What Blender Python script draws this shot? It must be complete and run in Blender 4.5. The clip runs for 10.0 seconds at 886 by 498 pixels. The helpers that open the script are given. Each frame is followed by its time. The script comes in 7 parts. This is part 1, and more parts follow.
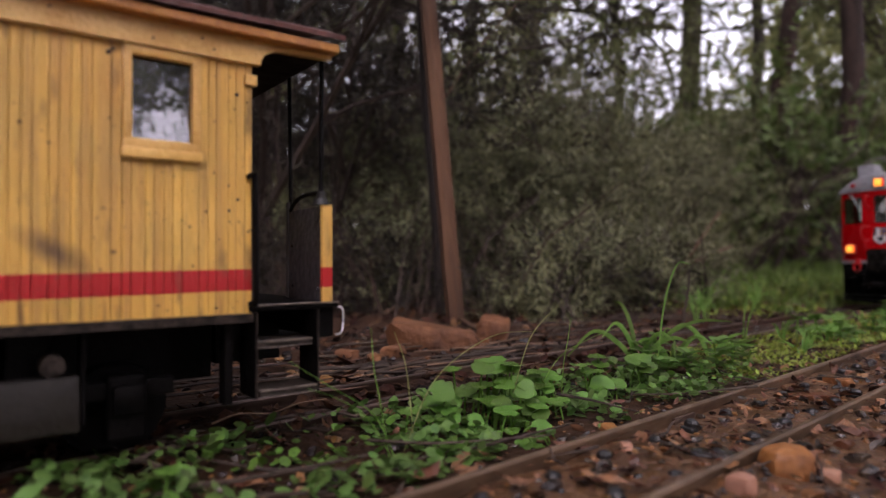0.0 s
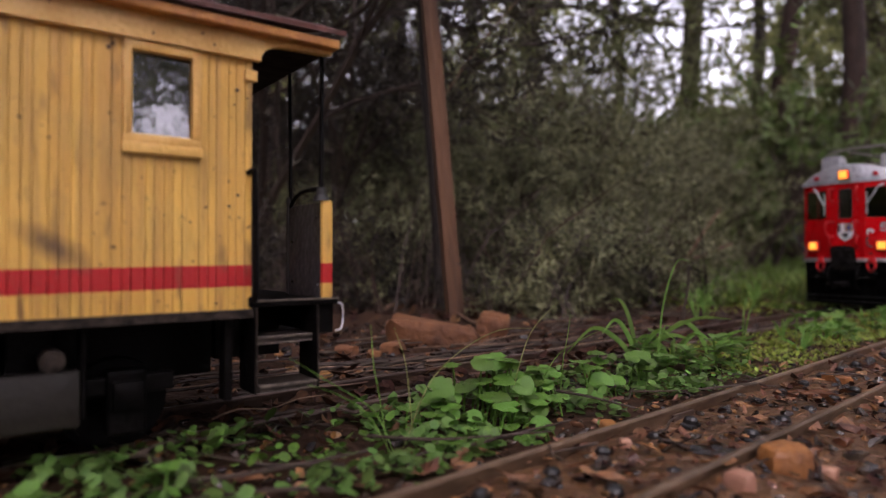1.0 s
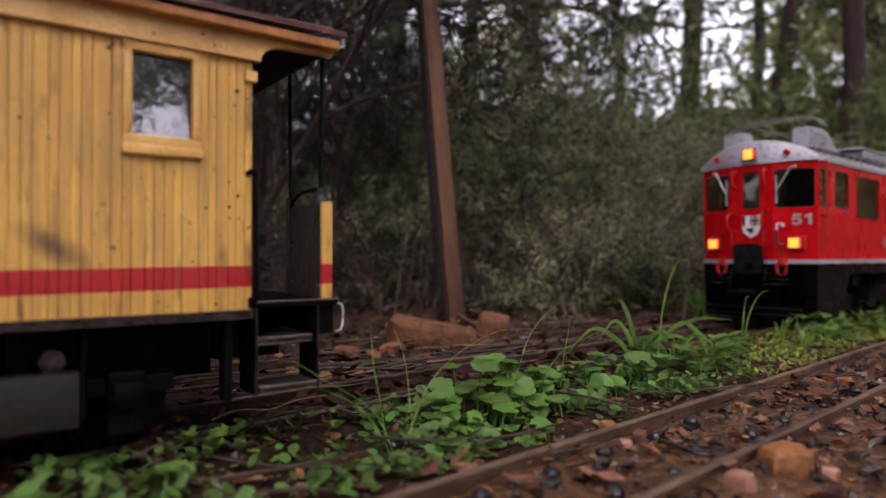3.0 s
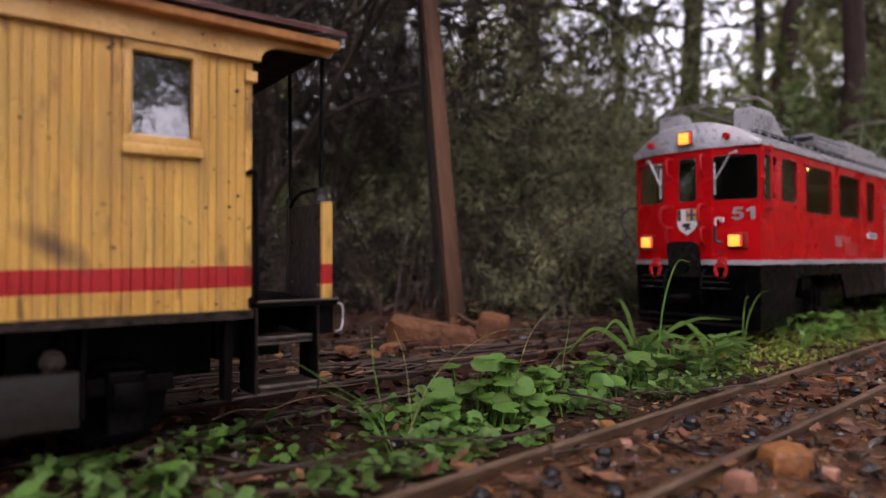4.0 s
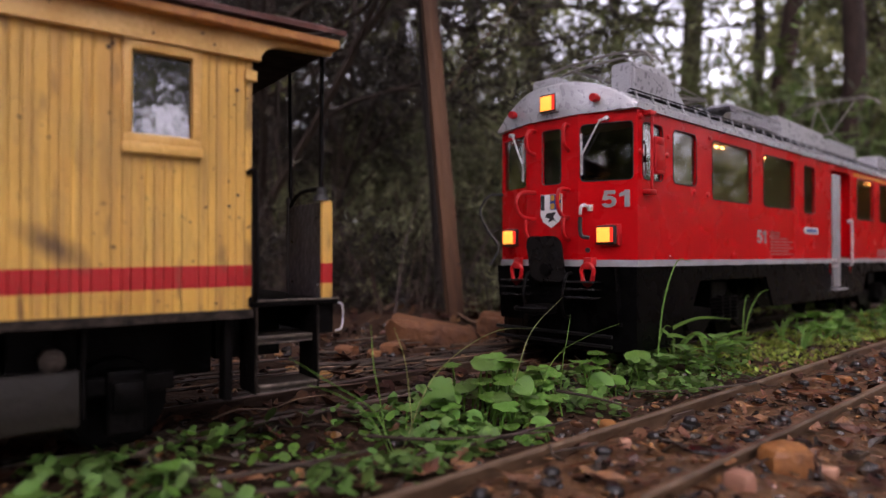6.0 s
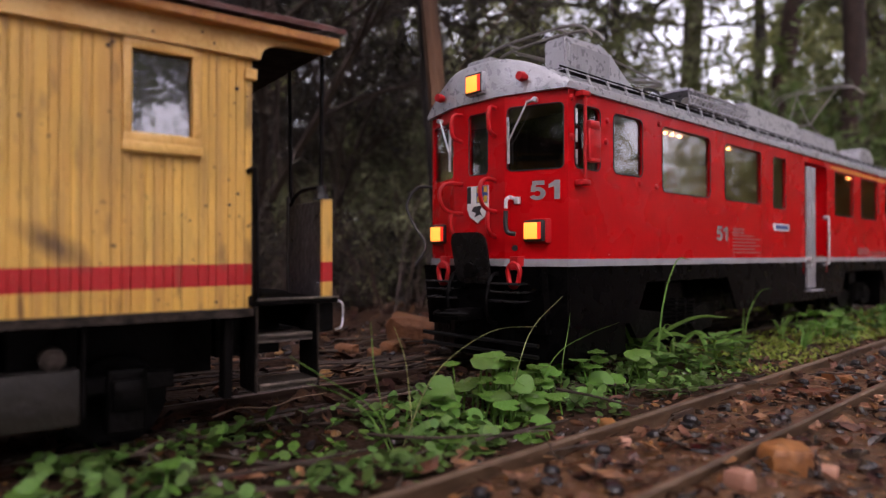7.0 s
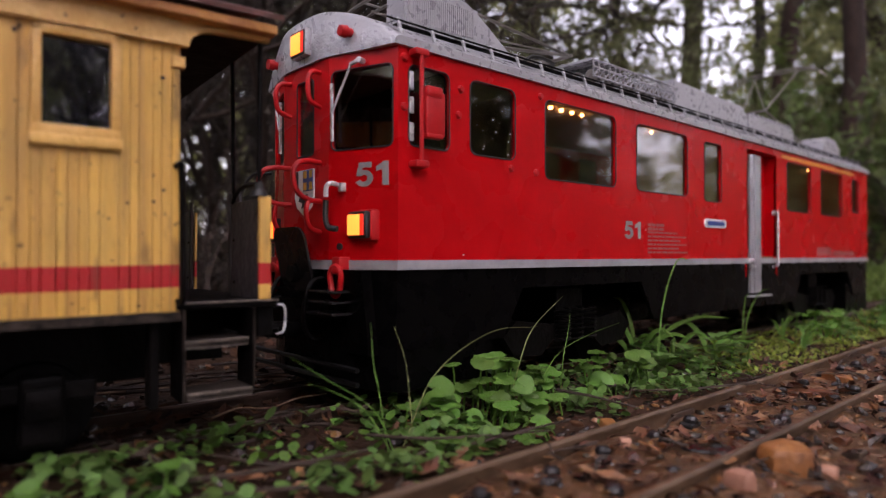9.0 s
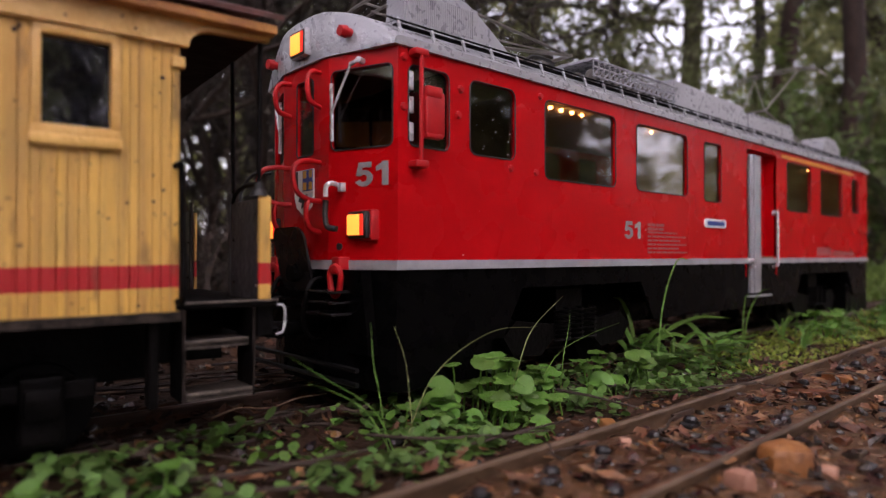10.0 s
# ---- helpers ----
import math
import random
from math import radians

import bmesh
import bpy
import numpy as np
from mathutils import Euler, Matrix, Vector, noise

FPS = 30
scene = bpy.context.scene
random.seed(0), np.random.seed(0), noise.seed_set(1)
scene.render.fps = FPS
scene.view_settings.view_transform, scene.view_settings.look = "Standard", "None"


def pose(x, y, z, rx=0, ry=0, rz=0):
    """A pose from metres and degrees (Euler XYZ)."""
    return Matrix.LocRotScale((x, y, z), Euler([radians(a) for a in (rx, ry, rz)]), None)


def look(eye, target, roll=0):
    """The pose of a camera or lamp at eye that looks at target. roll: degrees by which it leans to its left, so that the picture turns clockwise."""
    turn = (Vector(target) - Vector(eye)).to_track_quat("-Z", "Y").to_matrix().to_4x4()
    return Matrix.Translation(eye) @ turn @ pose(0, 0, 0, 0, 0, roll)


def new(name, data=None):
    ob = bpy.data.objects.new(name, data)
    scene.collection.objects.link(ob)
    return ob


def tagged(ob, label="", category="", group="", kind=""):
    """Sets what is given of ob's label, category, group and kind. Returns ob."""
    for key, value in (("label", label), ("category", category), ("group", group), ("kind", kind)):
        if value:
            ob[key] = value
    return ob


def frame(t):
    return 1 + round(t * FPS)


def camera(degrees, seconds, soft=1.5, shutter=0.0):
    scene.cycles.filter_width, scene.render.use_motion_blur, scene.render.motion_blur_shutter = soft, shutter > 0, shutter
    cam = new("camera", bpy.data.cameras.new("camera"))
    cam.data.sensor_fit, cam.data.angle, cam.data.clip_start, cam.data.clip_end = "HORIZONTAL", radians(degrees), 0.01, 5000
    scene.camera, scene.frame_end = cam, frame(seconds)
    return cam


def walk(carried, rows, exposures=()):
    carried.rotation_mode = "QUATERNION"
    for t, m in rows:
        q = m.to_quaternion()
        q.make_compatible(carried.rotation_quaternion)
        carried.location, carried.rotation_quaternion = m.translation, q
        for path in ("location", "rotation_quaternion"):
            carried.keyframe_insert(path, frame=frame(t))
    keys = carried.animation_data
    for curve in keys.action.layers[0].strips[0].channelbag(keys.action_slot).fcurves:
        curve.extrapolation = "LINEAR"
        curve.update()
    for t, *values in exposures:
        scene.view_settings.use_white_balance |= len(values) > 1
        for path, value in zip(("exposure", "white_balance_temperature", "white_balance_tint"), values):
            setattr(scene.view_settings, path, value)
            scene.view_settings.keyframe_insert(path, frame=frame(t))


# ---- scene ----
# ---- camera: 7 cm above the rails, held almost still ----
cam = camera(69.03, 10.0, soft=1.25)
cam.data.dof.use_dof = True
cam.data.dof.focus_distance = 0.325
cam.data.dof.aperture_fstop = 8.0
EYE = (0.0, 0.0, 0.066)


def cam_pose(up, lean):
    return pose(*EYE, 0, 0, -41.89) @ pose(0, 0, 0, 90.6 + up, 0, 0) @ pose(0, 0, 0, 0, 0, lean)


walk(cam, [(0.0, cam_pose(0.40, -0.20)), (0.5, cam_pose(0.27, -0.10)), (1.0, cam_pose(0.08, 0)), (1.5, cam_pose(0.08, 0)),
           (2.0, cam_pose(-0.02, 0)), (2.5, cam_pose(0.14, 0)), (4.5, cam_pose(0.14, 0)), (5.0, cam_pose(0.08, 0)),
           (5.5, cam_pose(0.12, 0)), (7.0, cam_pose(-0.04, 0)), (8.0, cam_pose(0, 0)), (10.0, cam_pose(0, 0))],
     exposures=((0.0, 0.15, 6500, 31), (10.0, 0.15, 6500, 31)))

# ---- overcast light ----
world = bpy.data.worlds.new("overcast_sky")
scene.world = world
world.use_nodes = True
wn = world.node_tree.nodes
wl = world.node_tree.links
sky = wn.new("ShaderNodeTexSky")
sky.sky_type = "NISHITA"
sky.sun_disc = False
sky.sun_elevation = radians(48)
sky.sun_rotation = radians(215)
sky.dust_density = 4.0
sky.ozone_density = 1.0
grey = wn.new("ShaderNodeHueSaturation")
grey.inputs["Saturation"].default_value = 0.28
wl.new(sky.outputs[0], grey.inputs["Color"])
wl.new(grey.outputs[0], wn["Background"].inputs["Color"])
wn["Background"].inputs["Strength"].default_value = 0.66
sun = new("sun", bpy.data.lights.new("sun", "SUN"))
sun.data.energy = 0.7
sun.data.angle = radians(25)
sun.data.color = (1.0, 0.96, 0.92)
sun.matrix_world = look((-2, -3, 5), (0, 0, 0))
# ---- materials ----
def material(name, a, b, scale=60.0, rough=0.6, bump=0.15, metal=0.0, fine=4.0, spec=0.5, rough_var=0.15, detail=6.0, coords="Object", vary=0.0, stretch=(1, 1, 1), coat=0.0):
    """Two colours mixed by noise at two scales, with bump, uneven gloss and, with vary, a different brightness per piece."""
    m = bpy.data.materials.new(name)
    m.use_nodes = True
    n, l = m.node_tree.nodes, m.node_tree.links
    bsdf = n["Principled BSDF"]
    tc = n.new("ShaderNodeTexCoord")
    mp = n.new("ShaderNodeMapping")
    mp.inputs["Scale"].default_value = stretch
    l.new(tc.outputs[coords], mp.inputs["Vector"])
    big = n.new("ShaderNodeTexNoise")
    big.inputs["Scale"].default_value = scale
    big.inputs["Detail"].default_value = detail
    small = n.new("ShaderNodeTexNoise")
    small.inputs["Scale"].default_value = scale * fine
    small.inputs["Detail"].default_value = 3.0
    l.new(mp.outputs[0], big.inputs["Vector"])
    l.new(mp.outputs[0], small.inputs["Vector"])
    add = n.new("ShaderNodeMath")
    add.operation = "MULTIPLY_ADD"
    l.new(small.outputs["Fac"], add.inputs[0])
    add.inputs[1].default_value = 0.5
    l.new(big.outputs["Fac"], add.inputs[2])
    rng = n.new("ShaderNodeMapRange")
    rng.inputs["From Min"].default_value = 0.5
    rng.inputs["From Max"].default_value = 1.0
    l.new(add.outputs[0], rng.inputs["Value"])
    mix = n.new("ShaderNodeMix")
    mix.data_type = "RGBA"
    mix.inputs[6].default_value = (*a, 1)
    mix.inputs[7].default_value = (*b, 1)
    l.new(rng.outputs[0], mix.inputs[0])
    out = mix.outputs[2]
    if vary:
        info = n.new("ShaderNodeObjectInfo")
        geo = n.new("ShaderNodeNewGeometry")
        s = n.new("ShaderNodeMath")
        s.operation = "ADD"
        l.new(info.outputs["Random"], s.inputs[0])
        l.new(geo.outputs["Random Per Island"], s.inputs[1])
        fr = n.new("ShaderNodeMath")
        fr.operation = "FRACT"
        l.new(s.outputs[0], fr.inputs[0])
        vr = n.new("ShaderNodeMapRange")
        vr.inputs["To Min"].default_value = 1 - vary
        vr.inputs["To Max"].default_value = 1 + vary
        l.new(fr.outputs[0], vr.inputs["Value"])
        hs = n.new("ShaderNodeHueSaturation")
        l.new(vr.outputs[0], hs.inputs["Value"])
        l.new(out, hs.inputs["Color"])
        hv = n.new("ShaderNodeMapRange")
        hv.inputs["To Min"].default_value = 0.5 - 0.035 * vary
        hv.inputs["To Max"].default_value = 0.5 + 0.035 * vary
        l.new(fr.outputs[0], hv.inputs["Value"])
        l.new(hv.outputs[0], hs.inputs["Hue"])
        out = hs.outputs[0]
    l.new(out, bsdf.inputs["Base Color"])
    rr = n.new("ShaderNodeMapRange")
    rr.inputs["To Min"].default_value = max(0.03, rough - rough_var)
    rr.inputs["To Max"].default_value = min(1.0, rough + rough_var)
    l.new(big.outputs["Fac"], rr.inputs["Value"])
    l.new(rr.outputs[0], bsdf.inputs["Roughness"])
    bsdf.inputs["Metallic"].default_value = metal
    bsdf.inputs["Specular IOR Level"].default_value = spec
    bsdf.inputs["Coat Weight"].default_value = coat
    if bump:
        bp = n.new("ShaderNodeBump")
        bp.inputs["Strength"].default_value = bump
        bp.inputs["Distance"].default_value = 0.25 / scale
        l.new(add.outputs[0], bp.inputs["Height"])
        l.new(bp.outputs[0], bsdf.inputs["Normal"])
    return m


def glowing(name, colour, strength):
    m = bpy.data.materials.new(name)
    m.use_nodes = True
    b = m.node_tree.nodes["Principled BSDF"]
    b.inputs["Base Color"].default_value = (*colour, 1)
    b.inputs["Emission Color"].default_value = (*colour, 1)
    b.inputs["Emission Strength"].default_value = strength
    return m


def glass(name, tint, rough=0.03, bump=0.03):
    m = material(name, tint, tint, 30, rough, bump, rough_var=0.01)
    b = m.node_tree.nodes["Principled BSDF"]
    b.inputs["Transmission Weight"].default_value = 1.0
    b.inputs["IOR"].default_value = 1.5
    return m


def leafy(name, a, b, scale=90, rough=0.45, vary=0.35, through_=0.38):
    m = material(name, a, b, scale, rough, 0.2, vary=vary)
    n = m.node_tree.nodes["Principled BSDF"]
    n.inputs["Specular IOR Level"].default_value = 0.28
    # light shines through the blades
    t, l = m.node_tree.nodes, m.node_tree.links
    tr = t.new("ShaderNodeBsdfTranslucent")
    l.new(n.inputs["Base Color"].links[0].from_socket, tr.inputs["Color"])
    mx = t.new("ShaderNodeMixShader")
    mx.inputs[0].default_value = through_
    l.new(n.outputs[0], mx.inputs[1])
    l.new(tr.outputs[0], mx.inputs[2])
    l.new(mx.outputs[0], t["Material Output"].inputs["Surface"])
    return m


RED = material("red_paint", (0.53, 0.006, 0.007), (0.46, 0.004, 0.005), 25, 0.28, 0.03, fine=12, spec=0.17)
RED_DARK = material("red_plastic", (0.52, 0.013, 0.014), (0.40, 0.009, 0.01), 60, 0.38, 0.05, spec=0.35)
SILVER_LINE = material("silver_trim_paint", (0.42, 0.42, 0.44), (0.33, 0.33, 0.35), 80, 0.42, 0.05, metal=0.3)
ROOF_GREY = material("grey_roof_plastic", (0.42, 0.42, 0.445), (0.375, 0.375, 0.395), 260, 0.30, 0.4, metal=0.3, fine=3)
RACK_GREY = material("silver_grey_rack", (0.42, 0.42, 0.44), (0.28, 0.28, 0.30), 200, 0.3, 0.2, metal=0.4)
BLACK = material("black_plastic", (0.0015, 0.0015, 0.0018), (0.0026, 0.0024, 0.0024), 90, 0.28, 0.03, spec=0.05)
# black iron; the deep shade of the undersides is put into its colour
SHADE_BLACK = material("shaded_black_iron", (0.0014, 0.0013, 0.0014), (0.0045, 0.0036, 0.0034), 120, 0.5, 0.25, spec=0.08)
CHIPPED = material("chipped_black_paint", (0.0012, 0.0012, 0.0014), (0.055, 0.042, 0.034), 190, 0.5, 0.5, fine=3, spec=0.12, detail=9)
WORN_EDGE = material("bare_worn_edge", (0.20, 0.155, 0.115), (0.02, 0.016, 0.014), 330, 0.5, 0.5, fine=3, detail=9)
PLATE = material("dark_grey_enamel", (0.016, 0.015, 0.015), (0.010, 0.0095, 0.0095), 90, 0.25, 0.06, spec=0.35)
RUBBER = material("black_rubber", (0.012, 0.012, 0.012), (0.02, 0.02, 0.02), 120, 0.55, 0.05)
HOSE = material("glossy_black_rubber", (0.004, 0.004, 0.004), (0.007, 0.007, 0.007), 120, 0.35, 0.05, spec=0.25)
CHROME = material("bright_metal", (0.72, 0.72, 0.74), (0.6, 0.6, 0.62), 150, 0.28, 0.05, metal=0.45)
PANTO = material("dull_steel_wire", (0.30, 0.28, 0.25), (0.2, 0.18, 0.16), 150, 0.4, 0.1, metal=0.8)
DECAL = material("grey_lettering", (0.30, 0.285, 0.285), (0.23, 0.215, 0.215), 90, 0.45, 0.0)
PALE = material("pale_print", (0.34, 0.10, 0.09), (0.30, 0.07, 0.07), 90, 0.5, 0.0)
WHITE = material("white_enamel", (0.75, 0.75, 0.74), (0.66, 0.66, 0.66), 90, 0.4, 0.02)
BLUE = material("blue_enamel", (0.03, 0.06, 0.25), (0.03, 0.05, 0.2), 90, 0.4, 0.02)
GOLD = material("yellow_enamel", (0.65, 0.38, 0.04), (0.55, 0.3, 0.03), 90, 0.4, 0.02)
ORANGE = material("orange_stripe_paint", (0.78, 0.30, 0.045), (0.66, 0.24, 0.035), 90, 0.45, 0.02)
SEAT = material("brown_seat_cloth", (0.26, 0.14, 0.07), (0.17, 0.09, 0.045), 300, 0.8, 0.2)
INNER = material("beige_interior_wall", (0.55, 0.40, 0.24), (0.45, 0.32, 0.18), 60, 0.6, 0.05)
LAMP = glowing("warm_lit_lens", (1.0, 0.35, 0.040), 1.5)
LAMP_RED = glowing("lit_red_lens", (0.8, 0.03, 0.01), 0.9)
CEIL_LAMP = glowing("warm_ceiling_lamp", (1.0, 0.46, 0.12), 60.0)
GLASS = glass("tinted_window_glass", (0.58, 0.54, 0.48), 0.04, 0.0)
GLASS.node_tree.nodes["Principled BSDF"].inputs["IOR"].default_value = 2.0
# opaque white: the glints of the drops are put into the colour
DROP = material("glint_white_water_drop", (0.80, 0.80, 0.82), (0.70, 0.70, 0.72), 200, 0.05, 0.0, spec=1.0, rough_var=0.02)
OLD_GLASS = glass("old_wavy_glass", (0.40, 0.40, 0.45), 0.03)
OLD_GLASS.node_tree.nodes["Principled BSDF"].inputs["IOR"].default_value = 1.9


def coach_paint():
    """Weathered yellow paint on boards, a red band painted round at one height, dark dirt in streaks."""
    m = material("weathered_yellow_paint", (0.77, 0.465, 0.105), (0.63, 0.345, 0.062), 45, 0.5, 0.25, vary=0.10, stretch=(1, 1, 0.3))
    n, l = m.node_tree.nodes, m.node_tree.links
    b = n["Principled BSDF"]
    paint = b.inputs["Base Color"].links[0].from_socket
    tc = n.new("ShaderNodeTexCoord")
    sep = n.new("ShaderNodeSeparateXYZ")
    l.new(tc.outputs["Object"], sep.inputs[0])
    wob = n.new("ShaderNodeTexNoise")
    wob.inputs["Scale"].default_value = 120
    zz = n.new("ShaderNodeMath")
    zz.operation = "MULTIPLY_ADD"
    l.new(wob.outputs["Fac"], zz.inputs[0])
    zz.inputs[1].default_value = 0.0006
    l.new(sep.outputs["Z"], zz.inputs[2])
    slant = n.new("ShaderNodeMath")
    slant.operation = "MULTIPLY_ADD"
    slant.inputs[1].default_value = -0.012
    own = n.new("ShaderNodeTexCoord")
    own.name = "coach_space"
    osep = n.new("ShaderNodeSeparateXYZ")
    l.new(own.outputs["Object"], osep.inputs[0])
    l.new(osep.outputs["X"], slant.inputs[0])
    l.new(zz.outputs[0], slant.inputs[2])
    # brown runs down the boards, and a green bloom in large patches
    def veil(base, scale, stretch, lo, hi, most, colour, seed, low=None):
        v = n.new("ShaderNodeMapping")
        v.inputs["Scale"].default_value = stretch
        v.inputs["Location"].default_value = (seed, seed * 2.0, seed * 3.0)
        l.new(own.outputs["Object"], v.inputs[0])
        t = n.new("ShaderNodeTexNoise")
        t.inputs["Scale"].default_value = scale
        t.inputs["Detail"].default_value = 7
        l.new(v.outputs[0], t.inputs["Vector"])
        k = n.new("ShaderNodeMapRange")
        k.inputs["From Min"].default_value = lo
        k.inputs["From Max"].default_value = hi
        k.inputs["To Max"].default_value = most
        l.new(t.outputs["Fac"], k.inputs["Value"])
        fac = k.outputs[0]
        if low:
            h = n.new("ShaderNodeMapRange")
            h.inputs["From Min"].default_value = low[0]
            h.inputs["From Max"].default_value = low[1]
            l.new(osep.outputs["Z"], h.inputs["Value"])
            mu = n.new("ShaderNodeMath")
            mu.operation = "MULTIPLY"
            l.new(fac, mu.inputs[0])
            l.new(h.outputs[0], mu.inputs[1])
            fac = mu.outputs[0]
        mx = n.new("ShaderNodeMix")
        mx.data_type = "RGBA"
        l.new(fac, mx.inputs[0])
        l.new(base, mx.inputs[6])
        mx.inputs[7].default_value = (*colour, 1)
        return mx.outputs[2]
    paint = veil(paint, 330, (1, 1, 0.05), 0.47, 0.72, 0.50, (0.27, 0.135, 0.055), 1.3)
    paint = veil(paint, 55, (1, 1, 0.7), 0.52, 0.72, 0.35, (0.36, 0.27, 0.075), 4.1)
    band = n.new("ShaderNodeMath")
    band.operation = "COMPARE"
    l.new(slant.outputs[0], band.inputs[0])
    band.inputs[1].default_value = 0.0599
    band.inputs[2].default_value = 0.0036
    mix = n.new("ShaderNodeMix")
    mix.data_type = "RGBA"
    l.new(band.outputs[0], mix.inputs[0])
    l.new(paint, mix.inputs[6])
    mix.inputs[7].default_value = (0.44, 0.012, 0.012, 1)
    dirt = n.new("ShaderNodeTexNoise")
    dirt.inputs["Scale"].default_value = 130
    dirt.inputs["Detail"].default_value = 8
    mp = n.new("ShaderNodeMapping")
    mp.inputs["Scale"].default_value = (1, 1, 0.35)
    info = n.new("ShaderNodeObjectInfo")
    va = n.new("ShaderNodeVectorMath")
    va.operation = "ADD"
    l.new(tc.outputs["Object"], va.inputs[0])
    l.new(info.outputs["Random"], va.inputs[1])
    l.new(va.outputs[0], mp.inputs[0])
    l.new(mp.outputs[0], dirt.inputs["Vector"])
    ramp = n.new("ShaderNodeMapRange")
    ramp.inputs["From Min"].default_value = 0.585
    ramp.inputs["From Max"].default_value = 0.74
    ramp.inputs["To Max"].default_value = 0.75
    l.new(dirt.outputs["Fac"], ramp.inputs["Value"])
    mix2 = n.new("ShaderNodeMix")
    mix2.data_type = "RGBA"
    l.new(ramp.outputs[0], mix2.inputs[0])
    l.new(mix.outputs[2], mix2.inputs[6])
    mix2.inputs[7].default_value = (0.10, 0.055, 0.025, 1)
    # small dark chips and nail heads
    spot = n.new("ShaderNodeTexNoise")
    spot.inputs["Scale"].default_value = 420
    spot.inputs["Detail"].default_value = 2
    l.new(va.outputs[0], spot.inputs["Vector"])
    sr = n.new("ShaderNodeMapRange")
    sr.inputs["From Min"].default_value = 0.675
    sr.inputs["From Max"].default_value = 0.76
    sr.inputs["To Max"].default_value = 0.8
    l.new(spot.outputs["Fac"], sr.inputs["Value"])
    mix3 = n.new("ShaderNodeMix")
    mix3.data_type = "RGBA"
    l.new(sr.outputs[0], mix3.inputs[0])
    l.new(mix2.outputs[2], mix3.inputs[6])
    mix3.inputs[7].default_value = (0.06, 0.03, 0.015, 1)
    # one slanting sooty smear low on the side, in the coach's own space
    mp2 = n.new("ShaderNodeMapping")
    mp2.vector_type = "TEXTURE"
    mp2.inputs["Location"].default_value = (-0.0585, -0.060, 0.0690)
    mp2.inputs["Rotation"].default_value = (0, radians(36), 0)
    mp2.inputs["Scale"].default_value = (0.0115, 1.0, 0.0044)
    l.new(own.outputs["Object"], mp2.inputs[0])
    ln = n.new("ShaderNodeVectorMath")
    ln.operation = "LENGTH"
    l.new(mp2.outputs[0], ln.inputs[0])
    jit = n.new("ShaderNodeMath")
    jit.operation = "MULTIPLY_ADD"
    l.new(dirt.outputs["Fac"], jit.inputs[0])
    jit.inputs[1].default_value = 1.2
    l.new(ln.outputs["Value"], jit.inputs[2])
    sm = n.new("ShaderNodeMapRange")
    sm.inputs["From Min"].default_value = 1.7
    sm.inputs["From Max"].default_value = 0.9
    sm.inputs["To Max"].default_value = 0.82
    l.new(jit.outputs[0], sm.inputs["Value"])
    mix4 = n.new("ShaderNodeMix")
    mix4.data_type = "RGBA"
    l.new(sm.outputs[0], mix4.inputs[0])
    l.new(mix3.outputs[2], mix4.inputs[6])
    mix4.inputs[7].default_value = (0.085, 0.045, 0.03, 1)
    out = veil(mix4.outputs[2], 900, (1, 1, 1), 0.60, 0.72, 0.4, (0.30, 0.15, 0.06), 7.7)
    out = veil(out, 260, (1, 1, 0.10), 0.60, 0.70, 0.75, (0.12, 0.05, 0.03), 2.2, (0.0575, 0.0545))
    l.new(out, b.inputs["Base Color"])
    return m


YELLOW = coach_paint()
CREAM = material("pale_yellow_paint", (0.78, 0.49, 0.145), (0.60, 0.33, 0.075), 90, 0.42, 0.35, vary=0.08, fine=7, detail=9)
ROOF_RUST = material("rusty_red_roof", (0.12, 0.035, 0.025), (0.05, 0.022, 0.018), 70, 0.6, 0.5)
EAVE = material("worn_orange_eave", (0.62, 0.29, 0.07), (0.34, 0.12, 0.04), 90, 0.5, 0.5, fine=6, detail=9)
RUST_NAIL = material("rusty_nail_head", (0.05, 0.026, 0.016), (0.018, 0.011, 0.008), 300, 0.7, 0.3)
GREY_SHEET = material("grey_painted_sheet", (0.064, 0.062, 0.072), (0.020, 0.019, 0.022), 90, 0.35, 0.25, detail=9)
GREY_BOX = material("dull_grey_metal", (0.019, 0.014, 0.009), (0.007, 0.005, 0.004), 40, 0.6, 0.2)
RAIL = material("tarnished_brass_rail", (0.200, 0.130, 0.080), (0.060, 0.036, 0.021), 60, 0.38, 0.25, metal=0.3, stretch=(0.3, 1, 1))
RAIL_FAR = material("rusty_steel_rail", (0.13, 0.085, 0.065), (0.035, 0.022, 0.016), 60, 0.33, 0.25, metal=0.5, stretch=(0.3, 1, 1))
SLEEPER = material("brown_sleeper_plastic", (0.075, 0.04, 0.024), (0.045, 0.025, 0.016), 120, 0.6, 0.3, vary=0.2)
CLIP = material("black_rail_clip", (0.004, 0.004, 0.0045), (0.010, 0.009, 0.009), 160, 0.30, 0.2, vary=0.2)
# dark humus, darkened further by canopy and bush shade put into the colour
HUMUS = material("shaded_humus", (0.022, 0.011, 0.0065), (0.052, 0.025, 0.013), 30, 0.85, 0.8, fine=7, spec=0.15)
SOIL = material("damp_brown_soil", (0.055, 0.025, 0.010), (0.165, 0.076, 0.028), 28, 0.42, 1.0, fine=9, rough_var=0.3)
GRAVEL_DARK = material("dark_wet_gravel", (0.010, 0.007, 0.006), (0.046, 0.027, 0.018), 150, 0.24, 0.3, vary=0.6)
GRAVEL_RED = material("red_brown_gravel", (0.235, 0.096, 0.032), (0.080, 0.031, 0.012), 150, 0.32, 0.4, vary=0.6)
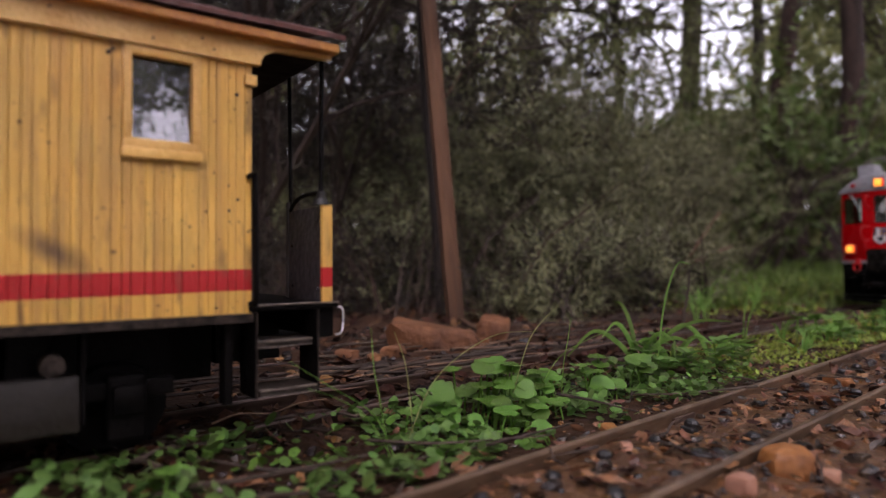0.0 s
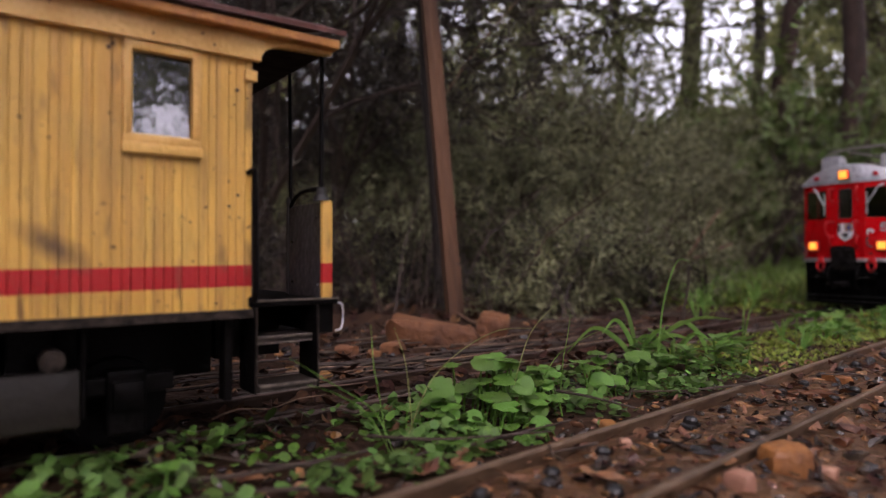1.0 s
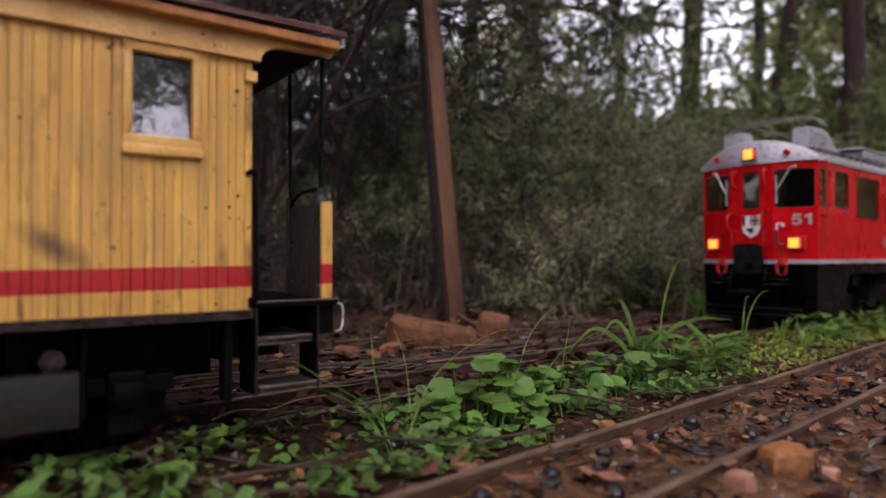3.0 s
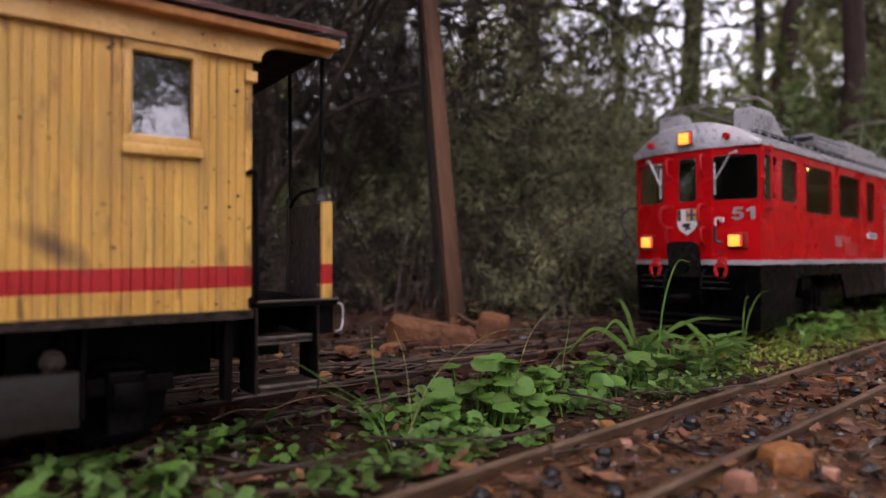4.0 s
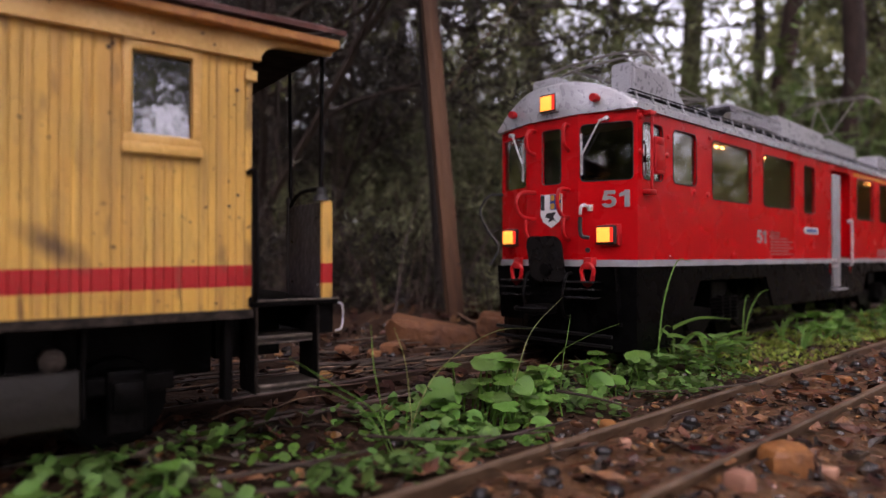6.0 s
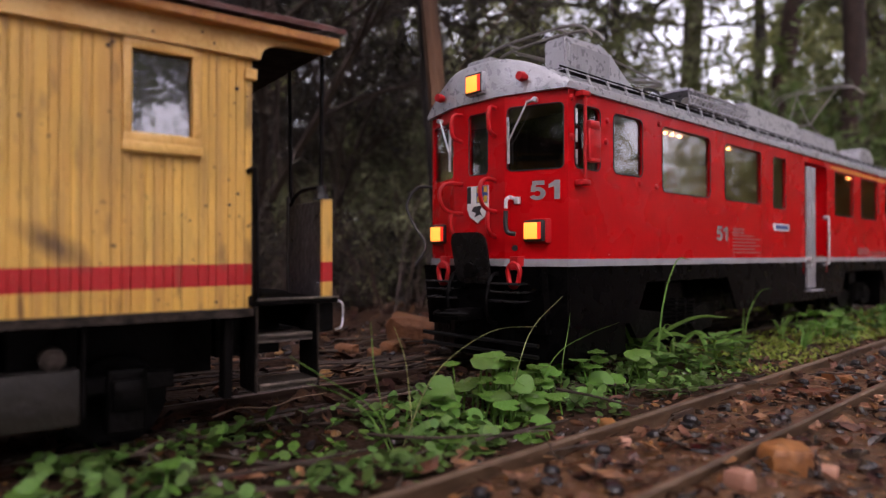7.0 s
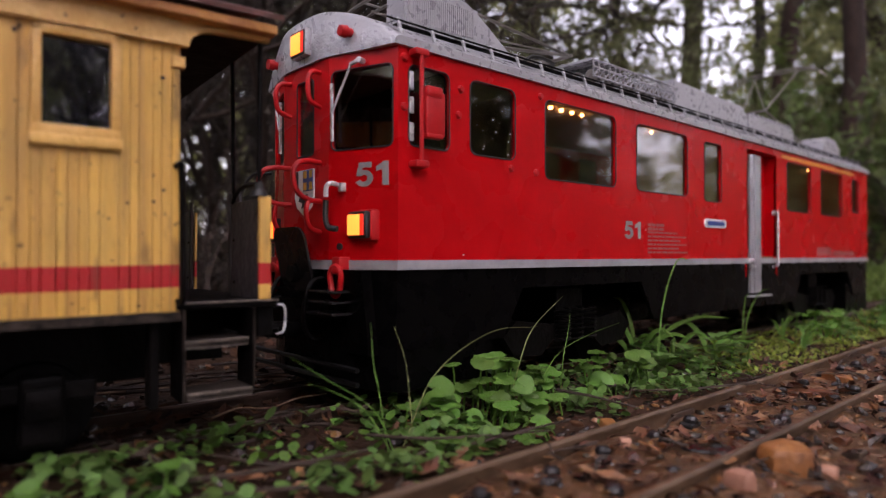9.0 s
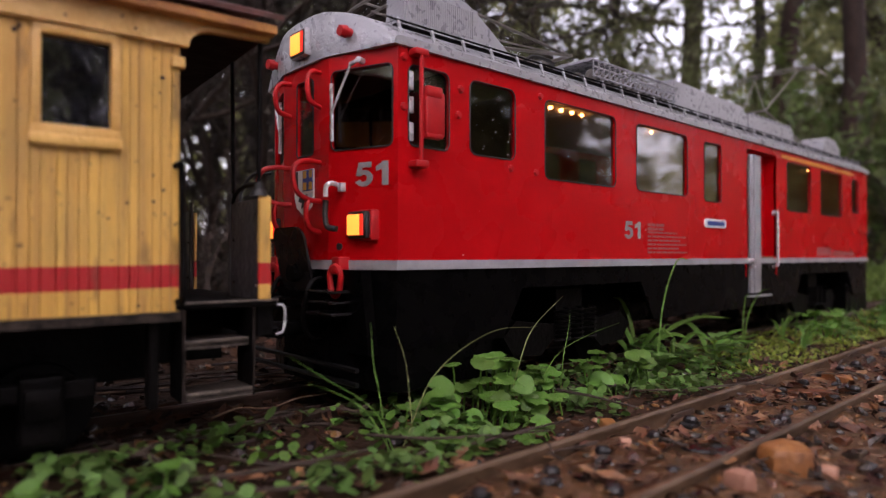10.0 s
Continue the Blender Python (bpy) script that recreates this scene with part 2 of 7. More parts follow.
STONE_ORANGE = material("orange_sandstone", (0.37, 0.150, 0.036), (0.18, 0.066, 0.018), 60, 0.55, 0.5, vary=0.15)
STONE_PINK = material("pale_pink_pebble", (0.46, 0.24, 0.15), (0.32, 0.15, 0.09), 80, 0.5, 0.3, vary=0.2)
ROCK = material("tan_sandstone", (0.225, 0.088, 0.027), (0.075, 0.029, 0.012), 22, 0.8, 0.7, fine=6, vary=0.1)
DRY_LEAF = material("dead_brown_leaf", (0.22, 0.085, 0.035), (0.10, 0.045, 0.022), 80, 0.6, 0.4, vary=0.5)
# darker copy of DRY_LEAF, with the shade under the bushes in its colour
DRY_DARK = material("shaded_dead_leaf", (0.070, 0.025, 0.011), (0.018, 0.009, 0.006), 80, 0.8, 0.4, vary=0.6, spec=0.2)
TWIG = material("dark_twig_bark", (0.055, 0.034, 0.022), (0.03, 0.02, 0.014), 150, 0.75, 0.5, vary=0.3)
STRAW = material("dry_straw", (0.17, 0.092, 0.055), (0.085, 0.046, 0.027), 100, 0.65, 0.3, vary=0.4)
STRAW_DARK = material("dry_brown_stalk", (0.055, 0.029, 0.018), (0.022, 0.012, 0.009), 60, 0.7, 0.3, vary=0.5)
POST_WOOD = material("brown_weathered_timber", (0.135, 0.058, 0.022), (0.045, 0.020, 0.010), 42, 0.75, 0.5, stretch=(1, 1, 0.12))
BARK = material("dark_tree_bark", (0.026, 0.018, 0.013), (0.012, 0.008, 0.007), 9, 0.85, 0.8, stretch=(1, 1, 0.3))
BARK_RED = material("red_brown_bark", (0.046, 0.020, 0.013), (0.014, 0.008, 0.006), 22, 0.85, 0.8, stretch=(1, 1, 0.3))
LEAF = leafy("fresh_green_leaf", (0.135, 0.265, 0.048), (0.062, 0.145, 0.025), 420, 0.28, 0.3, 0.2)
WEED = leafy("small_weed_leaf", (0.14, 0.245, 0.058), (0.07, 0.14, 0.034), vary=0.4)
GRASS = leafy("grass_blade_green", (0.20, 0.36, 0.075), (0.12, 0.25, 0.055), vary=0.35)
PALE_GRASS = leafy("pale_grass_stalk", (0.34, 0.36, 0.15), (0.24, 0.28, 0.10), vary=0.2)
MOSS = leafy("moss_green", (0.29, 0.35, 0.055), (0.14, 0.20, 0.034), vary=0.45)
BUSH_LEAF = leafy("grey_green_foliage", (0.225, 0.225, 0.115), (0.075, 0.078, 0.040), 12, vary=0.75, through_=0.2)
# dark needles of another kind; overhead shade is also put into this colour
DARK_BUSH = leafy("shaded_needle_foliage", (0.050, 0.039, 0.027), (0.014, 0.011, 0.008), 12, vary=0.6, through_=0.2)
TREE_LEAF = leafy("mid_green_foliage", (0.195, 0.205, 0.078), (0.092, 0.110, 0.042), 8, vary=0.55)
FRESH_LEAF = leafy("bright_shrub_foliage", (0.140, 0.190, 0.055), (0.060, 0.090, 0.030), 8, vary=0.6)
# the look of lit leaves is put into this paler colour
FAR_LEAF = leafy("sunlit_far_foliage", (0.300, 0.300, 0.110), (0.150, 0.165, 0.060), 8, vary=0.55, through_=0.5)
LAWN = leafy("distant_grass", (0.150, 0.220, 0.045), (0.085, 0.145, 0.032), 30, vary=0.5)


# ---- mesh helpers ----
def box(bm, x0, x1, y0, y1, z0, z1, bevel=0.0):
    vs = [bm.verts.new(p) for p in ((x0, y0, z0), (x1, y0, z0), (x1, y1, z0), (x0, y1, z0), (x0, y0, z1), (x1, y0, z1), (x1, y1, z1), (x0, y1, z1))]
    fs = [bm.faces.new([vs[i] for i in q]) for q in ((3, 2, 1, 0), (4, 5, 6, 7), (0, 1, 5, 4), (1, 2, 6, 5), (2, 3, 7, 6), (3, 0, 4, 7))]
    if bevel:
        es = {e for f in fs for e in f.edges}
        bmesh.ops.bevel(bm, geom=list(es), offset=bevel, segments=2, profile=0.5, affect="EDGES")
    return bm


def tube(bm, pts, r, seg=8, r1=None):
    """A round bar along points, tapering from r to r1, with closed ends."""
    pts = [Vector(p) for p in pts]
    rings = []
    n = len(pts)
    side = None
    for i, p in enumerate(pts):
        d = (pts[min(i + 1, n - 1)] - pts[max(i - 1, 0)]).normalized()
        if side is None:
            side = d.orthogonal().normalized()
        side = (side - d * side.dot(d)).normalized()
        up = d.cross(side)
        rad = r if r1 is None else r + (r1 - r) * i / (n - 1)
        rings.append([bm.verts.new(p + rad * (math.cos(a) * side + math.sin(a) * up)) for a in (2 * math.pi * k / seg for k in range(seg))])
    for a, b in zip(rings, rings[1:]):
        for k in range(seg):
            bm.faces.new((a[k], a[(k + 1) % seg], b[(k + 1) % seg], b[k]))
    bm.faces.new(rings[0][::-1])
    bm.faces.new(rings[-1])
    return bm


def prism(bm, poly, axis, a, b):
    """A flat outline extruded along an axis from a to b."""
    def at(u, v, w):
        return {"x": (w, u, v), "y": (u, w, v), "z": (u, v, w)}[axis]
    lo = [bm.verts.new(at(u, v, a)) for u, v in poly]
    hi = [bm.verts.new(at(u, v, b)) for u, v in poly]
    n = len(poly)
    bm.faces.new(lo[::-1])
    bm.faces.new(hi)
    for i in range(n):
        bm.faces.new((lo[i], lo[(i + 1) % n], hi[(i + 1) % n], hi[i]))
    return bm


def curve_pts(pts, steps=6):
    """A smooth run of points through the given ones."""
    p = [Vector(q) for q in pts]
    p = [2 * p[0] - p[1], *p, 2 * p[-1] - p[-2]]
    out = []
    for i in range(1, len(p) - 2):
        for k in range(steps):
            t = k / steps
            out.append(0.5 * (2 * p[i] + (p[i + 1] - p[i - 1]) * t + (2 * p[i - 1] - 5 * p[i] + 4 * p[i + 1] - p[i + 2]) * t ** 2 + (3 * p[i] - p[i - 1] - 3 * p[i + 1] + p[i + 2]) * t ** 3))
    out.append(p[-2])
    return out


def mesh_of(name, bm, mat, smooth=False):
    bmesh.ops.recalc_face_normals(bm, faces=bm.faces[:])
    me = bpy.data.meshes.new(name)
    bm.to_mesh(me)
    bm.free()
    me.materials.append(mat)
    if smooth:
        me.polygons.foreach_set("use_smooth", [True] * len(me.polygons))
        me.set_sharp_from_angle(angle=radians(40))
    return me


def part(name, bm, mat, parent, label="", smooth=True):
    ob = new(name, mesh_of(name, bm, mat, smooth))
    ob.parent = parent
    if label:
        tagged(ob, label)
    return ob


def piece(name, me, parent, loc, rot=(0, 0, 0)):
    """One more object on a shared mesh, under its thing."""
    ob = new(name, me)
    ob.parent = parent
    ob.location, ob.rotation_euler = loc, rot
    return ob


def thing(name, label, category, group="", kind=""):
    return tagged(new(name), label, category, group, kind)


def raw(name, verts, faces, mat, smooth=False):
    me = bpy.data.meshes.new(name)
    me.from_pydata(verts, [], faces)
    me.materials.append(mat)
    if smooth:
        me.polygons.foreach_set("use_smooth", [True] * len(me.polygons))
    return new(name, me)
# ---- ground ----
TRACK_Y = 0.2675


def track_y(x):
    """The middle of the far track: straight, then a gentle bend."""
    return TRACK_Y - 0.19 * max(0.0, x - 0.70) ** 2


def ground_z(x, y):
    z = -0.0078 + 0.0034 * (noise.noise((x * 22, y * 22, 0)) + 0.5 * noise.noise((x * 60, y * 60, 3)))
    if 0.05 < y < 0.17:
        z += 0.0030 * math.sin((y - 0.05) / 0.12 * math.pi)
    ty = track_y(min(x, 1.4))
    off = abs(y - ty)
    if off < 0.07:
        # the far track lies sunk in soil and litter
        z += 0.0040 * min(1.0, (0.07 - off) / 0.03) if off > 0.025 else 0.0022
    edge = min(max((y - ty - 0.045) / 0.25, 0), 1)
    z += 0.012 * edge + 0.006 * noise.noise((x * 6, y * 6, 9)) * edge
    far = max(0.0, math.hypot(x, y) - 0.9)
    z += 0.05 * min(far, 3.0) / 3.0 + 0.012 * min(far, 1.0) * noise.noise((x * 2, y * 2, 5))
    return z


def spread(lo, hi, a, b, step, grow):
    """Grid lines: close together from a to b, then wider and wider to lo and hi."""
    v = list(np.arange(a, b, step))
    s = step
    while v[-1] < hi:
        s *= grow
        v.append(v[-1] + s)
    s = step
    while v[0] > lo:
        s *= grow
        v.insert(0, v[0] - s)
    return v


def build_ground():
    xs = spread(-60, 60, -0.15, 1.1, 0.009, 1.14)
    ys = spread(-60, 60, -0.05, 0.6, 0.008, 1.14)
    verts = [(x, y, ground_z(x, y)) for x in xs for y in ys]
    n = len(ys)
    faces = [(i * n + j, (i + 1) * n + j, (i + 1) * n + j + 1, i * n + j + 1) for i in range(len(xs) - 1) for j in range(n - 1)]
    g = raw("ground", verts, faces, HUMUS, True)
    g.data.materials.append(SOIL)
    for p in g.data.polygons:
        x, y = p.center.x, p.center.y
        if -0.5 + 0.3 * noise.noise((x * 2.0, 1, 1)) < y < 0.150 + 0.012 * noise.noise((x * 30, y * 30, 4)) and abs(x - 0.6) < 2.2 + 0.6 * noise.noise((y * 3.0, 2, 2)):
            p.material_index = 1
    tagged(g, "damp dark brown soil strewn with gravel and litter", "ground", kind="structure")


build_ground()


# ---- railway tracks ----
def rail_mesh(name, mat, line, off):
    """A bull-nosed rail: foot, web and rounded head, swept along the line."""
    prof = [(-0.0028, -0.0088), (0.0028, -0.0088), (0.0028, -0.0080), (0.0008, -0.0070), (0.0008, -0.0034), (0.0014, -0.0026), (0.0014, -0.0007), (0.0008, 0.0), (-0.0008, 0.0), (-0.0014, -0.0007), (-0.0014, -0.0026), (-0.0008, -0.0034), (-0.0008, -0.0070), (-0.0028, -0.0080)]
    bm = bmesh.new()
    rings = []
    for i, (x, y) in enumerate(line):
        a, b = line[max(i - 1, 0)], line[min(i + 1, len(line) - 1)]
        d = Vector((b[0] - a[0], b[1] - a[1], 0)).normalized()
        nrm = Vector((-d.y, d.x, 0))
        rings.append([bm.verts.new(Vector((x, y, 0)) + nrm * (u + off) + Vector((0, 0, v))) for u, v in prof])
    for a, b in zip(rings, rings[1:]):
        for k in range(len(prof)):
            bm.faces.new((a[k], a[(k + 1) % len(prof)], b[(k + 1) % len(prof)], b[k]))
    bm.faces.new(rings[0])
    bm.faces.new(rings[-1][::-1])
    return bm


def build_track(label, line, rail_mat, pitch, lo, hi):
    lift = 0.0008 if rail_mat is RAIL else -0.001
    t = thing("railway_track", label, "railway track", "garden railway tracks")
    for off in (-0.0237, 0.0237):
        part("rail", rail_mesh("rail", rail_mat, line, off), rail_mat, t, smooth=True)
    bm = bmesh.new()
    box(bm, -0.0055, 0.0055, -0.042, 0.042, -0.0135, -0.0085, 0.0008)
    sl = mesh_of("sleeper", bm, SLEEPER)
    bm = bmesh.new()
    box(bm, -0.0046, 0.0046, -0.0030, 0.0030, -0.0085, -0.0064, 0.0006)
    for z, rad, z1, rad1 in ((-0.0066, 0.0031, -0.0048, 0.0030), (-0.0049, 0.0029, -0.0038, 0.0022), (-0.0039, 0.0021, -0.0034, 0.0010)):
        tube(bm, [(0, 0, z), (0, 0, z1)], rad, 9, rad1)
    cl = mesh_of("rail_clip", bm, CLIP)
    rng = random.Random(5)
    i = 0
    x = lo
    while x < hi:
        y = line_y(line, x)
        ang = math.atan2(line_y(line, x + 0.01) - y, 0.01)
        piece("sleeper", sl, t, (x, y, -0.0005 + rng.uniform(-0.0006, 0.0004)), (0, rng.uniform(-0.03, 0.03), ang + rng.uniform(-0.02, 0.02)))
        for off in (-0.0128, 0.0128) if rail_mat is RAIL or x > 0.5 else ():
            c, s = math.cos(ang), math.sin(ang)
            piece("rail_clip", cl, t, (x - s * off + rng.uniform(-0.001, 0.001), y + c * off + rng.uniform(-0.0008, 0.0008), rng.uniform(-0.0002, 0.0010) + lift), (rng.uniform(-0.1, 0.1), rng.uniform(-0.1, 0.1), ang + rng.uniform(-0.5, 0.5)))
        x += pitch
    if rail_mat is RAIL:
        bm = bmesh.new()
        box(bm, -0.009, 0.009, 0.0208, 0.0222, -0.0068, -0.0028, 0.0003)
        box(bm, -0.009, 0.009, 0.0252, 0.0266, -0.0068, -0.0028, 0.0003)
        piece("rail_joint", mesh_of("rail_joint", bm, RAIL_FAR), t, (0.270, 0.1205, 0.0))
    return t


def line_y(line, x):
    for a, b in zip(line, line[1:]):
        if a[0] <= x <= b[0]:
            return a[1] + (b[1] - a[1]) * (x - a[0]) / (b[0] - a[0])
    return line[-1][1] if x > line[-1][0] else line[0][1]


FRONT_LINE = [(-0.9, 0.1205), (0.3, 0.1205), (0.8, 0.1215), (1.2, 0.112), (1.6, 0.075), (2.2, -0.03)]
FRONT_LINE = [(p.x, p.y) for p in curve_pts([(x, y, 0) for x, y in FRONT_LINE], 12)]
FAR_LINE = [(x, track_y(x)) for x in np.arange(-1.0, 1.9, 0.05)]
build_track("tarnished brass garden railway track on brown sleepers with black clips", FRONT_LINE, RAIL, 0.0316, -0.0866, 1.6)
build_track("rusty garden railway track half buried in soil and litter", FAR_LINE, RAIL_FAR, 0.0285, -0.4, 1.7)
# ---- red railcar: local x runs from its front to its rear, the side seen is at -y ----
CAR_L = 0.644
HALF = 0.0545
SILL, EAVES = 0.064, 0.1545


def rounded(u0, u1, v0, v1, r, k=5):
    out = []
    for cu, cv, a0 in ((u1 - r, v1 - r, 0), (u0 + r, v1 - r, 90), (u0 + r, v0 + r, 180), (u1 - r, v0 + r, 270)):
        out += [(cu + r * math.cos(radians(a0 + 90 * i / k)), cv + r * math.sin(radians(a0 + 90 * i / k))) for i in range(k + 1)]
    return out


def wall_panel(bm, p, q, z0, z1, holes, thick=0.0022):
    """An upright wall from p to q with rounded openings; its outer face looks to the right of the way p to q."""
    p, q = Vector((*p, 0)), Vector((*q, 0))
    d = (q - p).normalized()
    inn = Vector((-d.y, d.x, 0)) * thick
    length = (q - p).length

    def at(u, v, depth=0.0):
        return bm.verts.new(p + d * u + inn * depth + Vector((0, 0, v)))
    us = sorted({0.0, length, *(h[0] for h in holes), *(h[1] for h in holes)})
    vs = sorted({z0, z1, *(h[2] for h in holes), *(h[3] for h in holes)})
    for a, b in zip(us, us[1:]):
        for c, e in zip(vs, vs[1:]):
            mu, mv = (a + b) / 2, (c + e) / 2
            if any(h[0] < mu < h[1] and h[2] < mv < h[3] for h in holes):
                continue
            for depth in (0.0, 1.0):
                bm.faces.new([at(u, v, depth) for u, v in ((a, c), (b, c), (b, e), (a, e))])
    for h in holes:
        u0, u1, v0, v1, r = h
        ring = rounded(u0, u1, v0, v1, r)
        k = len(ring) // 4
        for i, (cu, cv) in enumerate(((u1, v1), (u0, v1), (u0, v0), (u1, v0))):
            arc = ring[i * k:(i + 1) * k]
            for depth in (0.0, 1.0):
                for m, n in zip(arc, arc[1:]):
                    bm.faces.new((at(cu, cv, depth), at(*m, depth), at(*n, depth)))
        for m, n in zip(ring, ring[1:] + ring[:1]):
            bm.faces.new((at(*m, 0), at(*n, 0), at(*n, 1), at(*m, 1)))


def pane(name, car, p, q, h, mat, inset=0.0013, grow=0.0005, thick=0.0007, label=""):
    p, q = Vector((*p, 0)), Vector((*q, 0))
    d = (q - p).normalized()
    inn = Vector((-d.y, d.x, 0))
    bm = bmesh.new()
    ring = rounded(h[0] - grow, h[1] + grow, h[2] - grow, h[3] + grow, h[4])
    lo = [bm.verts.new(p + d * u + inn * inset + Vector((0, 0, v))) for u, v in ring]
    hi = [bm.verts.new(p + d * u + inn * (inset + thick) + Vector((0, 0, v))) for u, v in ring]
    bm.faces.new(lo)
    bm.faces.new(hi[::-1])
    for i in range(len(ring)):
        j = (i + 1) % len(ring)
        bm.faces.new((lo[i], lo[j], hi[j], hi[i]))
    return part(name, bm, mat, car, label, smooth=False)


def gasket(car, p, q, h, out=0.0002, width=0.0007):
    """A thin rubber lip round an opening."""
    p, q = Vector((*p, 0)), Vector((*q, 0))
    d = (q - p).normalized()
    o = Vector((d.y, -d.x, 0)) * out
    pts = [p + d * u + o + Vector((0, 0, v)) for u, v in rounded(h[0], h[1], h[2], h[3], h[4])]
    bm = bmesh.new()
    tube(bm, pts + pts[:1], width * 0.5, 5)
    return part("gasket", bm, RUBBER, car)


NOSE = -0.0125
FACE_IN = 0.0205
SIDE_HOLES = [(0.0055, 0.0290, 0.1128, 0.1475, 0.0035), (0.0419, 0.0731, 0.1130, 0.1475, 0.004), (0.0962, 0.1610, 0.1060, 0.1472, 0.004), (0.1835, 0.2465, 0.1060, 0.1468, 0.004),
              (0.2706, 0.2966, 0.1045, 0.1460, 0.003), (0.4193, 0.4750, 0.1048, 0.1465, 0.004), (0.5013, 0.5605, 0.1048, 0.1465, 0.004), (0.5923, 0.6130, 0.1108, 0.1450, 0.003)]
DOOR = (0.3400, 0.3975, SILL, 0.1490, 0.0015)


def number_mesh(name, height, wide, parent, mat, m, label):
    """The heavy, wide figures 5 and 1, each an outline with a little thickness, centred on their width."""
    def on(ru, rv, a):
        return 0.42 + ru * math.cos(radians(a)), 0.33 + rv * math.sin(radians(a))
    bits = [[(0.16, 0.78), (0.80, 0.78), (0.80, 1.0), (0.16, 1.0)], [(0.06, 0.44), (0.28, 0.42), (0.36, 0.78), (0.12, 0.78)],
            [(0.28, 0.42), on(0.18, 0.15, 100), on(0.45, 0.35, 100), (0.336, 0.675)],
            [(1.32, 0.0), (1.62, 0.0), (1.62, 1.0), (1.32, 1.0)], [(1.03, 0.60), (1.32, 0.68), (1.32, 0.95), (1.03, 0.80)]]
    turns = [100 - 255 * k / 18 for k in range(19)]
    bits += [[on(0.18, 0.15, a), on(0.18, 0.15, b), on(0.45, 0.35, b), on(0.45, 0.35, a)] for a, b in zip(turns, turns[1:])]
    bm = bmesh.new()
    for outline in bits:
        prism(bm, [((u - 0.81) * wide, v * height) for u, v in outline], "z", -0.0001, 0.00012)
    me = mesh_of(name, bm, mat)
    me.transform(m)
    ob = new(name, me)
    ob.parent = parent
    return tagged(ob, label)


def build_railcar():
    car = thing("railcar", "bright red model electric railcar with grey roof and lit headlamps", "model railcar")
    near, far = (((0, -HALF), (CAR_L, -HALF)), ((CAR_L, HALF), (0, HALF)))
    fr = ((NOSE, -FACE_IN), (0, -HALF))
    fl = ((0, HALF), (NOSE, FACE_IN))
    fc = ((NOSE, FACE_IN), (NOSE, -FACE_IN))
    rl_ = ((CAR_L, -HALF), (CAR_L - NOSE, -FACE_IN))
    rc = ((CAR_L - NOSE, -FACE_IN), (CAR_L - NOSE, FACE_IN))
    rr = ((CAR_L - NOSE, FACE_IN), (CAR_L, HALF))
    flen = math.hypot(NOSE, HALF - FACE_IN)
    screen = (0.0016, flen - 0.0025, 0.1125, 0.1475, 0.0028)
    screen_l = (0.0025, flen - 0.0016, 0.1125, 0.1475, 0.0028)
    door_win = (FACE_IN - 0.0075, FACE_IN + 0.0075, 0.1125, 0.1475, 0.002)
    far_holes = [(CAR_L - b, CAR_L - a, c, d, r) for a, b, c, d, r in SIDE_HOLES]
    bm = bmesh.new()
    for (p, q), holes in ((near, SIDE_HOLES + [DOOR]), (far, far_holes), (fr, [screen]), (fl, [screen_l]), (fc, [door_win]), (rl_, [screen]), (rc, [door_win]), (rr, [screen_l])):
        wall_panel(bm, p, q, SILL, EAVES, holes)
    bmesh.ops.remove_doubles(bm, verts=bm.verts[:], dist=0.00002)
    body = part("body", bm, RED, car, "bright red painted body shell", smooth=False)
    for (p, q), holes in ((near, SIDE_HOLES), (far, far_holes), (fr, [screen]), (fl, [screen_l]), (fc, [door_win]), (rl_, [screen]), (rr, [screen_l])):
        for h in holes:
            pane("window_pane", car, p, q, h, GLASS)
            if p[1] < 0 or p[0] < 0:
                gasket(car, p, q, h)
    # silver line, black frame and underside
    plan = [(NOSE, -FACE_IN), (0, -HALF), (CAR_L, -HALF), (CAR_L - NOSE, -FACE_IN), (CAR_L - NOSE, FACE_IN), (CAR_L, HALF), (0, HALF), (NOSE, FACE_IN)]
    bm = bmesh.new()
    prism(bm, [(x + (-0.0006 if x < 0.1 else 0.0006), y * 1.009) for x, y in plan], "z", 0.0600, 0.0641)
    part("trim_strip", bm, SILVER_LINE, car, "silver trim line round the body", smooth=False)
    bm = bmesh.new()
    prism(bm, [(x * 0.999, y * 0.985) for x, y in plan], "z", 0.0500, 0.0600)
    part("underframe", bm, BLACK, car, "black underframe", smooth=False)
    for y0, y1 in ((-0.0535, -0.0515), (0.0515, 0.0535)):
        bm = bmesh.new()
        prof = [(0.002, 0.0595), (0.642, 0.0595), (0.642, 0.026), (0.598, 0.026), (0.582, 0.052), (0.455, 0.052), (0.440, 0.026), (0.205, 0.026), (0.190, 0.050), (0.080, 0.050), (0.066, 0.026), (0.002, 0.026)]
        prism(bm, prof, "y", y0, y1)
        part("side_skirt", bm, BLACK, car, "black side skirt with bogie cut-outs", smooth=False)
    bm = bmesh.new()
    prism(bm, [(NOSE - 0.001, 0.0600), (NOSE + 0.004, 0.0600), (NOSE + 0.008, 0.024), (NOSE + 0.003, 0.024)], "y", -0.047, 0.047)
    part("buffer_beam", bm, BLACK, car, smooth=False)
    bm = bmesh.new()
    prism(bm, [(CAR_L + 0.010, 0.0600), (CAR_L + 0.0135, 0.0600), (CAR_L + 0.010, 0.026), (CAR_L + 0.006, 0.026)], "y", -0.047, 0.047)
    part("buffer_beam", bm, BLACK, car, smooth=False)
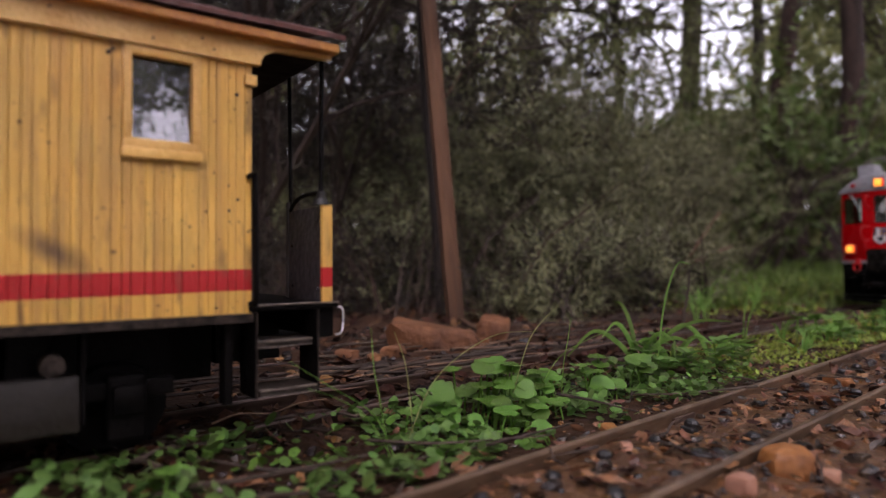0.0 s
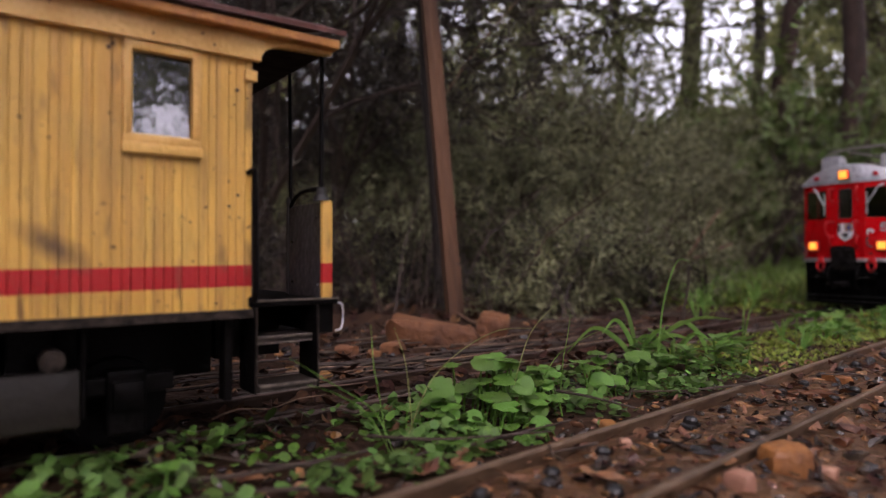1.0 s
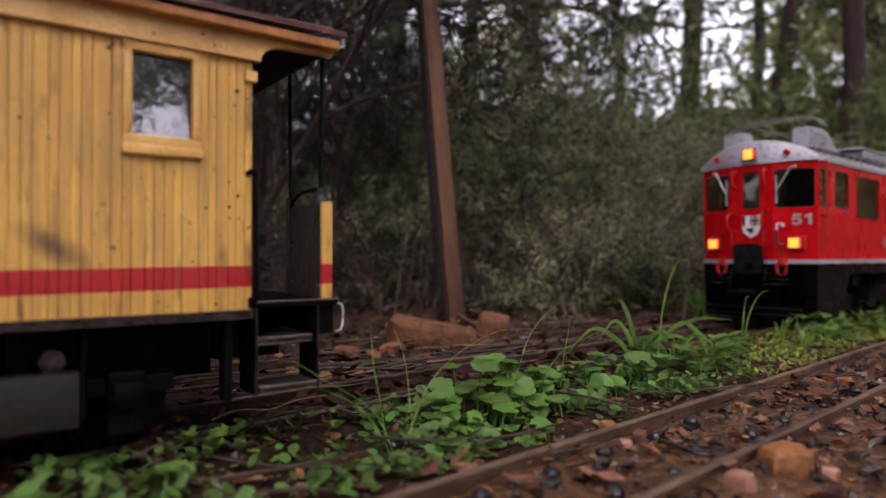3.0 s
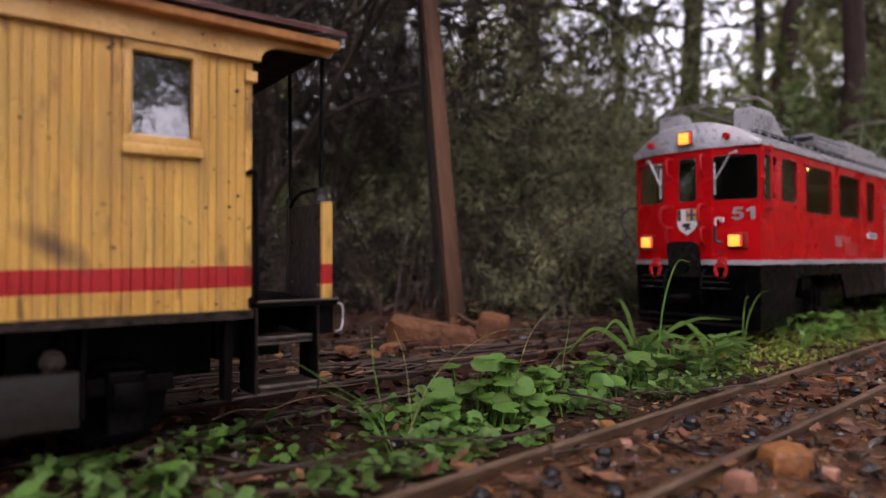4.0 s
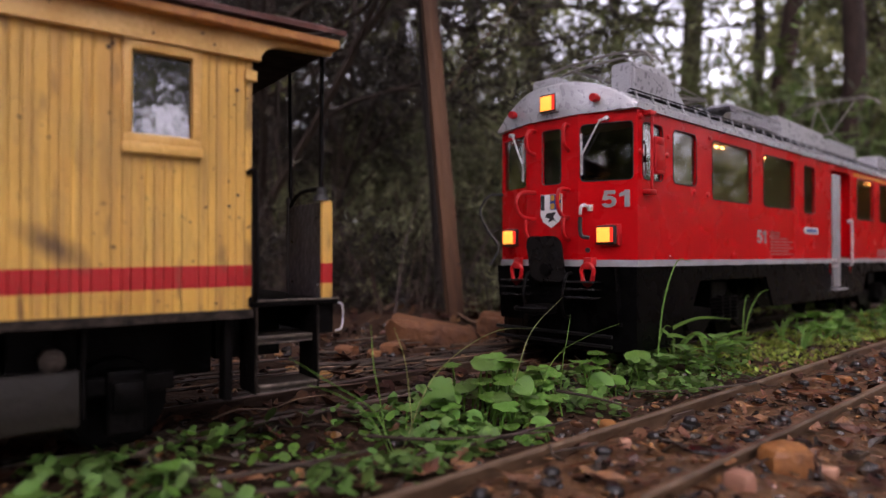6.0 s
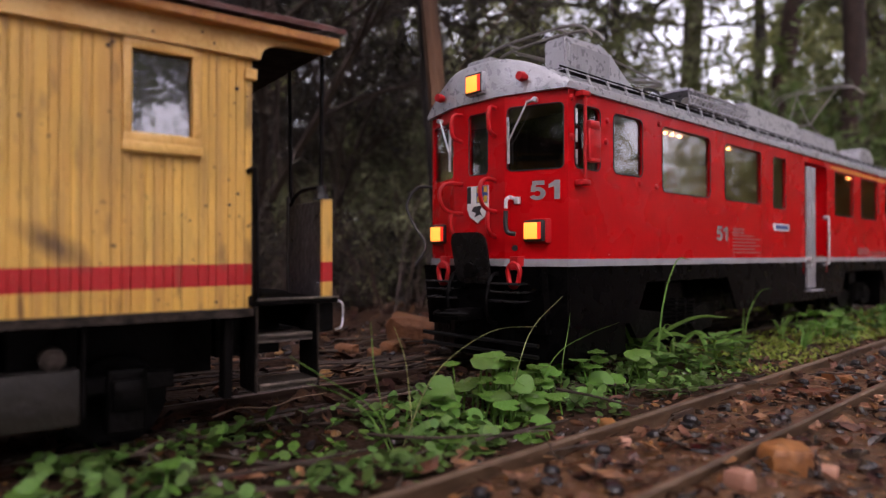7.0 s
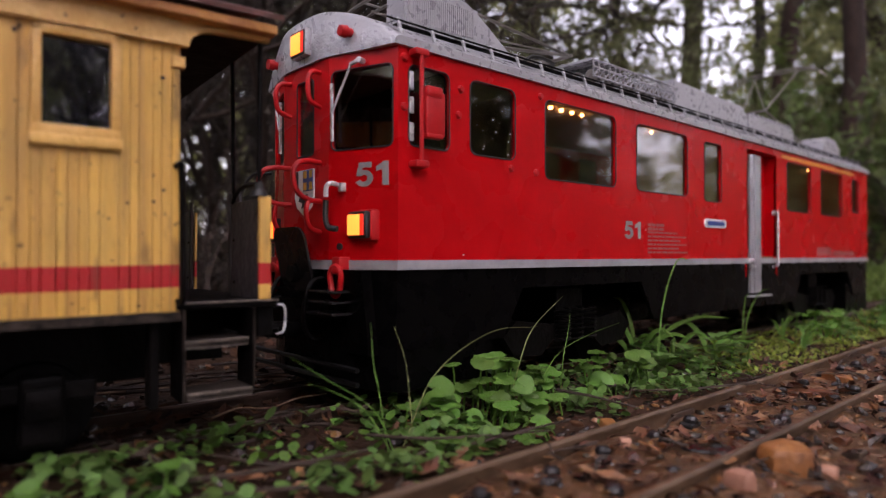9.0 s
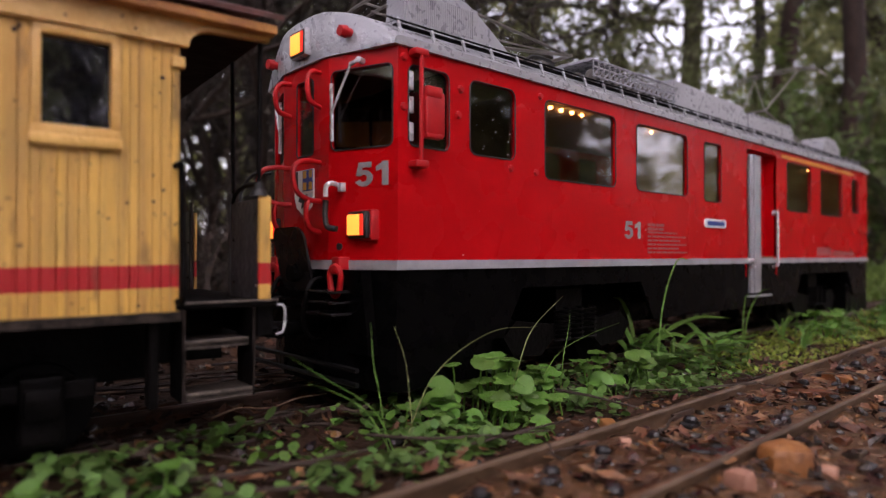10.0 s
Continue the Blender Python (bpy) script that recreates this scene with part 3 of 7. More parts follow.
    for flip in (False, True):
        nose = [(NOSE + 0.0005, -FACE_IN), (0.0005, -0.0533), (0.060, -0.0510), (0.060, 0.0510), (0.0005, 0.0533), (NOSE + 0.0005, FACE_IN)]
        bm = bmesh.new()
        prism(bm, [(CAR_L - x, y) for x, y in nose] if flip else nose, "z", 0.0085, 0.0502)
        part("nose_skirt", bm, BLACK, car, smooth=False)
    bm = bmesh.new()
    box(bm, 0.001, CAR_L - 0.001, -0.052, 0.052, 0.0641, 0.0655)
    part("cabin_floor", bm, SEAT, car, smooth=False)
    # roof
    ys = [-0.0562 + 0.1124 * i / 28 for i in range(29)]

    def front_x(y):
        a = abs(y)
        if a <= 0.018:
            return NOSE - 0.0016
        return NOSE - 0.0016 + (a - 0.018) / (0.0562 - 0.018) * (0.0016 - NOSE - 0.003)

    def roof_z(y):
        return EAVES + 0.0038 + 0.0190 * max(0.0, 1 - (abs(y) / 0.0562) ** 2.3)
    bm = bmesh.new()
    stations = [0.0, 0.0012, 0.0035, 0.3, 0.6, 0.9965, 0.9988, 1.0]
    grid = []
    for y in ys:
        f, r = front_x(y), CAR_L - front_x(y)
        row = [bm.verts.new((f, y, EAVES))]
        for s in stations:
            drop = 0.0022 if s in (0.0, 1.0) else (0.0006 if s in (0.0012, 0.9988) else 0.0)
            x = f + s * (r - f) if 0.1 < s < 0.9 else (f + s * 1.0 if s < 0.5 else r - (1 - s) * 1.0)
            row.append(bm.verts.new((x, y, roof_z(y) - drop)))
        row.append(bm.verts.new((r, y, EAVES)))
        grid.append(row)
    for a, b in zip(grid, grid[1:]):
        for i in range(len(a) - 1):
            bm.faces.new((a[i], a[i + 1], b[i + 1], b[i]))
        bm.faces.new((a[0], b[0], b[-1], a[-1]))
    for row in (grid[0], grid[-1]):
        bm.faces.new(row)
    part("roof", bm, ROOF_GREY, car, "speckled grey arched roof", smooth=True)
    # running board along the roof edge on little brackets
    bm = bmesh.new()
    tube(bm, [(-0.004, -0.0520, 0.1662), (CAR_L, -0.0520, 0.1662)], 0.0005, 5)
    box(bm, 0.004, CAR_L - 0.004, -0.0490, -0.0455, 0.1660, 0.1665)
    part("running_board", bm, SHADE_BLACK, car)
    bm = bmesh.new()
    prism(bm, [(-0.0548, 0.1588), (-0.0538, 0.1588), (-0.0510, 0.1668), (-0.0440, 0.1668), (-0.0440, 0.1676), (-0.0518, 0.1676)], "x", -0.0007, 0.0007)
    br = mesh_of("roof_bracket", bm, ROOF_GREY)
    for i in range(34):
        piece("roof_bracket", br, car, (0.0021 + 0.0188 * i, 0, 0))
    # cowls and boxes on the roof
    bm = bmesh.new()
    prism(bm, [(0.013, 0.158), (0.014, 0.189), (0.050, 0.1905), (0.058, 0.1875), (0.092, 0.166), (0.092, 0.158)], "y", -0.0425, -0.0270)
    bmesh.ops.bevel(bm, geom=bm.edges[:], offset=0.0012, segments=2, affect="EDGES")
    cowl = part("vent_cowl", bm, ROOF_GREY, car, "grey tapered ventilation cowl")
    bm = bmesh.new()
    for i in range(30):
        x = 0.0175 + i * 0.0013
        box(bm, x, x + 0.0007, -0.0432, -0.0424, 0.1722, 0.1855)
    part("louvre", bm, ROOF_GREY, cowl, smooth=False)
    bm = bmesh.new()
    box(bm, 0.0155, 0.0585, -0.0428, -0.0424, 0.1708, 0.1868)
    part("louvre_panel", bm, ROOF_GREY, cowl, smooth=False)
    bm = bmesh.new()
    prism(bm, [(0.020, 0.160), (0.021, 0.1935), (0.036, 0.1935), (0.055, 0.176), (0.055, 0.160)], "y", 0.022, 0.044)
    bmesh.ops.bevel(bm, geom=bm.edges[:], offset=0.0010, segments=2, affect="EDGES")
    part("vent_cowl", bm, ROOF_GREY, car, "small grey roof vent")
    bm = bmesh.new()
    prism(bm, [(0.262, 0.166), (0.263, 0.1925), (0.378, 0.1905), (0.387, 0.182), (0.388, 0.166)], "y", -0.036, 0.030)
    bmesh.ops.bevel(bm, geom=bm.edges[:], offset=0.0012, segments=2, affect="EDGES")
    part("roof_box", bm, ROOF_GREY, car, "grey equipment box on the roof")
    bm = bmesh.new()
    prism(bm, [(0.392, 0.166), (0.394, 0.187), (0.490, 0.186), (0.500, 0.166)], "y", -0.034, 0.030)
    rbox = part("roof_box", bm, ROOF_GREY, car, "ribbed grey resistor box", smooth=False)
    bm = bmesh.new()
    box(bm, 0, 0.0025, -0.035, 0.031, 0.1855, 0.1885)
    rib = mesh_of("rib", bm, ROOF_GREY)
    for i in range(9):
        piece("rib", rib, rbox, (0.400 + i * 0.010, 0, 0))
    bm = bmesh.new()
    prism(bm, [(0.560, 0.164), (0.565, 0.184), (0.577, 0.1895), (0.600, 0.1895), (0.615, 0.182), (0.620, 0.164)], "y", -0.037, -0.012)
    bmesh.ops.bevel(bm, geom=bm.edges[:], offset=0.0012, segments=2, affect="EDGES")
    part("vent_cowl", bm, ROOF_GREY, car, "grey rear roof cowl")
    # resistor grid rack
    bm = bmesh.new()
    for y in (-0.040, -0.006, 0.030):
        for z in (0.1745, 0.1800, 0.1845):
            tube(bm, [(0.160, y, z), (0.258, y, z)], 0.0007, 5)
    for i in range(18):
        x = 0.160 + i * 0.0057
        for a, b in (((x, -0.040, 0.1745), (x, -0.040, 0.1845)), ((x, -0.040, 0.1845), (x, 0.030, 0.1845)), ((x, -0.040, 0.1745), (x + 0.0057, -0.040, 0.1800))):
            tube(bm, [a, b], 0.0005, 5)
    rack = part("resistor_rack", bm, RACK_GREY, car, "open grey resistor rack on the roof")
    bm = bmesh.new()
    tube(bm, [(0, 0, 0), (0.0050, 0, 0)], 0.0034, 8)
    ins = mesh_of("insulator", bm, PANTO, True)
    for y in (-0.036, -0.026, -0.016):
        for i in range(13):
            piece("insulator", ins, rack, (0.162 + i * 0.0073, y, 0.1765))
    bm = bmesh.new()
    box(bm, 0.160, 0.196, -0.038, 0.028, 0.1845, 0.1862, 0.0005)
    part("rack_cover", bm, ROOF_GREY, rack, smooth=False)
    # pantographs
    for x0, lift, sgn in ((0.020, 0.0, 1), (0.640, 0.028, -1)):
        p = new("pantograph")
        p.parent = car
        tagged(p, "steel wire pantograph")
        bm = bmesh.new()
        for y in (-0.018, 0.018):
            tube(bm, [(x0 + sgn * 0.030, y, 0.181), (x0 + sgn * 0.115, y, 0.181)], 0.0011, 6)
        for k in (0.032, 0.112):
            tube(bm, [(x0 + sgn * k, -0.024, 0.1815), (x0 + sgn * k, 0.024, 0.1815)], 0.0011, 6)
            for y in (-0.018, 0.018):
                tube(bm, [(x0 + sgn * k, y, 0.172), (x0 + sgn * k, y, 0.181)], 0.0022, 8)
        part("base_frame", bm, PANTO, p)
        bm = bmesh.new()
        kz = 0.186 + lift * 0.4
        hz = 0.200 + lift * 1.9
        kx = x0 + sgn * 0.155
        hx = x0 + sgn * (0.020 if lift == 0 else 0.100)
        for y in (-0.016, 0.016):
            tube(bm, [(x0 + sgn * 0.060, y, 0.182), (kx, y * 0.7, kz + 0.010)], 0.0010, 6)
            tube(bm, [(kx, y * 0.7, kz + 0.010), (hx, y * 1.3, hz)], 0.0008, 6)
        tube(bm, [(kx, -0.013, kz + 0.010), (kx, 0.013, kz + 0.010)], 0.0012, 6)
        tube(bm, [(kx, -0.011, kz + 0.010), (hx, 0.021, hz)], 0.0006, 5)
        part("arm", bm, PANTO, p)
        bm = bmesh.new()
        for dx in (-0.006, 0.006):
            tube(bm, curve_pts([(hx + dx, -0.046, hz - 0.008), (hx + dx, -0.038, hz), (hx + dx, -0.02, hz + 0.003), (hx + dx, 0.02, hz + 0.003), (hx + dx, 0.038, hz), (hx + dx, 0.046, hz - 0.008)], 4), 0.0009, 6)
        for y in (-0.02, 0.02):
            tube(bm, [(hx - 0.006, y, hz + 0.003), (hx + 0.006, y, hz + 0.003)], 0.0008, 5)
        part("collector_head", bm, PANTO, p)
    # cable loop behind the front cowl
    bm = bmesh.new()
    tube(bm, curve_pts([(0.098, -0.036, 0.170), (0.108, -0.037, 0.176), (0.128, -0.034, 0.177), (0.134, -0.026, 0.175), (0.120, -0.02, 0.174)], 6), 0.0011, 6)
    part("roof_cable", bm, RUBBER, car)
    # lamps
    fd = (Vector((0, -HALF, 0)) - Vector((NOSE, -FACE_IN, 0))).normalized()
    for sgn in (-1, 1):
        y = 0.0385 * sgn
        bx = -0.0062
        bm = bmesh.new()
        box(bm, bx - 0.0012, bx + 0.008, y - 0.0072, y + 0.0072, 0.0725, 0.0858, 0.001)
        h = part("headlamp", bm, RED_DARK, car, "red headlamp housing")
        bm = bmesh.new()
        box(bm, bx - 0.0042, bx - 0.0008, y - 0.0066, y + 0.0066, 0.0733, 0.0850, 0.0011)
        part("bezel", bm, RUBBER, h)
        bm = bmesh.new()
        box(bm, bx - 0.0052, bx - 0.0036, y - 0.0038, y + 0.0054, 0.0748, 0.0836, 0.0005)
        part("lens", bm, LAMP, h, "glowing amber lens")
        bm = bmesh.new()
        box(bm, bx - 0.0050, bx - 0.0036, y - 0.0056, y - 0.0039, 0.0748, 0.0836)
        part("marker_lens", bm, LAMP_RED, h)
        # red marker lamps on the roof front
        bm = bmesh.new()
        tube(bm, [(-0.0045, 0.0330 * sgn, 0.1628), (-0.0125, 0.0330 * sgn, 0.1628)], 0.0020, 10)
        tube(bm, [(-0.0120, 0.0330 * sgn, 0.1628), (-0.0150, 0.0330 * sgn, 0.1628)], 0.0028, 10, 0.0024)
        part("marker_lamp", bm, RED_DARK, car, "small red marker lamp")
    bm = bmesh.new()
    box(bm, NOSE - 0.0045, NOSE, -0.0075, 0.0065, 0.1580, 0.1708, 0.0008)
    h = part("headlamp", bm, ROOF_GREY, car, "grey housing of the top headlamp")
    bm = bmesh.new()
    box(bm, NOSE - 0.0049, NOSE - 0.0030, -0.0070, 0.0062, 0.1584, 0.1702, 0.0008)
    part("bezel", bm, RUBBER, h)
    bm = bmesh.new()
    box(bm, NOSE - 0.0054, NOSE - 0.0030, -0.0040, 0.0052, 0.1596, 0.1690, 0.0005)
    part("lens", bm, LAMP, h, "glowing amber lens")
    bm = bmesh.new()
    box(bm, NOSE - 0.0053, NOSE - 0.0036, -0.0060, -0.0041, 0.1596, 0.1690)
    part("marker_lens", bm, LAMP_RED, h)

    # a point on the right-hand front facet: u metres from its inner edge, out metres before it
    def facet(u, z, out=0.0, sgn=-1):
        n = Vector((-fd.y, fd.x, 0))
        if n.x > 0:
            n = -n
        v = Vector((NOSE, -FACE_IN, z)) + fd * u + n * out
        return Vector((v.x, v.y * (-sgn), v.z))
    for sgn in (-1, 1):
        w = new("wiper")
        w.parent = car
        tagged(w, "chrome windscreen wiper")
        bm = bmesh.new()
        tube(bm, [facet(0.0185, 0.1500, 0.000, sgn), facet(0.0185, 0.1500, 0.0036, sgn)], 0.0014, 8)
        tube(bm, [facet(0.0185, 0.1500, 0.0030, sgn), facet(0.0138, 0.1485, 0.0033, sgn)], 0.0009, 6)
        tube(bm, [facet(0.0145, 0.1490, 0.0033, sgn), facet(0.0030, 0.1285, 0.0022, sgn)], 0.0006, 6)
        part("wiper_arm", bm, CHROME, w)
        bm = bmesh.new()
        a, b = facet(0.0026, 0.1420, 0.0016, sgn), facet(0.0030, 0.1165, 0.0016, sgn)
        tube(bm, [a, b], 0.0008, 4)
        part("wiper_blade", bm, CHROME, w)
    # hand rails round the nose door: a wide hoop, a bracket under it and a small hoop at the window
    for sgn in (-1, 1):
        yy = 0.0135 * sgn
        lean = 0.003 * sgn
        hoop = [(0.0, 0.1080), (0.0075, 0.1082), (0.0135, 0.1062), (0.0155, 0.1010), (0.0135, 0.0945), (0.0080, 0.0912), (0.0, 0.0905)]
        low = [(0.0070, 0.0910), (0.0082, 0.0870), (0.0078, 0.0815), (0.0050, 0.0778), (0.0, 0.0765)]
        small = [(0.0, 0.1488), (0.0048, 0.1485), (0.0072, 0.1455), (0.0074, 0.1400), (0.0058, 0.1352), (0.0, 0.1330)]
        for run in (hoop, low, small):
            bm = bmesh.new()
            tube(bm, curve_pts([(NOSE - out, yy + lean * out / 0.0155, z) for out, z in run], 5), 0.0012, 8)
            part("handrail", bm, RED_DARK, car, "red wire handrail")
    # brake hose with chrome cock
    bm = bmesh.new()
    tube(bm, curve_pts([facet(0.006, 0.0970, 0.000), facet(0.0052, 0.0975, 0.005), facet(0.0035, 0.0960, 0.0062), facet(0.0032, 0.0915, 0.0062)], 4), 0.0011, 8)
    box(bm, *sorted((facet(0.0105, 0, 0).x - 0.003, facet(0.0105, 0, 0).x)), *sorted((facet(0.0065, 0, 0).y, facet(0.0095, 0, 0).y)), 0.0940, 0.0980, 0.0004)
    cock = part("brake_cock", bm, CHROME, car, "chrome brake cock with black hose")
    bm = bmesh.new()
    tube(bm, curve_pts([facet(0.0032, 0.0902, 0.0062), facet(0.0030, 0.0830, 0.0062), facet(0.0042, 0.0785, 0.0060), facet(0.0085, 0.0775, 0.0052)], 4), 0.0013, 8)
    part("hose", bm, RUBBER, cock)
    bm = bmesh.new()
    tube(bm, [facet(0.0062, 0.0700, -0.0005), facet(0.0062, 0.0700, 0.0006)], 0.0016, 10)
    part("socket", bm, RUBBER, car)
    # red tow shackle under the lamp
    for sgn in (-1, 1):
        bm = bmesh.new()
        box(bm, -0.0142, -0.0060, 0.0285 * sgn - 0.003, 0.0285 * sgn + 0.003, 0.0595, 0.0655, 0.0006)
        pts = [(-0.0140, 0.0285 * sgn + (0.0046 if math.cos(a) > 0 else 0.0040) * math.sin(a), 0.0560 + (0.0055 if math.cos(a) > 0 else 0.0075) * math.cos(a)) for a in (2 * math.pi * i / 18 for i in range(19))]
        tube(bm, pts, 0.0014, 8)
        box(bm, -0.0152, -0.0120, 0.0285 * sgn - 0.0026, 0.0285 * sgn + 0.0026, 0.0580, 0.0622, 0.0008)
        part("shackle", bm, RED_DARK, car, "red coupling shackle")
    # black air hose hanging on the far side of the nose
    bm = bmesh.new()
    tube(bm, curve_pts([(-0.004, 0.0500, 0.1100), (-0.012, 0.0560, 0.1090), (-0.017, 0.0600, 0.0980), (-0.016, 0.0540, 0.0850), (-0.014, 0.0450, 0.0720), (-0.020, 0.0480, 0.0600)], 6), 0.0009, 6)
    part("air_hose", bm, RUBBER, car)
    # folding gangway plate on the nose
    bm = bmesh.new()
    ring = rounded(-0.0140, 0.0140, 0.0500, 0.0790, 0.0060)
    prism(bm, ring, "x", -0.0225, -0.0213)
    for v in bm.verts:
        v.co.x += (0.079 - v.co.z) * 0.22
    part("gangway_plate", bm, PLATE, car, "dark folded gangway plate")
    bm = bmesh.new()
    tube(bm, [(NOSE, 0, 0.058), (NOSE - 0.008, 0, 0.058)], 0.004, 8)
    box(bm, NOSE - 0.022, NOSE - 0.002, -0.006, 0.006, 0.030, 0.036, 0.001)
    tube(bm, curve_pts([(NOSE - 0.020, -0.012, 0.034), (NOSE - 0.028, -0.006, 0.034), (NOSE - 0.030, 0, 0.034), (NOSE - 0.028, 0.006, 0.034), (NOSE - 0.020, 0.012, 0.034)], 4), 0.0013, 6)
    part("coupler", bm, SHADE_BLACK, car, "black loop coupler")
    for z in (0.0500, 0.0455, 0.0405):
        for y in (-0.026, 0.026):
            bm = bmesh.new()
            box(bm, NOSE - 0.0085, NOSE + 0.002, y - 0.011, y + 0.011, z, z + 0.0012, 0.0003)
            part("front_step", bm, PLATE, car, smooth=False)
    # hoses and guard bars under the buffer beam
    for y, drop in ((-0.016, 0.026), (0.016, 0.026)):
        bm = bmesh.new()
        tube(bm, curve_pts([(NOSE + 0.002, y, 0.056), (NOSE - 0.006, y, 0.054), (NOSE - 0.010, y * 0.97, 0.056 - drop * 0.6), (NOSE - 0.006, y * 0.9, 0.056 - drop), (NOSE + 0.004, y * 0.85, 0.056 - drop * 1.1)], 5), 0.0011, 7)
        part("air_hose", bm, SHADE_BLACK, car, "black rubber air hose")
    for z in (0.0125, 0.0185):
        bm = bmesh.new()
        tube(bm, [(NOSE - 0.002, -0.046, z), (NOSE - 0.002, 0.046, z)], 0.0012, 7)
        part("guard_bar", bm, HOSE, car)
    # mirror on its rod
    m = new("mirror")
    m.parent = car
    tagged(m, "red side mirror on an upright rod")
    bm = bmesh.new()
    tube(bm, [(0.0095, -HALF - 0.004, 0.1060), (0.0095, -HALF - 0.004, 0.1525)], 0.0010, 7)
    for z in (0.1050, 0.1525):
        box(bm, 0.0055, 0.0130, -HALF - 0.0055, -HALF + 0.0005, z - 0.0016, z + 0.0014, 0.0008)
    part("rod", bm, RED_DARK, m)
    bm = bmesh.new()
    box(bm, 0.0105, 0.0215, -HALF - 0.0062, -HALF - 0.0035, 0.1170, 0.1365, 0.0012)
    box(bm, 0.0105, 0.0195, -HALF - 0.0070, -HALF - 0.0030, 0.1335, 0.1385, 0.0012)
    box(bm, 0.0105, 0.0195, -HALF - 0.0070, -HALF - 0.0030, 0.1160, 0.1180, 0.0006)
    part("mirror_case", bm, RED_DARK, m)
    # white window bars of the cab side window
    for z0, z1 in ((0.1150, 0.1230), (0.1270, 0.1340), (0.1370, 0.1450)):
        bm = bmesh.new()
        box(bm, 0.0062, 0.0088, -HALF + 0.0002, -HALF + 0.0012, z0, z1, 0.0003)
        part("window_catch", bm, CHROME, car)
    # rivets, bosses and vents on the side
    bm = bmesh.new()
    tube(bm, [(0, -0.0005, 0), (0, 0.0002, 0), (0, 0.0012, 0)], 0.0013, 8, 0.0021)
    boss = mesh_of("lifting_boss", bm, RED_DARK)
    for x, z in ((0.0360, 0.1420), (0.0345, 0.1300), (0.0700, 0.1090), (0.0890, 0.1085), (0.0925, 0.1480), (0.0030, 0.1500), (0.0030, 0.1290)):
        piece("lifting_boss", boss, car, (x, -HALF - 0.0008, z))
    # door: recessed grey leaf, rails and step
    d = new("passenger_door")
    d.parent = car
    tagged(d, "recessed red side door with silver rails")
    bm = bmesh.new()
    wall_panel(bm, (0.3450, -HALF + 0.010), (0.3975, -HALF + 0.010), 0.050, 0.1500, [(0.008, 0.034, 0.1000, 0.1420, 0.003)], 0.0015)
    part("door_leaf", bm, RED, d, smooth=False)
    bm = bmesh.new()
    box(bm, 0.3385, 0.3400, -HALF + 0.0005, -HALF + 0.0115, 0.050, 0.1500)
    box(bm, 0.3975, 0.3990, -HALF + 0.0005, -HALF + 0.0115, 0.050, 0.1500)
    box(bm, 0.3400, 0.3975, -HALF + 0.0005, -HALF + 0.0115, 0.1490, 0.1500)
    part("door_reveal", bm, RED, d, smooth=False)
    bm = bmesh.new()
    box(bm, 0.3440, 0.3640, -HALF - 0.0012, -HALF + 0.0012, 0.0370, 0.1450, 0.0006)
    box(bm, 0.3490, 0.3525, -HALF - 0.0022, -HALF, 0.0370, 0.1450, 0.0005)
    part("door_post", bm, SILVER_LINE, d, "silver grey door post panel")
    for x, z0, z1 in ((0.3890, 0.0560, 0.1010), (0.3440, 0.0555, 0.0620)):
        bm = bmesh.new()
        tube(bm, [(x, -HALF, z1 - 0.001), (x, -HALF - 0.004, z1 - 0.002), (x, -HALF - 0.004, z0 + 0.002), (x, -HALF, z0 + 0.001)], 0.0011, 7)
        tube(bm, [(x, -HALF, z1), (x, -HALF - 0.0045, z1)], 0.0020, 8)
        part("handrail", bm, CHROME, d, "chrome door handrail")
    bm = bmesh.new()
    box(bm, 0.3420, 0.3750, -HALF - 0.005, -HALF + 0.006, 0.0340, 0.0352, 0.0004)
    part("door_step", bm, SILVER_LINE, d)
    # orange stripe, sign plate, numbers, small print
    bm = bmesh.new()
    box(bm, 0.4080, 0.5980, -HALF - 0.0003, -HALF + 0.0003, 0.1484, 0.1516)
    part("class_stripe", bm, ORANGE, car, "orange stripe over the windows", smooth=False)
    bm = bmesh.new()
    prism(bm, rounded(0.2700, 0.3030, 0.0860, 0.0920, 0.0025), "y", -HALF - 0.0008, -HALF)
    sp = part("sign_plate", bm, WHITE, car, "small white destination plate with dark bar", smooth=False)
    bm = bmesh.new()
    box(bm, 0.2740, 0.2990, -HALF - 0.0011, -HALF - 0.0004, 0.0875, 0.0905)
    part("lettering", bm, BLUE, sp, smooth=False)
    side = Matrix.Translation((0, -HALF - 0.0002, 0)) @ pose(0, 0, 0, 90, 0, 0)
    number_mesh("number", 0.0104, 0.0112, car, DECAL, Matrix.Translation((0.1787, 0, 0.0764)) @ side, "grey painted number 51")
    bm = bmesh.new()
    rng = random.Random(3)
    for i in range(8):
        x, end = 0.1960, 0.1960 + (0.020 if i < 2 else rng.uniform(0.032, 0.050))
        tall = 0.0017 if i < 2 else 0.0011
        z = 0.0862 - i * 0.0025
        while x < end:
            w = rng.uniform(0.0022, 0.0065)
            box(bm, x, min(x + w, end), -HALF - 0.00025, -HALF + 0.0002, z - tall, z)
            x += w + 0.0011
    part("small_print", bm, PALE, car, smooth=False)
    bm = bmesh.new()
    for k in range(5):
        prism(bm, [(0.4900 + 0.0078 * k, 0.0660), (0.4958 + 0.0078 * k, 0.0660), (0.4978 + 0.0078 * k, 0.0740), (0.4920 + 0.0078 * k, 0.0740)], "y", -HALF - 0.00025, -HALF + 0.0002)
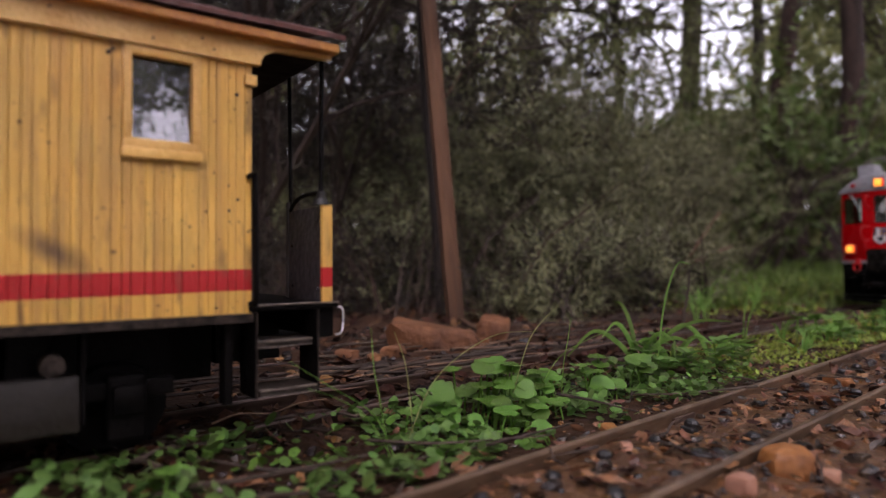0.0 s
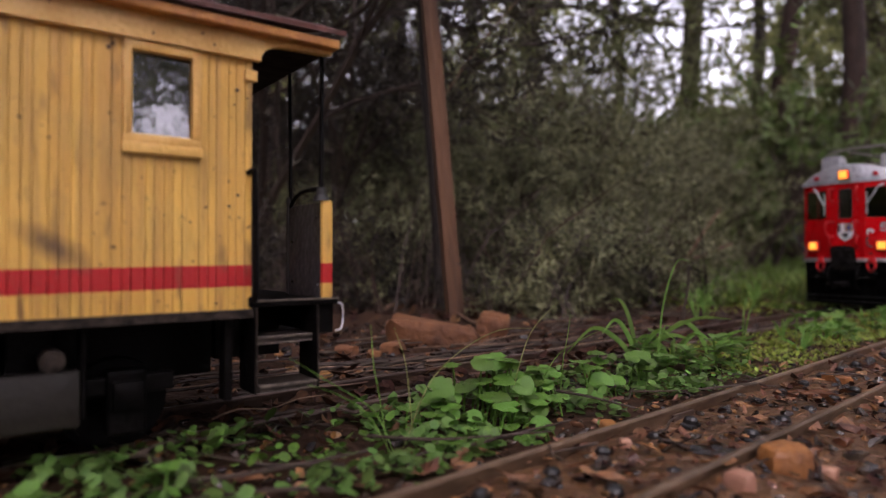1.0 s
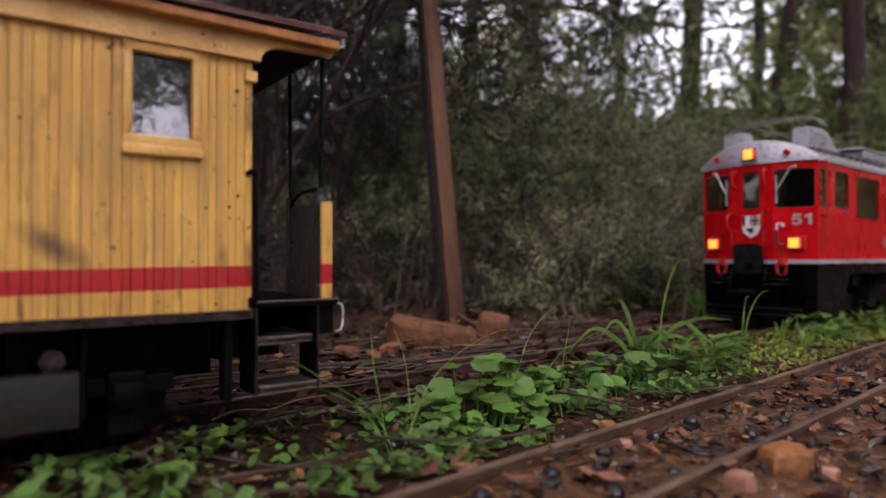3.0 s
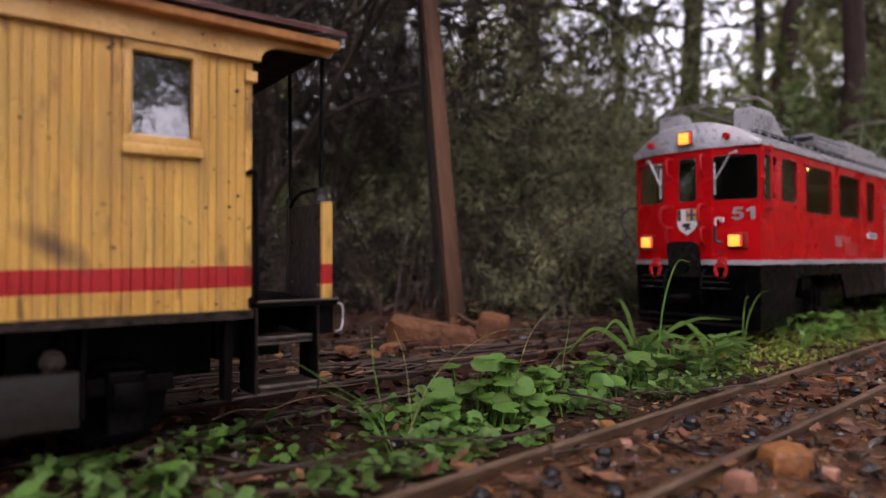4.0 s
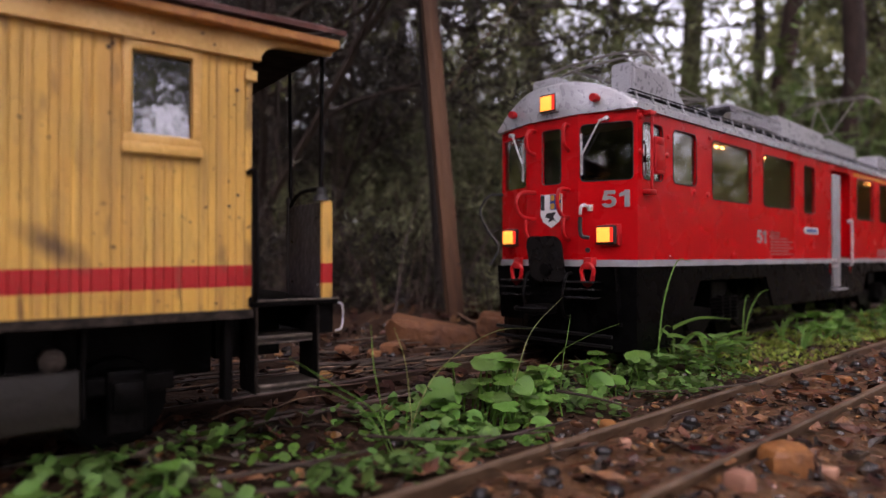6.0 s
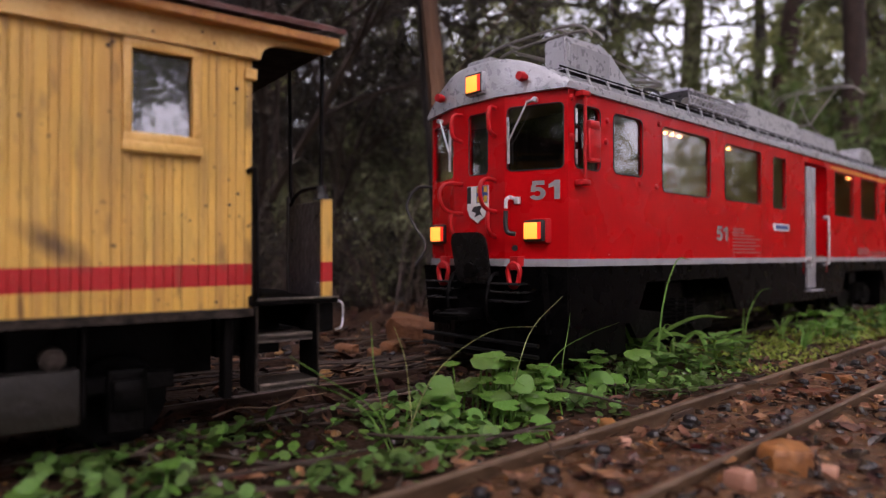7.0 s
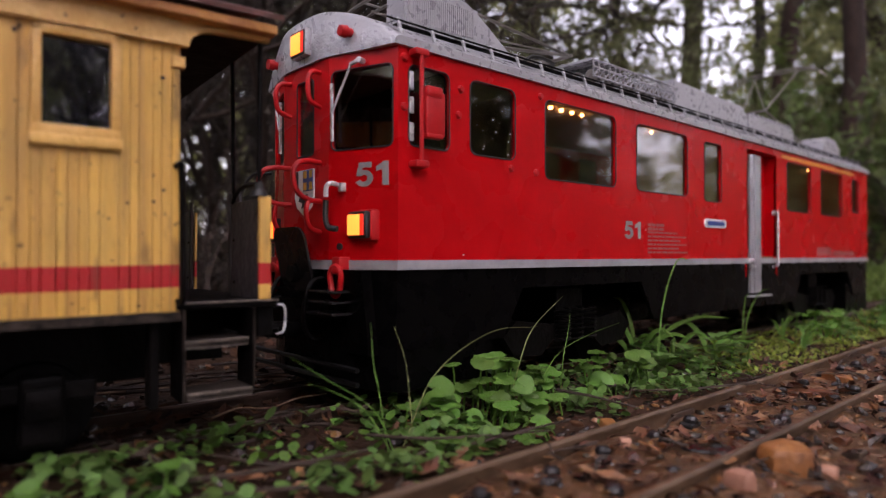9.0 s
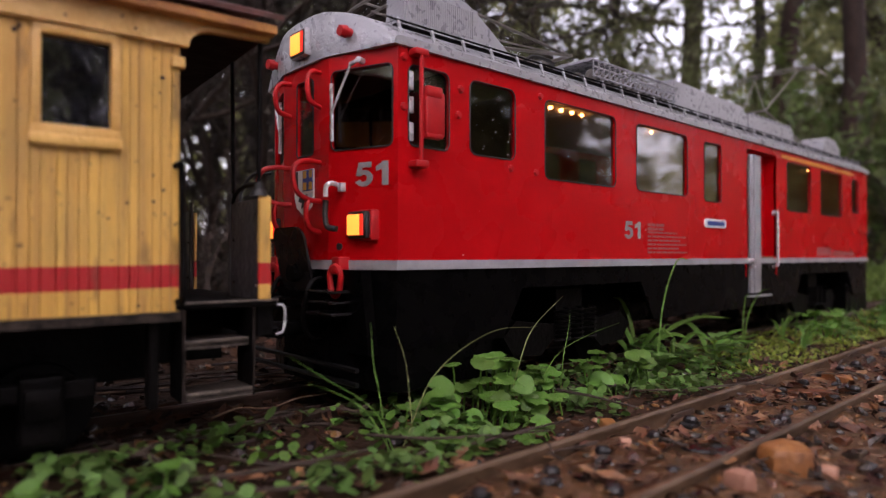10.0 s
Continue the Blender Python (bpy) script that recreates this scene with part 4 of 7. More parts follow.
    for k in range(11):
        box(bm, 0.5340 + 0.0058 * k, 0.5384 + 0.0058 * k, -HALF - 0.00025, -HALF + 0.0002, 0.0662, 0.0700 + 0.0012 * (k % 2))
    part("small_print", bm, PALE, car, smooth=False)
    ang = math.degrees(math.atan2(fd.y, fd.x))
    c = facet(0.0232, 0.0960, 0.0004)
    number_mesh("number", 0.0102, 0.0106, car, DECAL, Matrix.Translation(c) @ pose(0, 0, 0, 0, 0, ang) @ pose(0, 0, 0, 90, 0, 0), "grey painted number 51")
    # shield of arms on the nose door, in plain fields of colour
    sh = [(-0.0085, 0.1060), (0.0085, 0.1060), (0.0085, 0.0930), (0.0065, 0.0885), (0, 0.0845), (-0.0065, 0.0885), (-0.0085, 0.0930)]
    bm = bmesh.new()
    prism(bm, sh, "x", NOSE - 0.0008, NOSE)
    crest = part("shield", bm, WHITE, car, "white shield with blue, gold and black fields", smooth=False)
    bm = bmesh.new()
    box(bm, NOSE - 0.0011, NOSE - 0.0005, -0.0082, 0.0005, 0.0960, 0.1057)
    part("field", bm, BLUE, crest, smooth=False)
    bm = bmesh.new()
    for y0, y1, z0, z1 in ((-0.0080, -0.0055, 0.0965, 0.1000), (-0.0030, -0.0002, 0.0965, 0.1000), (-0.0080, -0.0055, 0.1020, 0.1054), (-0.0030, -0.0002, 0.1020, 0.1054)):
        box(bm, NOSE - 0.0013, NOSE - 0.0006, y0, y1, z0, z1)
    part("field", bm, GOLD, crest, smooth=False)
    bm = bmesh.new()
    box(bm, NOSE - 0.0011, NOSE - 0.0005, 0.0052, 0.0082, 0.0960, 0.1057)
    prism(bm, [(-0.004, 0.0945), (0.003, 0.0940), (0.0045, 0.0915), (0.001, 0.0905), (0.002, 0.0880), (-0.002, 0.0895), (-0.0045, 0.0880), (-0.002, 0.0915)], "x", NOSE - 0.0011, NOSE - 0.0005)
    part("field", bm, RUBBER, crest, smooth=False)
    # cabin: seats, bulkheads, warm ceiling lamps
    bm = bmesh.new()
    box(bm, 0.002, CAR_L - 0.002, -0.051, 0.051, 0.1515, 0.1535)
    part("cabin_ceiling", bm, INNER, car, smooth=False)
    for x in (0.034, 0.088, 0.318, 0.338, 0.400, 0.580):
        bm = bmesh.new()
        box(bm, x, x + 0.002, -0.0515, 0.0515, 0.0655, 0.1515)
        part("bulkhead", bm, PLATE if x < 0.05 else INNER, car, smooth=False)
    bm = bmesh.new()
    box(bm, -0.008, 0.008, -0.018, 0.018, 0.0655, 0.0800, 0.002)
    box(bm, 0.006, 0.010, -0.018, 0.018, 0.0655, 0.1080, 0.002)
    seat = mesh_of("seat", bm, SEAT)
    for x in (0.115, 0.150, 0.200, 0.235, 0.435, 0.470, 0.515, 0.550):
        for y in (-0.031, 0.031):
            piece("seat", seat, car, (x, y, 0))
    bm = bmesh.new()
    tube(bm, [(0, 0, 0.1500), (0, 0, 0.1516)], 0.0010, 8)
    lamp = mesh_of("ceiling_lamp", bm, CEIL_LAMP)
    for x in (0.096, 0.106, 0.116, 0.126, 0.136, 0.146, 0.156, 0.235, 0.440, 0.460, 0.530, 0.545):
        piece("ceiling_lamp", lamp, car, (x, -0.034, 0))
    # added black block: keeps the cut-outs dark by hiding the litter beyond
    bm = bmesh.new()
    box(bm, 0.060, 0.585, -0.016, 0.016, 0.0190, 0.0500, 0.002)
    part("underside_shade_block", bm, BLACK, car, smooth=False)
    # rain drops on panes and paint
    bm = bmesh.new()
    drops = random.Random(17)
    for i in range(40):
        pane_x = drops.choice(((0.043, 0.072, 0.114, 0.146), (0.043, 0.072, 0.114, 0.146), (0.098, 0.160, 0.107, 0.146), (0.185, 0.245, 0.107, 0.146), (0.002, 0.34, 0.066, 0.104)))
        x, z = drops.uniform(*pane_x[:2]), drops.uniform(*pane_x[2:])
        y = -HALF - (0.0001 if z < 0.105 else -0.0011)
        rad = 0.00042 * drops.random() ** 2 + 0.00010
        tube(bm, [(x, y + 0.0002, z), (x, y, z), (x, y - rad * 0.7, z - rad * 0.1)], rad, 6, rad * 0.4)
    part("rain_drops", bm, DROP, car, "rain drops on panes and paint, white glints in their colour")
    # bogies and wheels
    wheels = []
    for bx in (0.135, 0.520):
        bg = new("bogie")
        bg.parent = car
        tagged(bg, "black bogie frame")
        bm = bmesh.new()
        for y in (-0.041, 0.041):
            prism(bm, [(bx - 0.058, 0.024), (bx - 0.048, 0.032), (bx - 0.015, 0.028), (bx + 0.015, 0.028), (bx + 0.048, 0.032), (bx + 0.058, 0.024), (bx + 0.050, 0.014), (bx + 0.028, 0.012), (bx + 0.018, 0.020), (bx - 0.018, 0.020), (bx - 0.028, 0.012), (bx - 0.050, 0.014)], "y", y - 0.002, y + 0.002)
        box(bm, bx - 0.012, bx + 0.012, -0.041, 0.041, 0.020, 0.048, 0.001)
        part("bogie_frame", bm, SHADE_BLACK, bg, smooth=False)
        bm = bmesh.new()
        for dx in (-0.012, 0.0, 0.012):
            pts = [(bx + dx + 0.0042 * math.cos(a), -0.045 + 0.0042 * math.sin(a), 0.018 + a * 0.00042) for a in (i * 0.5 for i in range(90))]
            tube(bm, pts, 0.0008, 4)
        part("spring", bm, SHADE_BLACK, bg)
        for ax in (-0.038, 0.038):
            w = new("wheelset")
            w.parent = car
            w.location = (bx + ax, 0, 0.0155)
            tagged(w, "dark steel wheelset")
            for s in (-1, 1):
                bm = bmesh.new()
                tube(bm, [(0, s * 0.0205, 0), (0, s * 0.0220, 0)], 0.0178, 24)
                tube(bm, [(0, s * 0.0220, 0), (0, s * 0.0270, 0)], 0.0155, 24, 0.0150)
                part("wheel", bm, SHADE_BLACK, w)
            bm = bmesh.new()
            tube(bm, [(0, -0.030, 0), (0, 0.030, 0)], 0.003, 8)
            part("axle", bm, SHADE_BLACK, w)
            wheels.append((w, bx + ax))
    return car, wheels


railcar, railcar_wheels = build_railcar()
# ---- yellow wooden coach: local x = 0 at its end wall, the platform at +x, the side seen at -y ----
COACH_L = 0.40
CW = 0.060


def build_coach():
    co = thing("coach", "weathered yellow wooden model coach with red band and porch", "model coach")
    rng = random.Random(11)
    YELLOW.node_tree.nodes["coach_space"].object = co
    win = [(-0.0384, -0.0196), (-0.098, -0.079), (-0.150, -0.131), (-0.202, -0.183), (-0.254, -0.235), (-0.306, -0.287)]
    # inner shell behind the boards
    bm = bmesh.new()
    holes = [(COACH_L + a, COACH_L + b, 0.1035, 0.1302, 0.0004) for a, b in win]
    wall_panel(bm, (-COACH_L, -CW + 0.0012), (0, -CW + 0.0012), 0.0482, 0.1405, holes, 0.002)
    wall_panel(bm, (0, CW - 0.0012), (-COACH_L, CW - 0.0012), 0.047, 0.1405, [], 0.002)
    wall_panel(bm, (0, -CW + 0.0012), (0, CW - 0.0012), 0.047, 0.1480, [(0.046, 0.073, 0.052, 0.128, 0.001)], 0.002)
    wall_panel(bm, (-COACH_L, CW - 0.0012), (-COACH_L, -CW + 0.0012), 0.047, 0.1480, [], 0.002)
    part("body", bm, YELLOW, co, "yellow painted wooden body", smooth=False)

    # added black block that stands in for the unlit interior behind the panes
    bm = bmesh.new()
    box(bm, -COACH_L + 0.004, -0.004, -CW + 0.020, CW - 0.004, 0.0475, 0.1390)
    part("cabin_shade_block", bm, SHADE_BLACK, co, smooth=False)

    # boards, each with rounded edges, some narrow and some wide
    def board(w, z0, z1):
        b = bmesh.new()
        y = -CW
        prof = [(0.00007, y + 0.0014), (0.00006, y + 0.00022), (0.00024, y), (w - 0.00024, y), (w - 0.00006, y + 0.00022), (w - 0.00007, y + 0.0014)]
        prism(b, prof, "z", z0, z1)
        return mesh_of("board", b, YELLOW)
    shared = {}

    def lay(x, w, z0, z1):
        key = (w, z0, z1)
        if key not in shared:
            shared[key] = board(*key)
        piece("board", shared[key], co, (x, rng.uniform(-0.00012, 0.00012), 0))
    x = 0.0
    i = 0
    while x > -0.33:
        w = (0.0026, 0.0030, 0.0026, 0.0040, 0.0026, 0.0030, 0.0052, 0.0028)[i % 8]
        x -= w
        i += 1
        cut = any(x + w > a - 0.0015 and x < b + 0.0015 for a, b in win)
        if cut:
            lay(x, w, 0.0482, 0.0990)
        else:
            lay(x, w, 0.0482, 0.1335)
    # dark nail heads and bolts driven through the boards
    for nx, nz, nr in ((-0.0154, 0.0822, 0.00050), (-0.0078, 0.0829, 0.00055), (-0.0053, 0.1222, 0.00075), (-0.0444, 0.1294, 0.00080), (-0.0668, 0.1053, 0.00060),
                       (-0.0597, 0.1003, 0.00045), (-0.0061, 0.1172, 0.00035), (-0.0230, 0.0790, 0.00032), (-0.0350, 0.0905, 0.00030), (-0.0300, 0.0520, 0.00040), (-0.0120, 0.0505, 0.00050), (-0.0019, 0.1200, 0.00035), (-0.0049, 0.0867, 0.00060), (-0.0205, 0.0772, 0.00040), (-0.0109, 0.0730, 0.00030),
                       (-0.0129, 0.0951, 0.00035), (-0.0195, 0.0645, 0.00040), (-0.0433, 0.1306, 0.00060), (-0.0441, 0.1094, 0.00040)):
        bm = bmesh.new()
        tube(bm, [(nx, -CW + 0.0003, nz), (nx, -CW - 0.00025, nz), (nx, -CW - 0.00040, nz)], nr, 9, nr * 0.7)
        part("nail_head", bm, RUST_NAIL, co)
    for nx, nz in ((-0.0174, 0.1384), (-0.0136, 0.1354), (-0.0323, 0.1354), (-0.0600, 0.1390)):
        bm = bmesh.new()
        tube(bm, [(nx, -CW - 0.0005, nz), (nx, -CW - 0.0024, nz)], 0.00042, 8)
        part("nail_head", bm, RUST_NAIL, co)
    # window frames, sills and panes
    for k, (a, b) in enumerate(win):
        w = new("window")
        w.parent = co
        tagged(w, "small square coach window in a pale yellow frame")
        bm = bmesh.new()
        y0, y1 = -CW - 0.0012, -CW + 0.0022
        box(bm, a - 0.0022, a + 0.0004, y0, y1, 0.1030, 0.1325, 0.0003)
        box(bm, b - 0.0004, b + 0.0022, y0, y1, 0.1030, 0.1325, 0.0003)
        box(bm, a - 0.0022, b + 0.0022, y0, y1, 0.1298, 0.1330, 0.0003)
        part("window_frame", bm, CREAM, w)
        bm = bmesh.new()
        box(bm, a - 0.0026, b + 0.0026, -CW - 0.0022, y1, 0.0978, 0.1010, 0.0004)
        box(bm, a - 0.0022, b + 0.0022, -CW - 0.0012, y1, 0.1008, 0.1040, 0.0003)
        part("window_sill", bm, CREAM, w)
        bm = bmesh.new()
        box(bm, a - 0.0004, b + 0.0004, -CW + 0.0016, -CW + 0.0022, 0.1030, 0.1305)
        part("pane", bm, OLD_GLASS, w, smooth=False)
    # fascia with the curved bracket that carries the porch roof
    for s in (-1, 1):
        bm = bmesh.new()
        arch = [(0.0022 + 0.0080 * (1 - math.cos(t)), 0.1330 + 0.0062 * math.sin(t)) for t in (i * math.pi / 16 for i in range(9))]
        poly = [(-COACH_L, 0.1330), (0.0018, 0.1330), *arch, (0.0290, 0.1398), (0.0290, 0.1428), (-COACH_L, 0.1428)]
        y = s * (CW + 0.0008)
        prism(bm, poly, "y", y - 0.0014, y + 0.0014)
        part("fascia", bm, CREAM, co, "pale yellow fascia board with curved end bracket", smooth=False)
        bm = bmesh.new()
        box(bm, -COACH_L, 0.0300, s * (CW + 0.0036) - 0.0032, s * (CW + 0.0036) + 0.0032, 0.1412, 0.1444, 0.0006)
        part("eave_board", bm, EAVE, co, "worn orange eave board", smooth=False)
    # roof: low arch, rough felt edge with torn ends
    bm = bmesh.new()
    ys = [-0.0685 + 0.137 * i / 26 for i in range(27)]
    top, bot = [], []
    for i, y in enumerate(ys):
        z = 0.1447 + 0.0150 * (1 - (y / 0.0685) ** 2)
        row_t, row_b = [], []
        for j in range(30):
            xx = -COACH_L - 0.03 + (COACH_L + 0.0612) * j / 29
            lift = 0.0011 * noise.noise((xx * 90, y * 90, 2)) + 0.0010 * max(0, j - 26) / 3 + (0.0012 * max(0, noise.noise((xx * 40, y * 60, 7))) if j > 20 or i < 2 else 0)
            end = 0.0012 * noise.noise((y * 150, 3, 1)) if j == 29 else 0
            row_t.append(bm.verts.new((xx + end, y, z + 0.0016 + lift)))
            row_b.append(bm.verts.new((xx + end, y, z + lift * 0.8)))
        top.append(row_t)
        bot.append(row_b)
    for a, b in zip(top, top[1:]):
        for j in range(29):
            bm.faces.new((a[j], a[j + 1], b[j + 1], b[j]))
    for a, b in zip(bot, bot[1:]):
        for j in range(29):
            bm.faces.new((b[j], b[j + 1], a[j + 1], a[j]))
    for j in range(29):
        bm.faces.new((bot[0][j], bot[0][j + 1], top[0][j + 1], top[0][j]))
        bm.faces.new((top[-1][j], top[-1][j + 1], bot[-1][j + 1], bot[-1][j]))
    for i in range(26):
        bm.faces.new((top[i][-1], top[i + 1][-1], bot[i + 1][-1], bot[i][-1]))
        bm.faces.new((bot[i][0], bot[i + 1][0], top[i + 1][0], top[i][0]))
    part("roof", bm, ROOF_RUST, co, "dark rusty red roof covering with a torn edge")
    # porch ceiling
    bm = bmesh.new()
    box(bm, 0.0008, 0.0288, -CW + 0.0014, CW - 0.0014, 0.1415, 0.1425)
    part("porch_ceiling", bm, SHADE_BLACK, co, smooth=False)
    # sole bar, sagging a little and chipped
    bm = bmesh.new()
    n = 40
    rows = []
    for i in range(n + 1):
        xx = -COACH_L + (COACH_L + 0.0012) * i / n
        w = 0.0004 * noise.noise((xx * 120, 1, 1))
        rows.append([bm.verts.new((xx, -CW - 0.0008, 0.0452 + w)), bm.verts.new((xx, -CW + 0.004, 0.0452 + w)), bm.verts.new((xx, -CW + 0.004, 0.0483)), bm.verts.new((xx, -CW - 0.0008, 0.0480 + w))])
    for a, b in zip(rows, rows[1:]):
        for k in range(4):
            bm.faces.new((a[k], a[(k + 1) % 4], b[(k + 1) % 4], b[k]))
    bm.faces.new(rows[0])
    bm.faces.new(rows[-1])
    part("sole_bar", bm, CHIPPED, co, "chipped black sole bar", smooth=False)
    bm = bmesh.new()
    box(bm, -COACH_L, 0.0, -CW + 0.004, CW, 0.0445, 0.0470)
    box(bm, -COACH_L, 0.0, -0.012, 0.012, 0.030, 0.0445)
    # this box is added only to fill the underside with dark
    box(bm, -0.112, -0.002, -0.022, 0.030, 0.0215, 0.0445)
    part("underframe", bm, SHADE_BLACK, co, smooth=False)
    # platform
    bm = bmesh.new()
    box(bm, 0.0, 0.0332, -CW + 0.0005, CW - 0.0005, 0.0485, 0.0508, 0.0004)
    plat = part("platform", bm, SHADE_BLACK, co, "black end platform")
    bm = bmesh.new()
    tube(bm, [(0.0008, -CW + 0.0003, 0.0506), (0.0180, -CW + 0.0001, 0.0507), (0.0332, -CW + 0.0003, 0.0506)], 0.00035, 5)
    part("worn_edge", bm, WORN_EDGE, plat)
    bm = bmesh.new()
    # added block in place of the shade below the platform
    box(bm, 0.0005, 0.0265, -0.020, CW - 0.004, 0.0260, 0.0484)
    part("platform_shade_block", bm, SHADE_BLACK, plat, smooth=False)
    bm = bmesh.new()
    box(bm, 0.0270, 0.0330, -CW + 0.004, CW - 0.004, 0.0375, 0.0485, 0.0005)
    part("end_beam", bm, SHADE_BLACK, plat, smooth=False)
    for s in (-1, 1):
        g = new("end_railing")
        g.parent = co
        tagged(g, "yellow railing panel with a dark grey inner face")
        lo, hi = sorted((s * (CW - 0.0010), s * (CW - 0.0330)))
        bm = bmesh.new()
        box(bm, 0.0276, 0.0288, lo, hi, 0.0508, 0.0862, 0.0002)
        sheet = part("inner_sheet", bm, GREY_SHEET, g, smooth=False)
        for ry, rz in ((0.0060, 0.0555), (0.0290, 0.0560), (0.0295, 0.0720), (0.0070, 0.0810)):
            bm = bmesh.new()
            tube(bm, [(0.0277, s * (CW - ry), rz), (0.0271, s * (CW - ry), rz)], 0.0008, 7, 0.0004)
            part("rivet", bm, PLATE, sheet)
        bm = bmesh.new()
        lo2, hi2 = sorted((s * (CW + 0.0002), s * (CW - 0.0018)))
        box(bm, 0.0262, 0.0305, lo2, hi2, 0.0508, 0.0868, 0.0005)
        box(bm, 0.0292, 0.0305, *sorted((s * (CW - 0.0018), s * (CW - 0.0330))), 0.0508, 0.0855, 0.0004)
        part("corner_panel", bm, YELLOW, g, smooth=False)
        bm = bmesh.new()
        tube(bm, [(0.0276, s * (CW - 0.0335), 0.0508), (0.0276, s * (CW - 0.0335), 0.0900)], 0.0008, 6)
        part("edge_bead", bm, GREY_BOX, g)
        bm = bmesh.new()
        tube(bm, [(0.0268, s * (CW - 0.0020), 0.0866), (0.0268, s * (CW - 0.0020), 0.0888)], 0.0030, 10, 0.0024)
        tube(bm, [(0.0268, s * (CW - 0.0020), 0.0888), (0.0268, s * (CW - 0.0020), 0.0915)], 0.0017, 10)
        part("post_cap", bm, RUBBER, g)
        bm = bmesh.new()
        tube(bm, [(0.0268, s * (CW - 0.0020), 0.0900), (0.0272, s * (CW - 0.0020), 0.1415)], 0.0009, 6)
        part("porch_post", bm, SHADE_BLACK, co)
    bm = bmesh.new()
    tube(bm, [(0.0290, -CW + 0.0330, 0.0508), (0.0285, -CW + 0.0345, 0.1415)], 0.0008, 6)
    part("brake_rod", bm, SHADE_BLACK, co)
    bm = bmesh.new()
    tube(bm, curve_pts([(0.0276, -CW + 0.031, 0.0862), (0.0272, -CW + 0.026, 0.0892), (0.0270, -CW + 0.018, 0.0912), (0.0268, -CW + 0.003, 0.0912)], 5), 0.0008, 6)
    part("top_rail", bm, SHADE_BLACK, co)
    # grab handle and bracket at the wall's corner
    bm = bmesh.new()
    tube(bm, curve_pts([(-0.0015, -CW - 0.0004, 0.0945), (-0.0008, -CW - 0.0030, 0.0950), (-0.0002, -CW - 0.0032, 0.0925), (0.0002, -CW - 0.0032, 0.0700), (0.0004, -CW - 0.0030, 0.0525), (-0.0008, -CW - 0.0004, 0.0515)], 4), 0.0010, 6)
    part("grab_handle", bm, SHADE_BLACK, co, "rusty black grab handle")
    bm = bmesh.new()
    box(bm, -0.0030, 0.0012, -CW - 0.0018, -CW + 0.001, 0.1258, 0.1295, 0.0004)
    part("hinge_block", bm, CREAM, co, smooth=False)
    bm = bmesh.new()
    box(bm, -0.0012, 0.0010, -CW - 0.0016, -CW + 0.0012, 0.0486, 0.0520, 0.0004)
    part("corner_bracket", bm, SHADE_BLACK, co, smooth=False)
    # steps
    st = new("entry_steps")
    st.parent = co
    tagged(st, "black entry steps with worn edges")
    for x in (0.0004, 0.0232):
        bm = bmesh.new()
        box(bm, x, x + 0.0011, -CW - 0.002, -CW + 0.013, 0.0190, 0.0485, 0.0003)
        fr = part("side_frame", bm, SHADE_BLACK, st, smooth=False)
        bm = bmesh.new()
        tube(bm, [(x + 0.0006, -CW - 0.0020, 0.0190), (x + 0.0007, -CW - 0.0021, 0.0330), (x + 0.0006, -CW - 0.0020, 0.0484)], 0.00035, 5)
        part("worn_edge", bm, CHIPPED, fr)
    for z, dy in ((0.0370, 0.004), (0.0208, 0.0)):
        bm = bmesh.new()
        box(bm, 0.0015, 0.0232, -CW - 0.003 + dy, -CW + 0.012 + dy, z - 0.0013, z + 0.0013, 0.0005)
        tr = part("tread", bm, CHIPPED, st, smooth=False)
        for dz, rad in ((0.0010, 0.00045), (-0.0011, 0.00025)):
            bm = bmesh.new()
            tube(bm, [(0.0018, -CW - 0.0029 + dy, z + dz), (0.0100, -CW - 0.0031 + dy, z + dz - 0.0001), (0.0228, -CW - 0.0029 + dy, z + dz)], rad, 5)
            part("worn_edge", bm, WORN_EDGE, tr)
    # coupler and chain hook
    bm = bmesh.new()
    box(bm, 0.022, 0.044, -0.005, 0.005, 0.030, 0.036, 0.001)
    tube(bm, curve_pts([(0.040, -0.012, 0.033), (0.047, -0.006, 0.033), (0.049, 0, 0.033), (0.047, 0.006, 0.033), (0.040, 0.012, 0.033)], 4), 0.0013, 6)
    part("coupler", bm, SHADE_BLACK, co)
    bm = bmesh.new()
    tube(bm, curve_pts([(0.0362, -CW + 0.0085, 0.0484), (0.0388, -CW + 0.0080, 0.0474), (0.0390, -CW + 0.0080, 0.0420), (0.0380, -CW + 0.0075, 0.0385), (0.0360, -CW + 0.0085, 0.0375)], 5), 0.00045, 6)
    part("wire_hook", bm, CHROME, co, "bent bright wire hook")
    # running gear
    wheels = []
    for wx in (-0.036, -0.090, -0.300, -0.354):
        w = new("wheelset")
        w.parent = co
        w.location = (wx, 0, 0.0155)
        tagged(w, "dark iron wheelset")
        for s in (-1, 1):
            bm = bmesh.new()
            tube(bm, [(0, s * 0.0205, 0), (0, s * 0.0220, 0)], 0.0178, 24)
            tube(bm, [(0, s * 0.0220, 0), (0, s * 0.0270, 0)], 0.0155, 24, 0.0150)
            part("wheel", bm, SHADE_BLACK, w)
        bm = bmesh.new()
        tube(bm, [(0, -0.034, 0), (0, 0.034, 0)], 0.003, 8)
        part("axle", bm, SHADE_BLACK, w)
        wheels.append((w, wx))
    for bx in (-0.063, -0.327):
        g = new("bogie")
        g.parent = co
        tagged(g, "black bogie with grey axle boxes")
        bm = bmesh.new()
        for y in (-0.042, 0.042):
            box(bm, bx - 0.042, bx + 0.042, y - 0.002, y + 0.002, 0.0210, 0.0270, 0.0006)
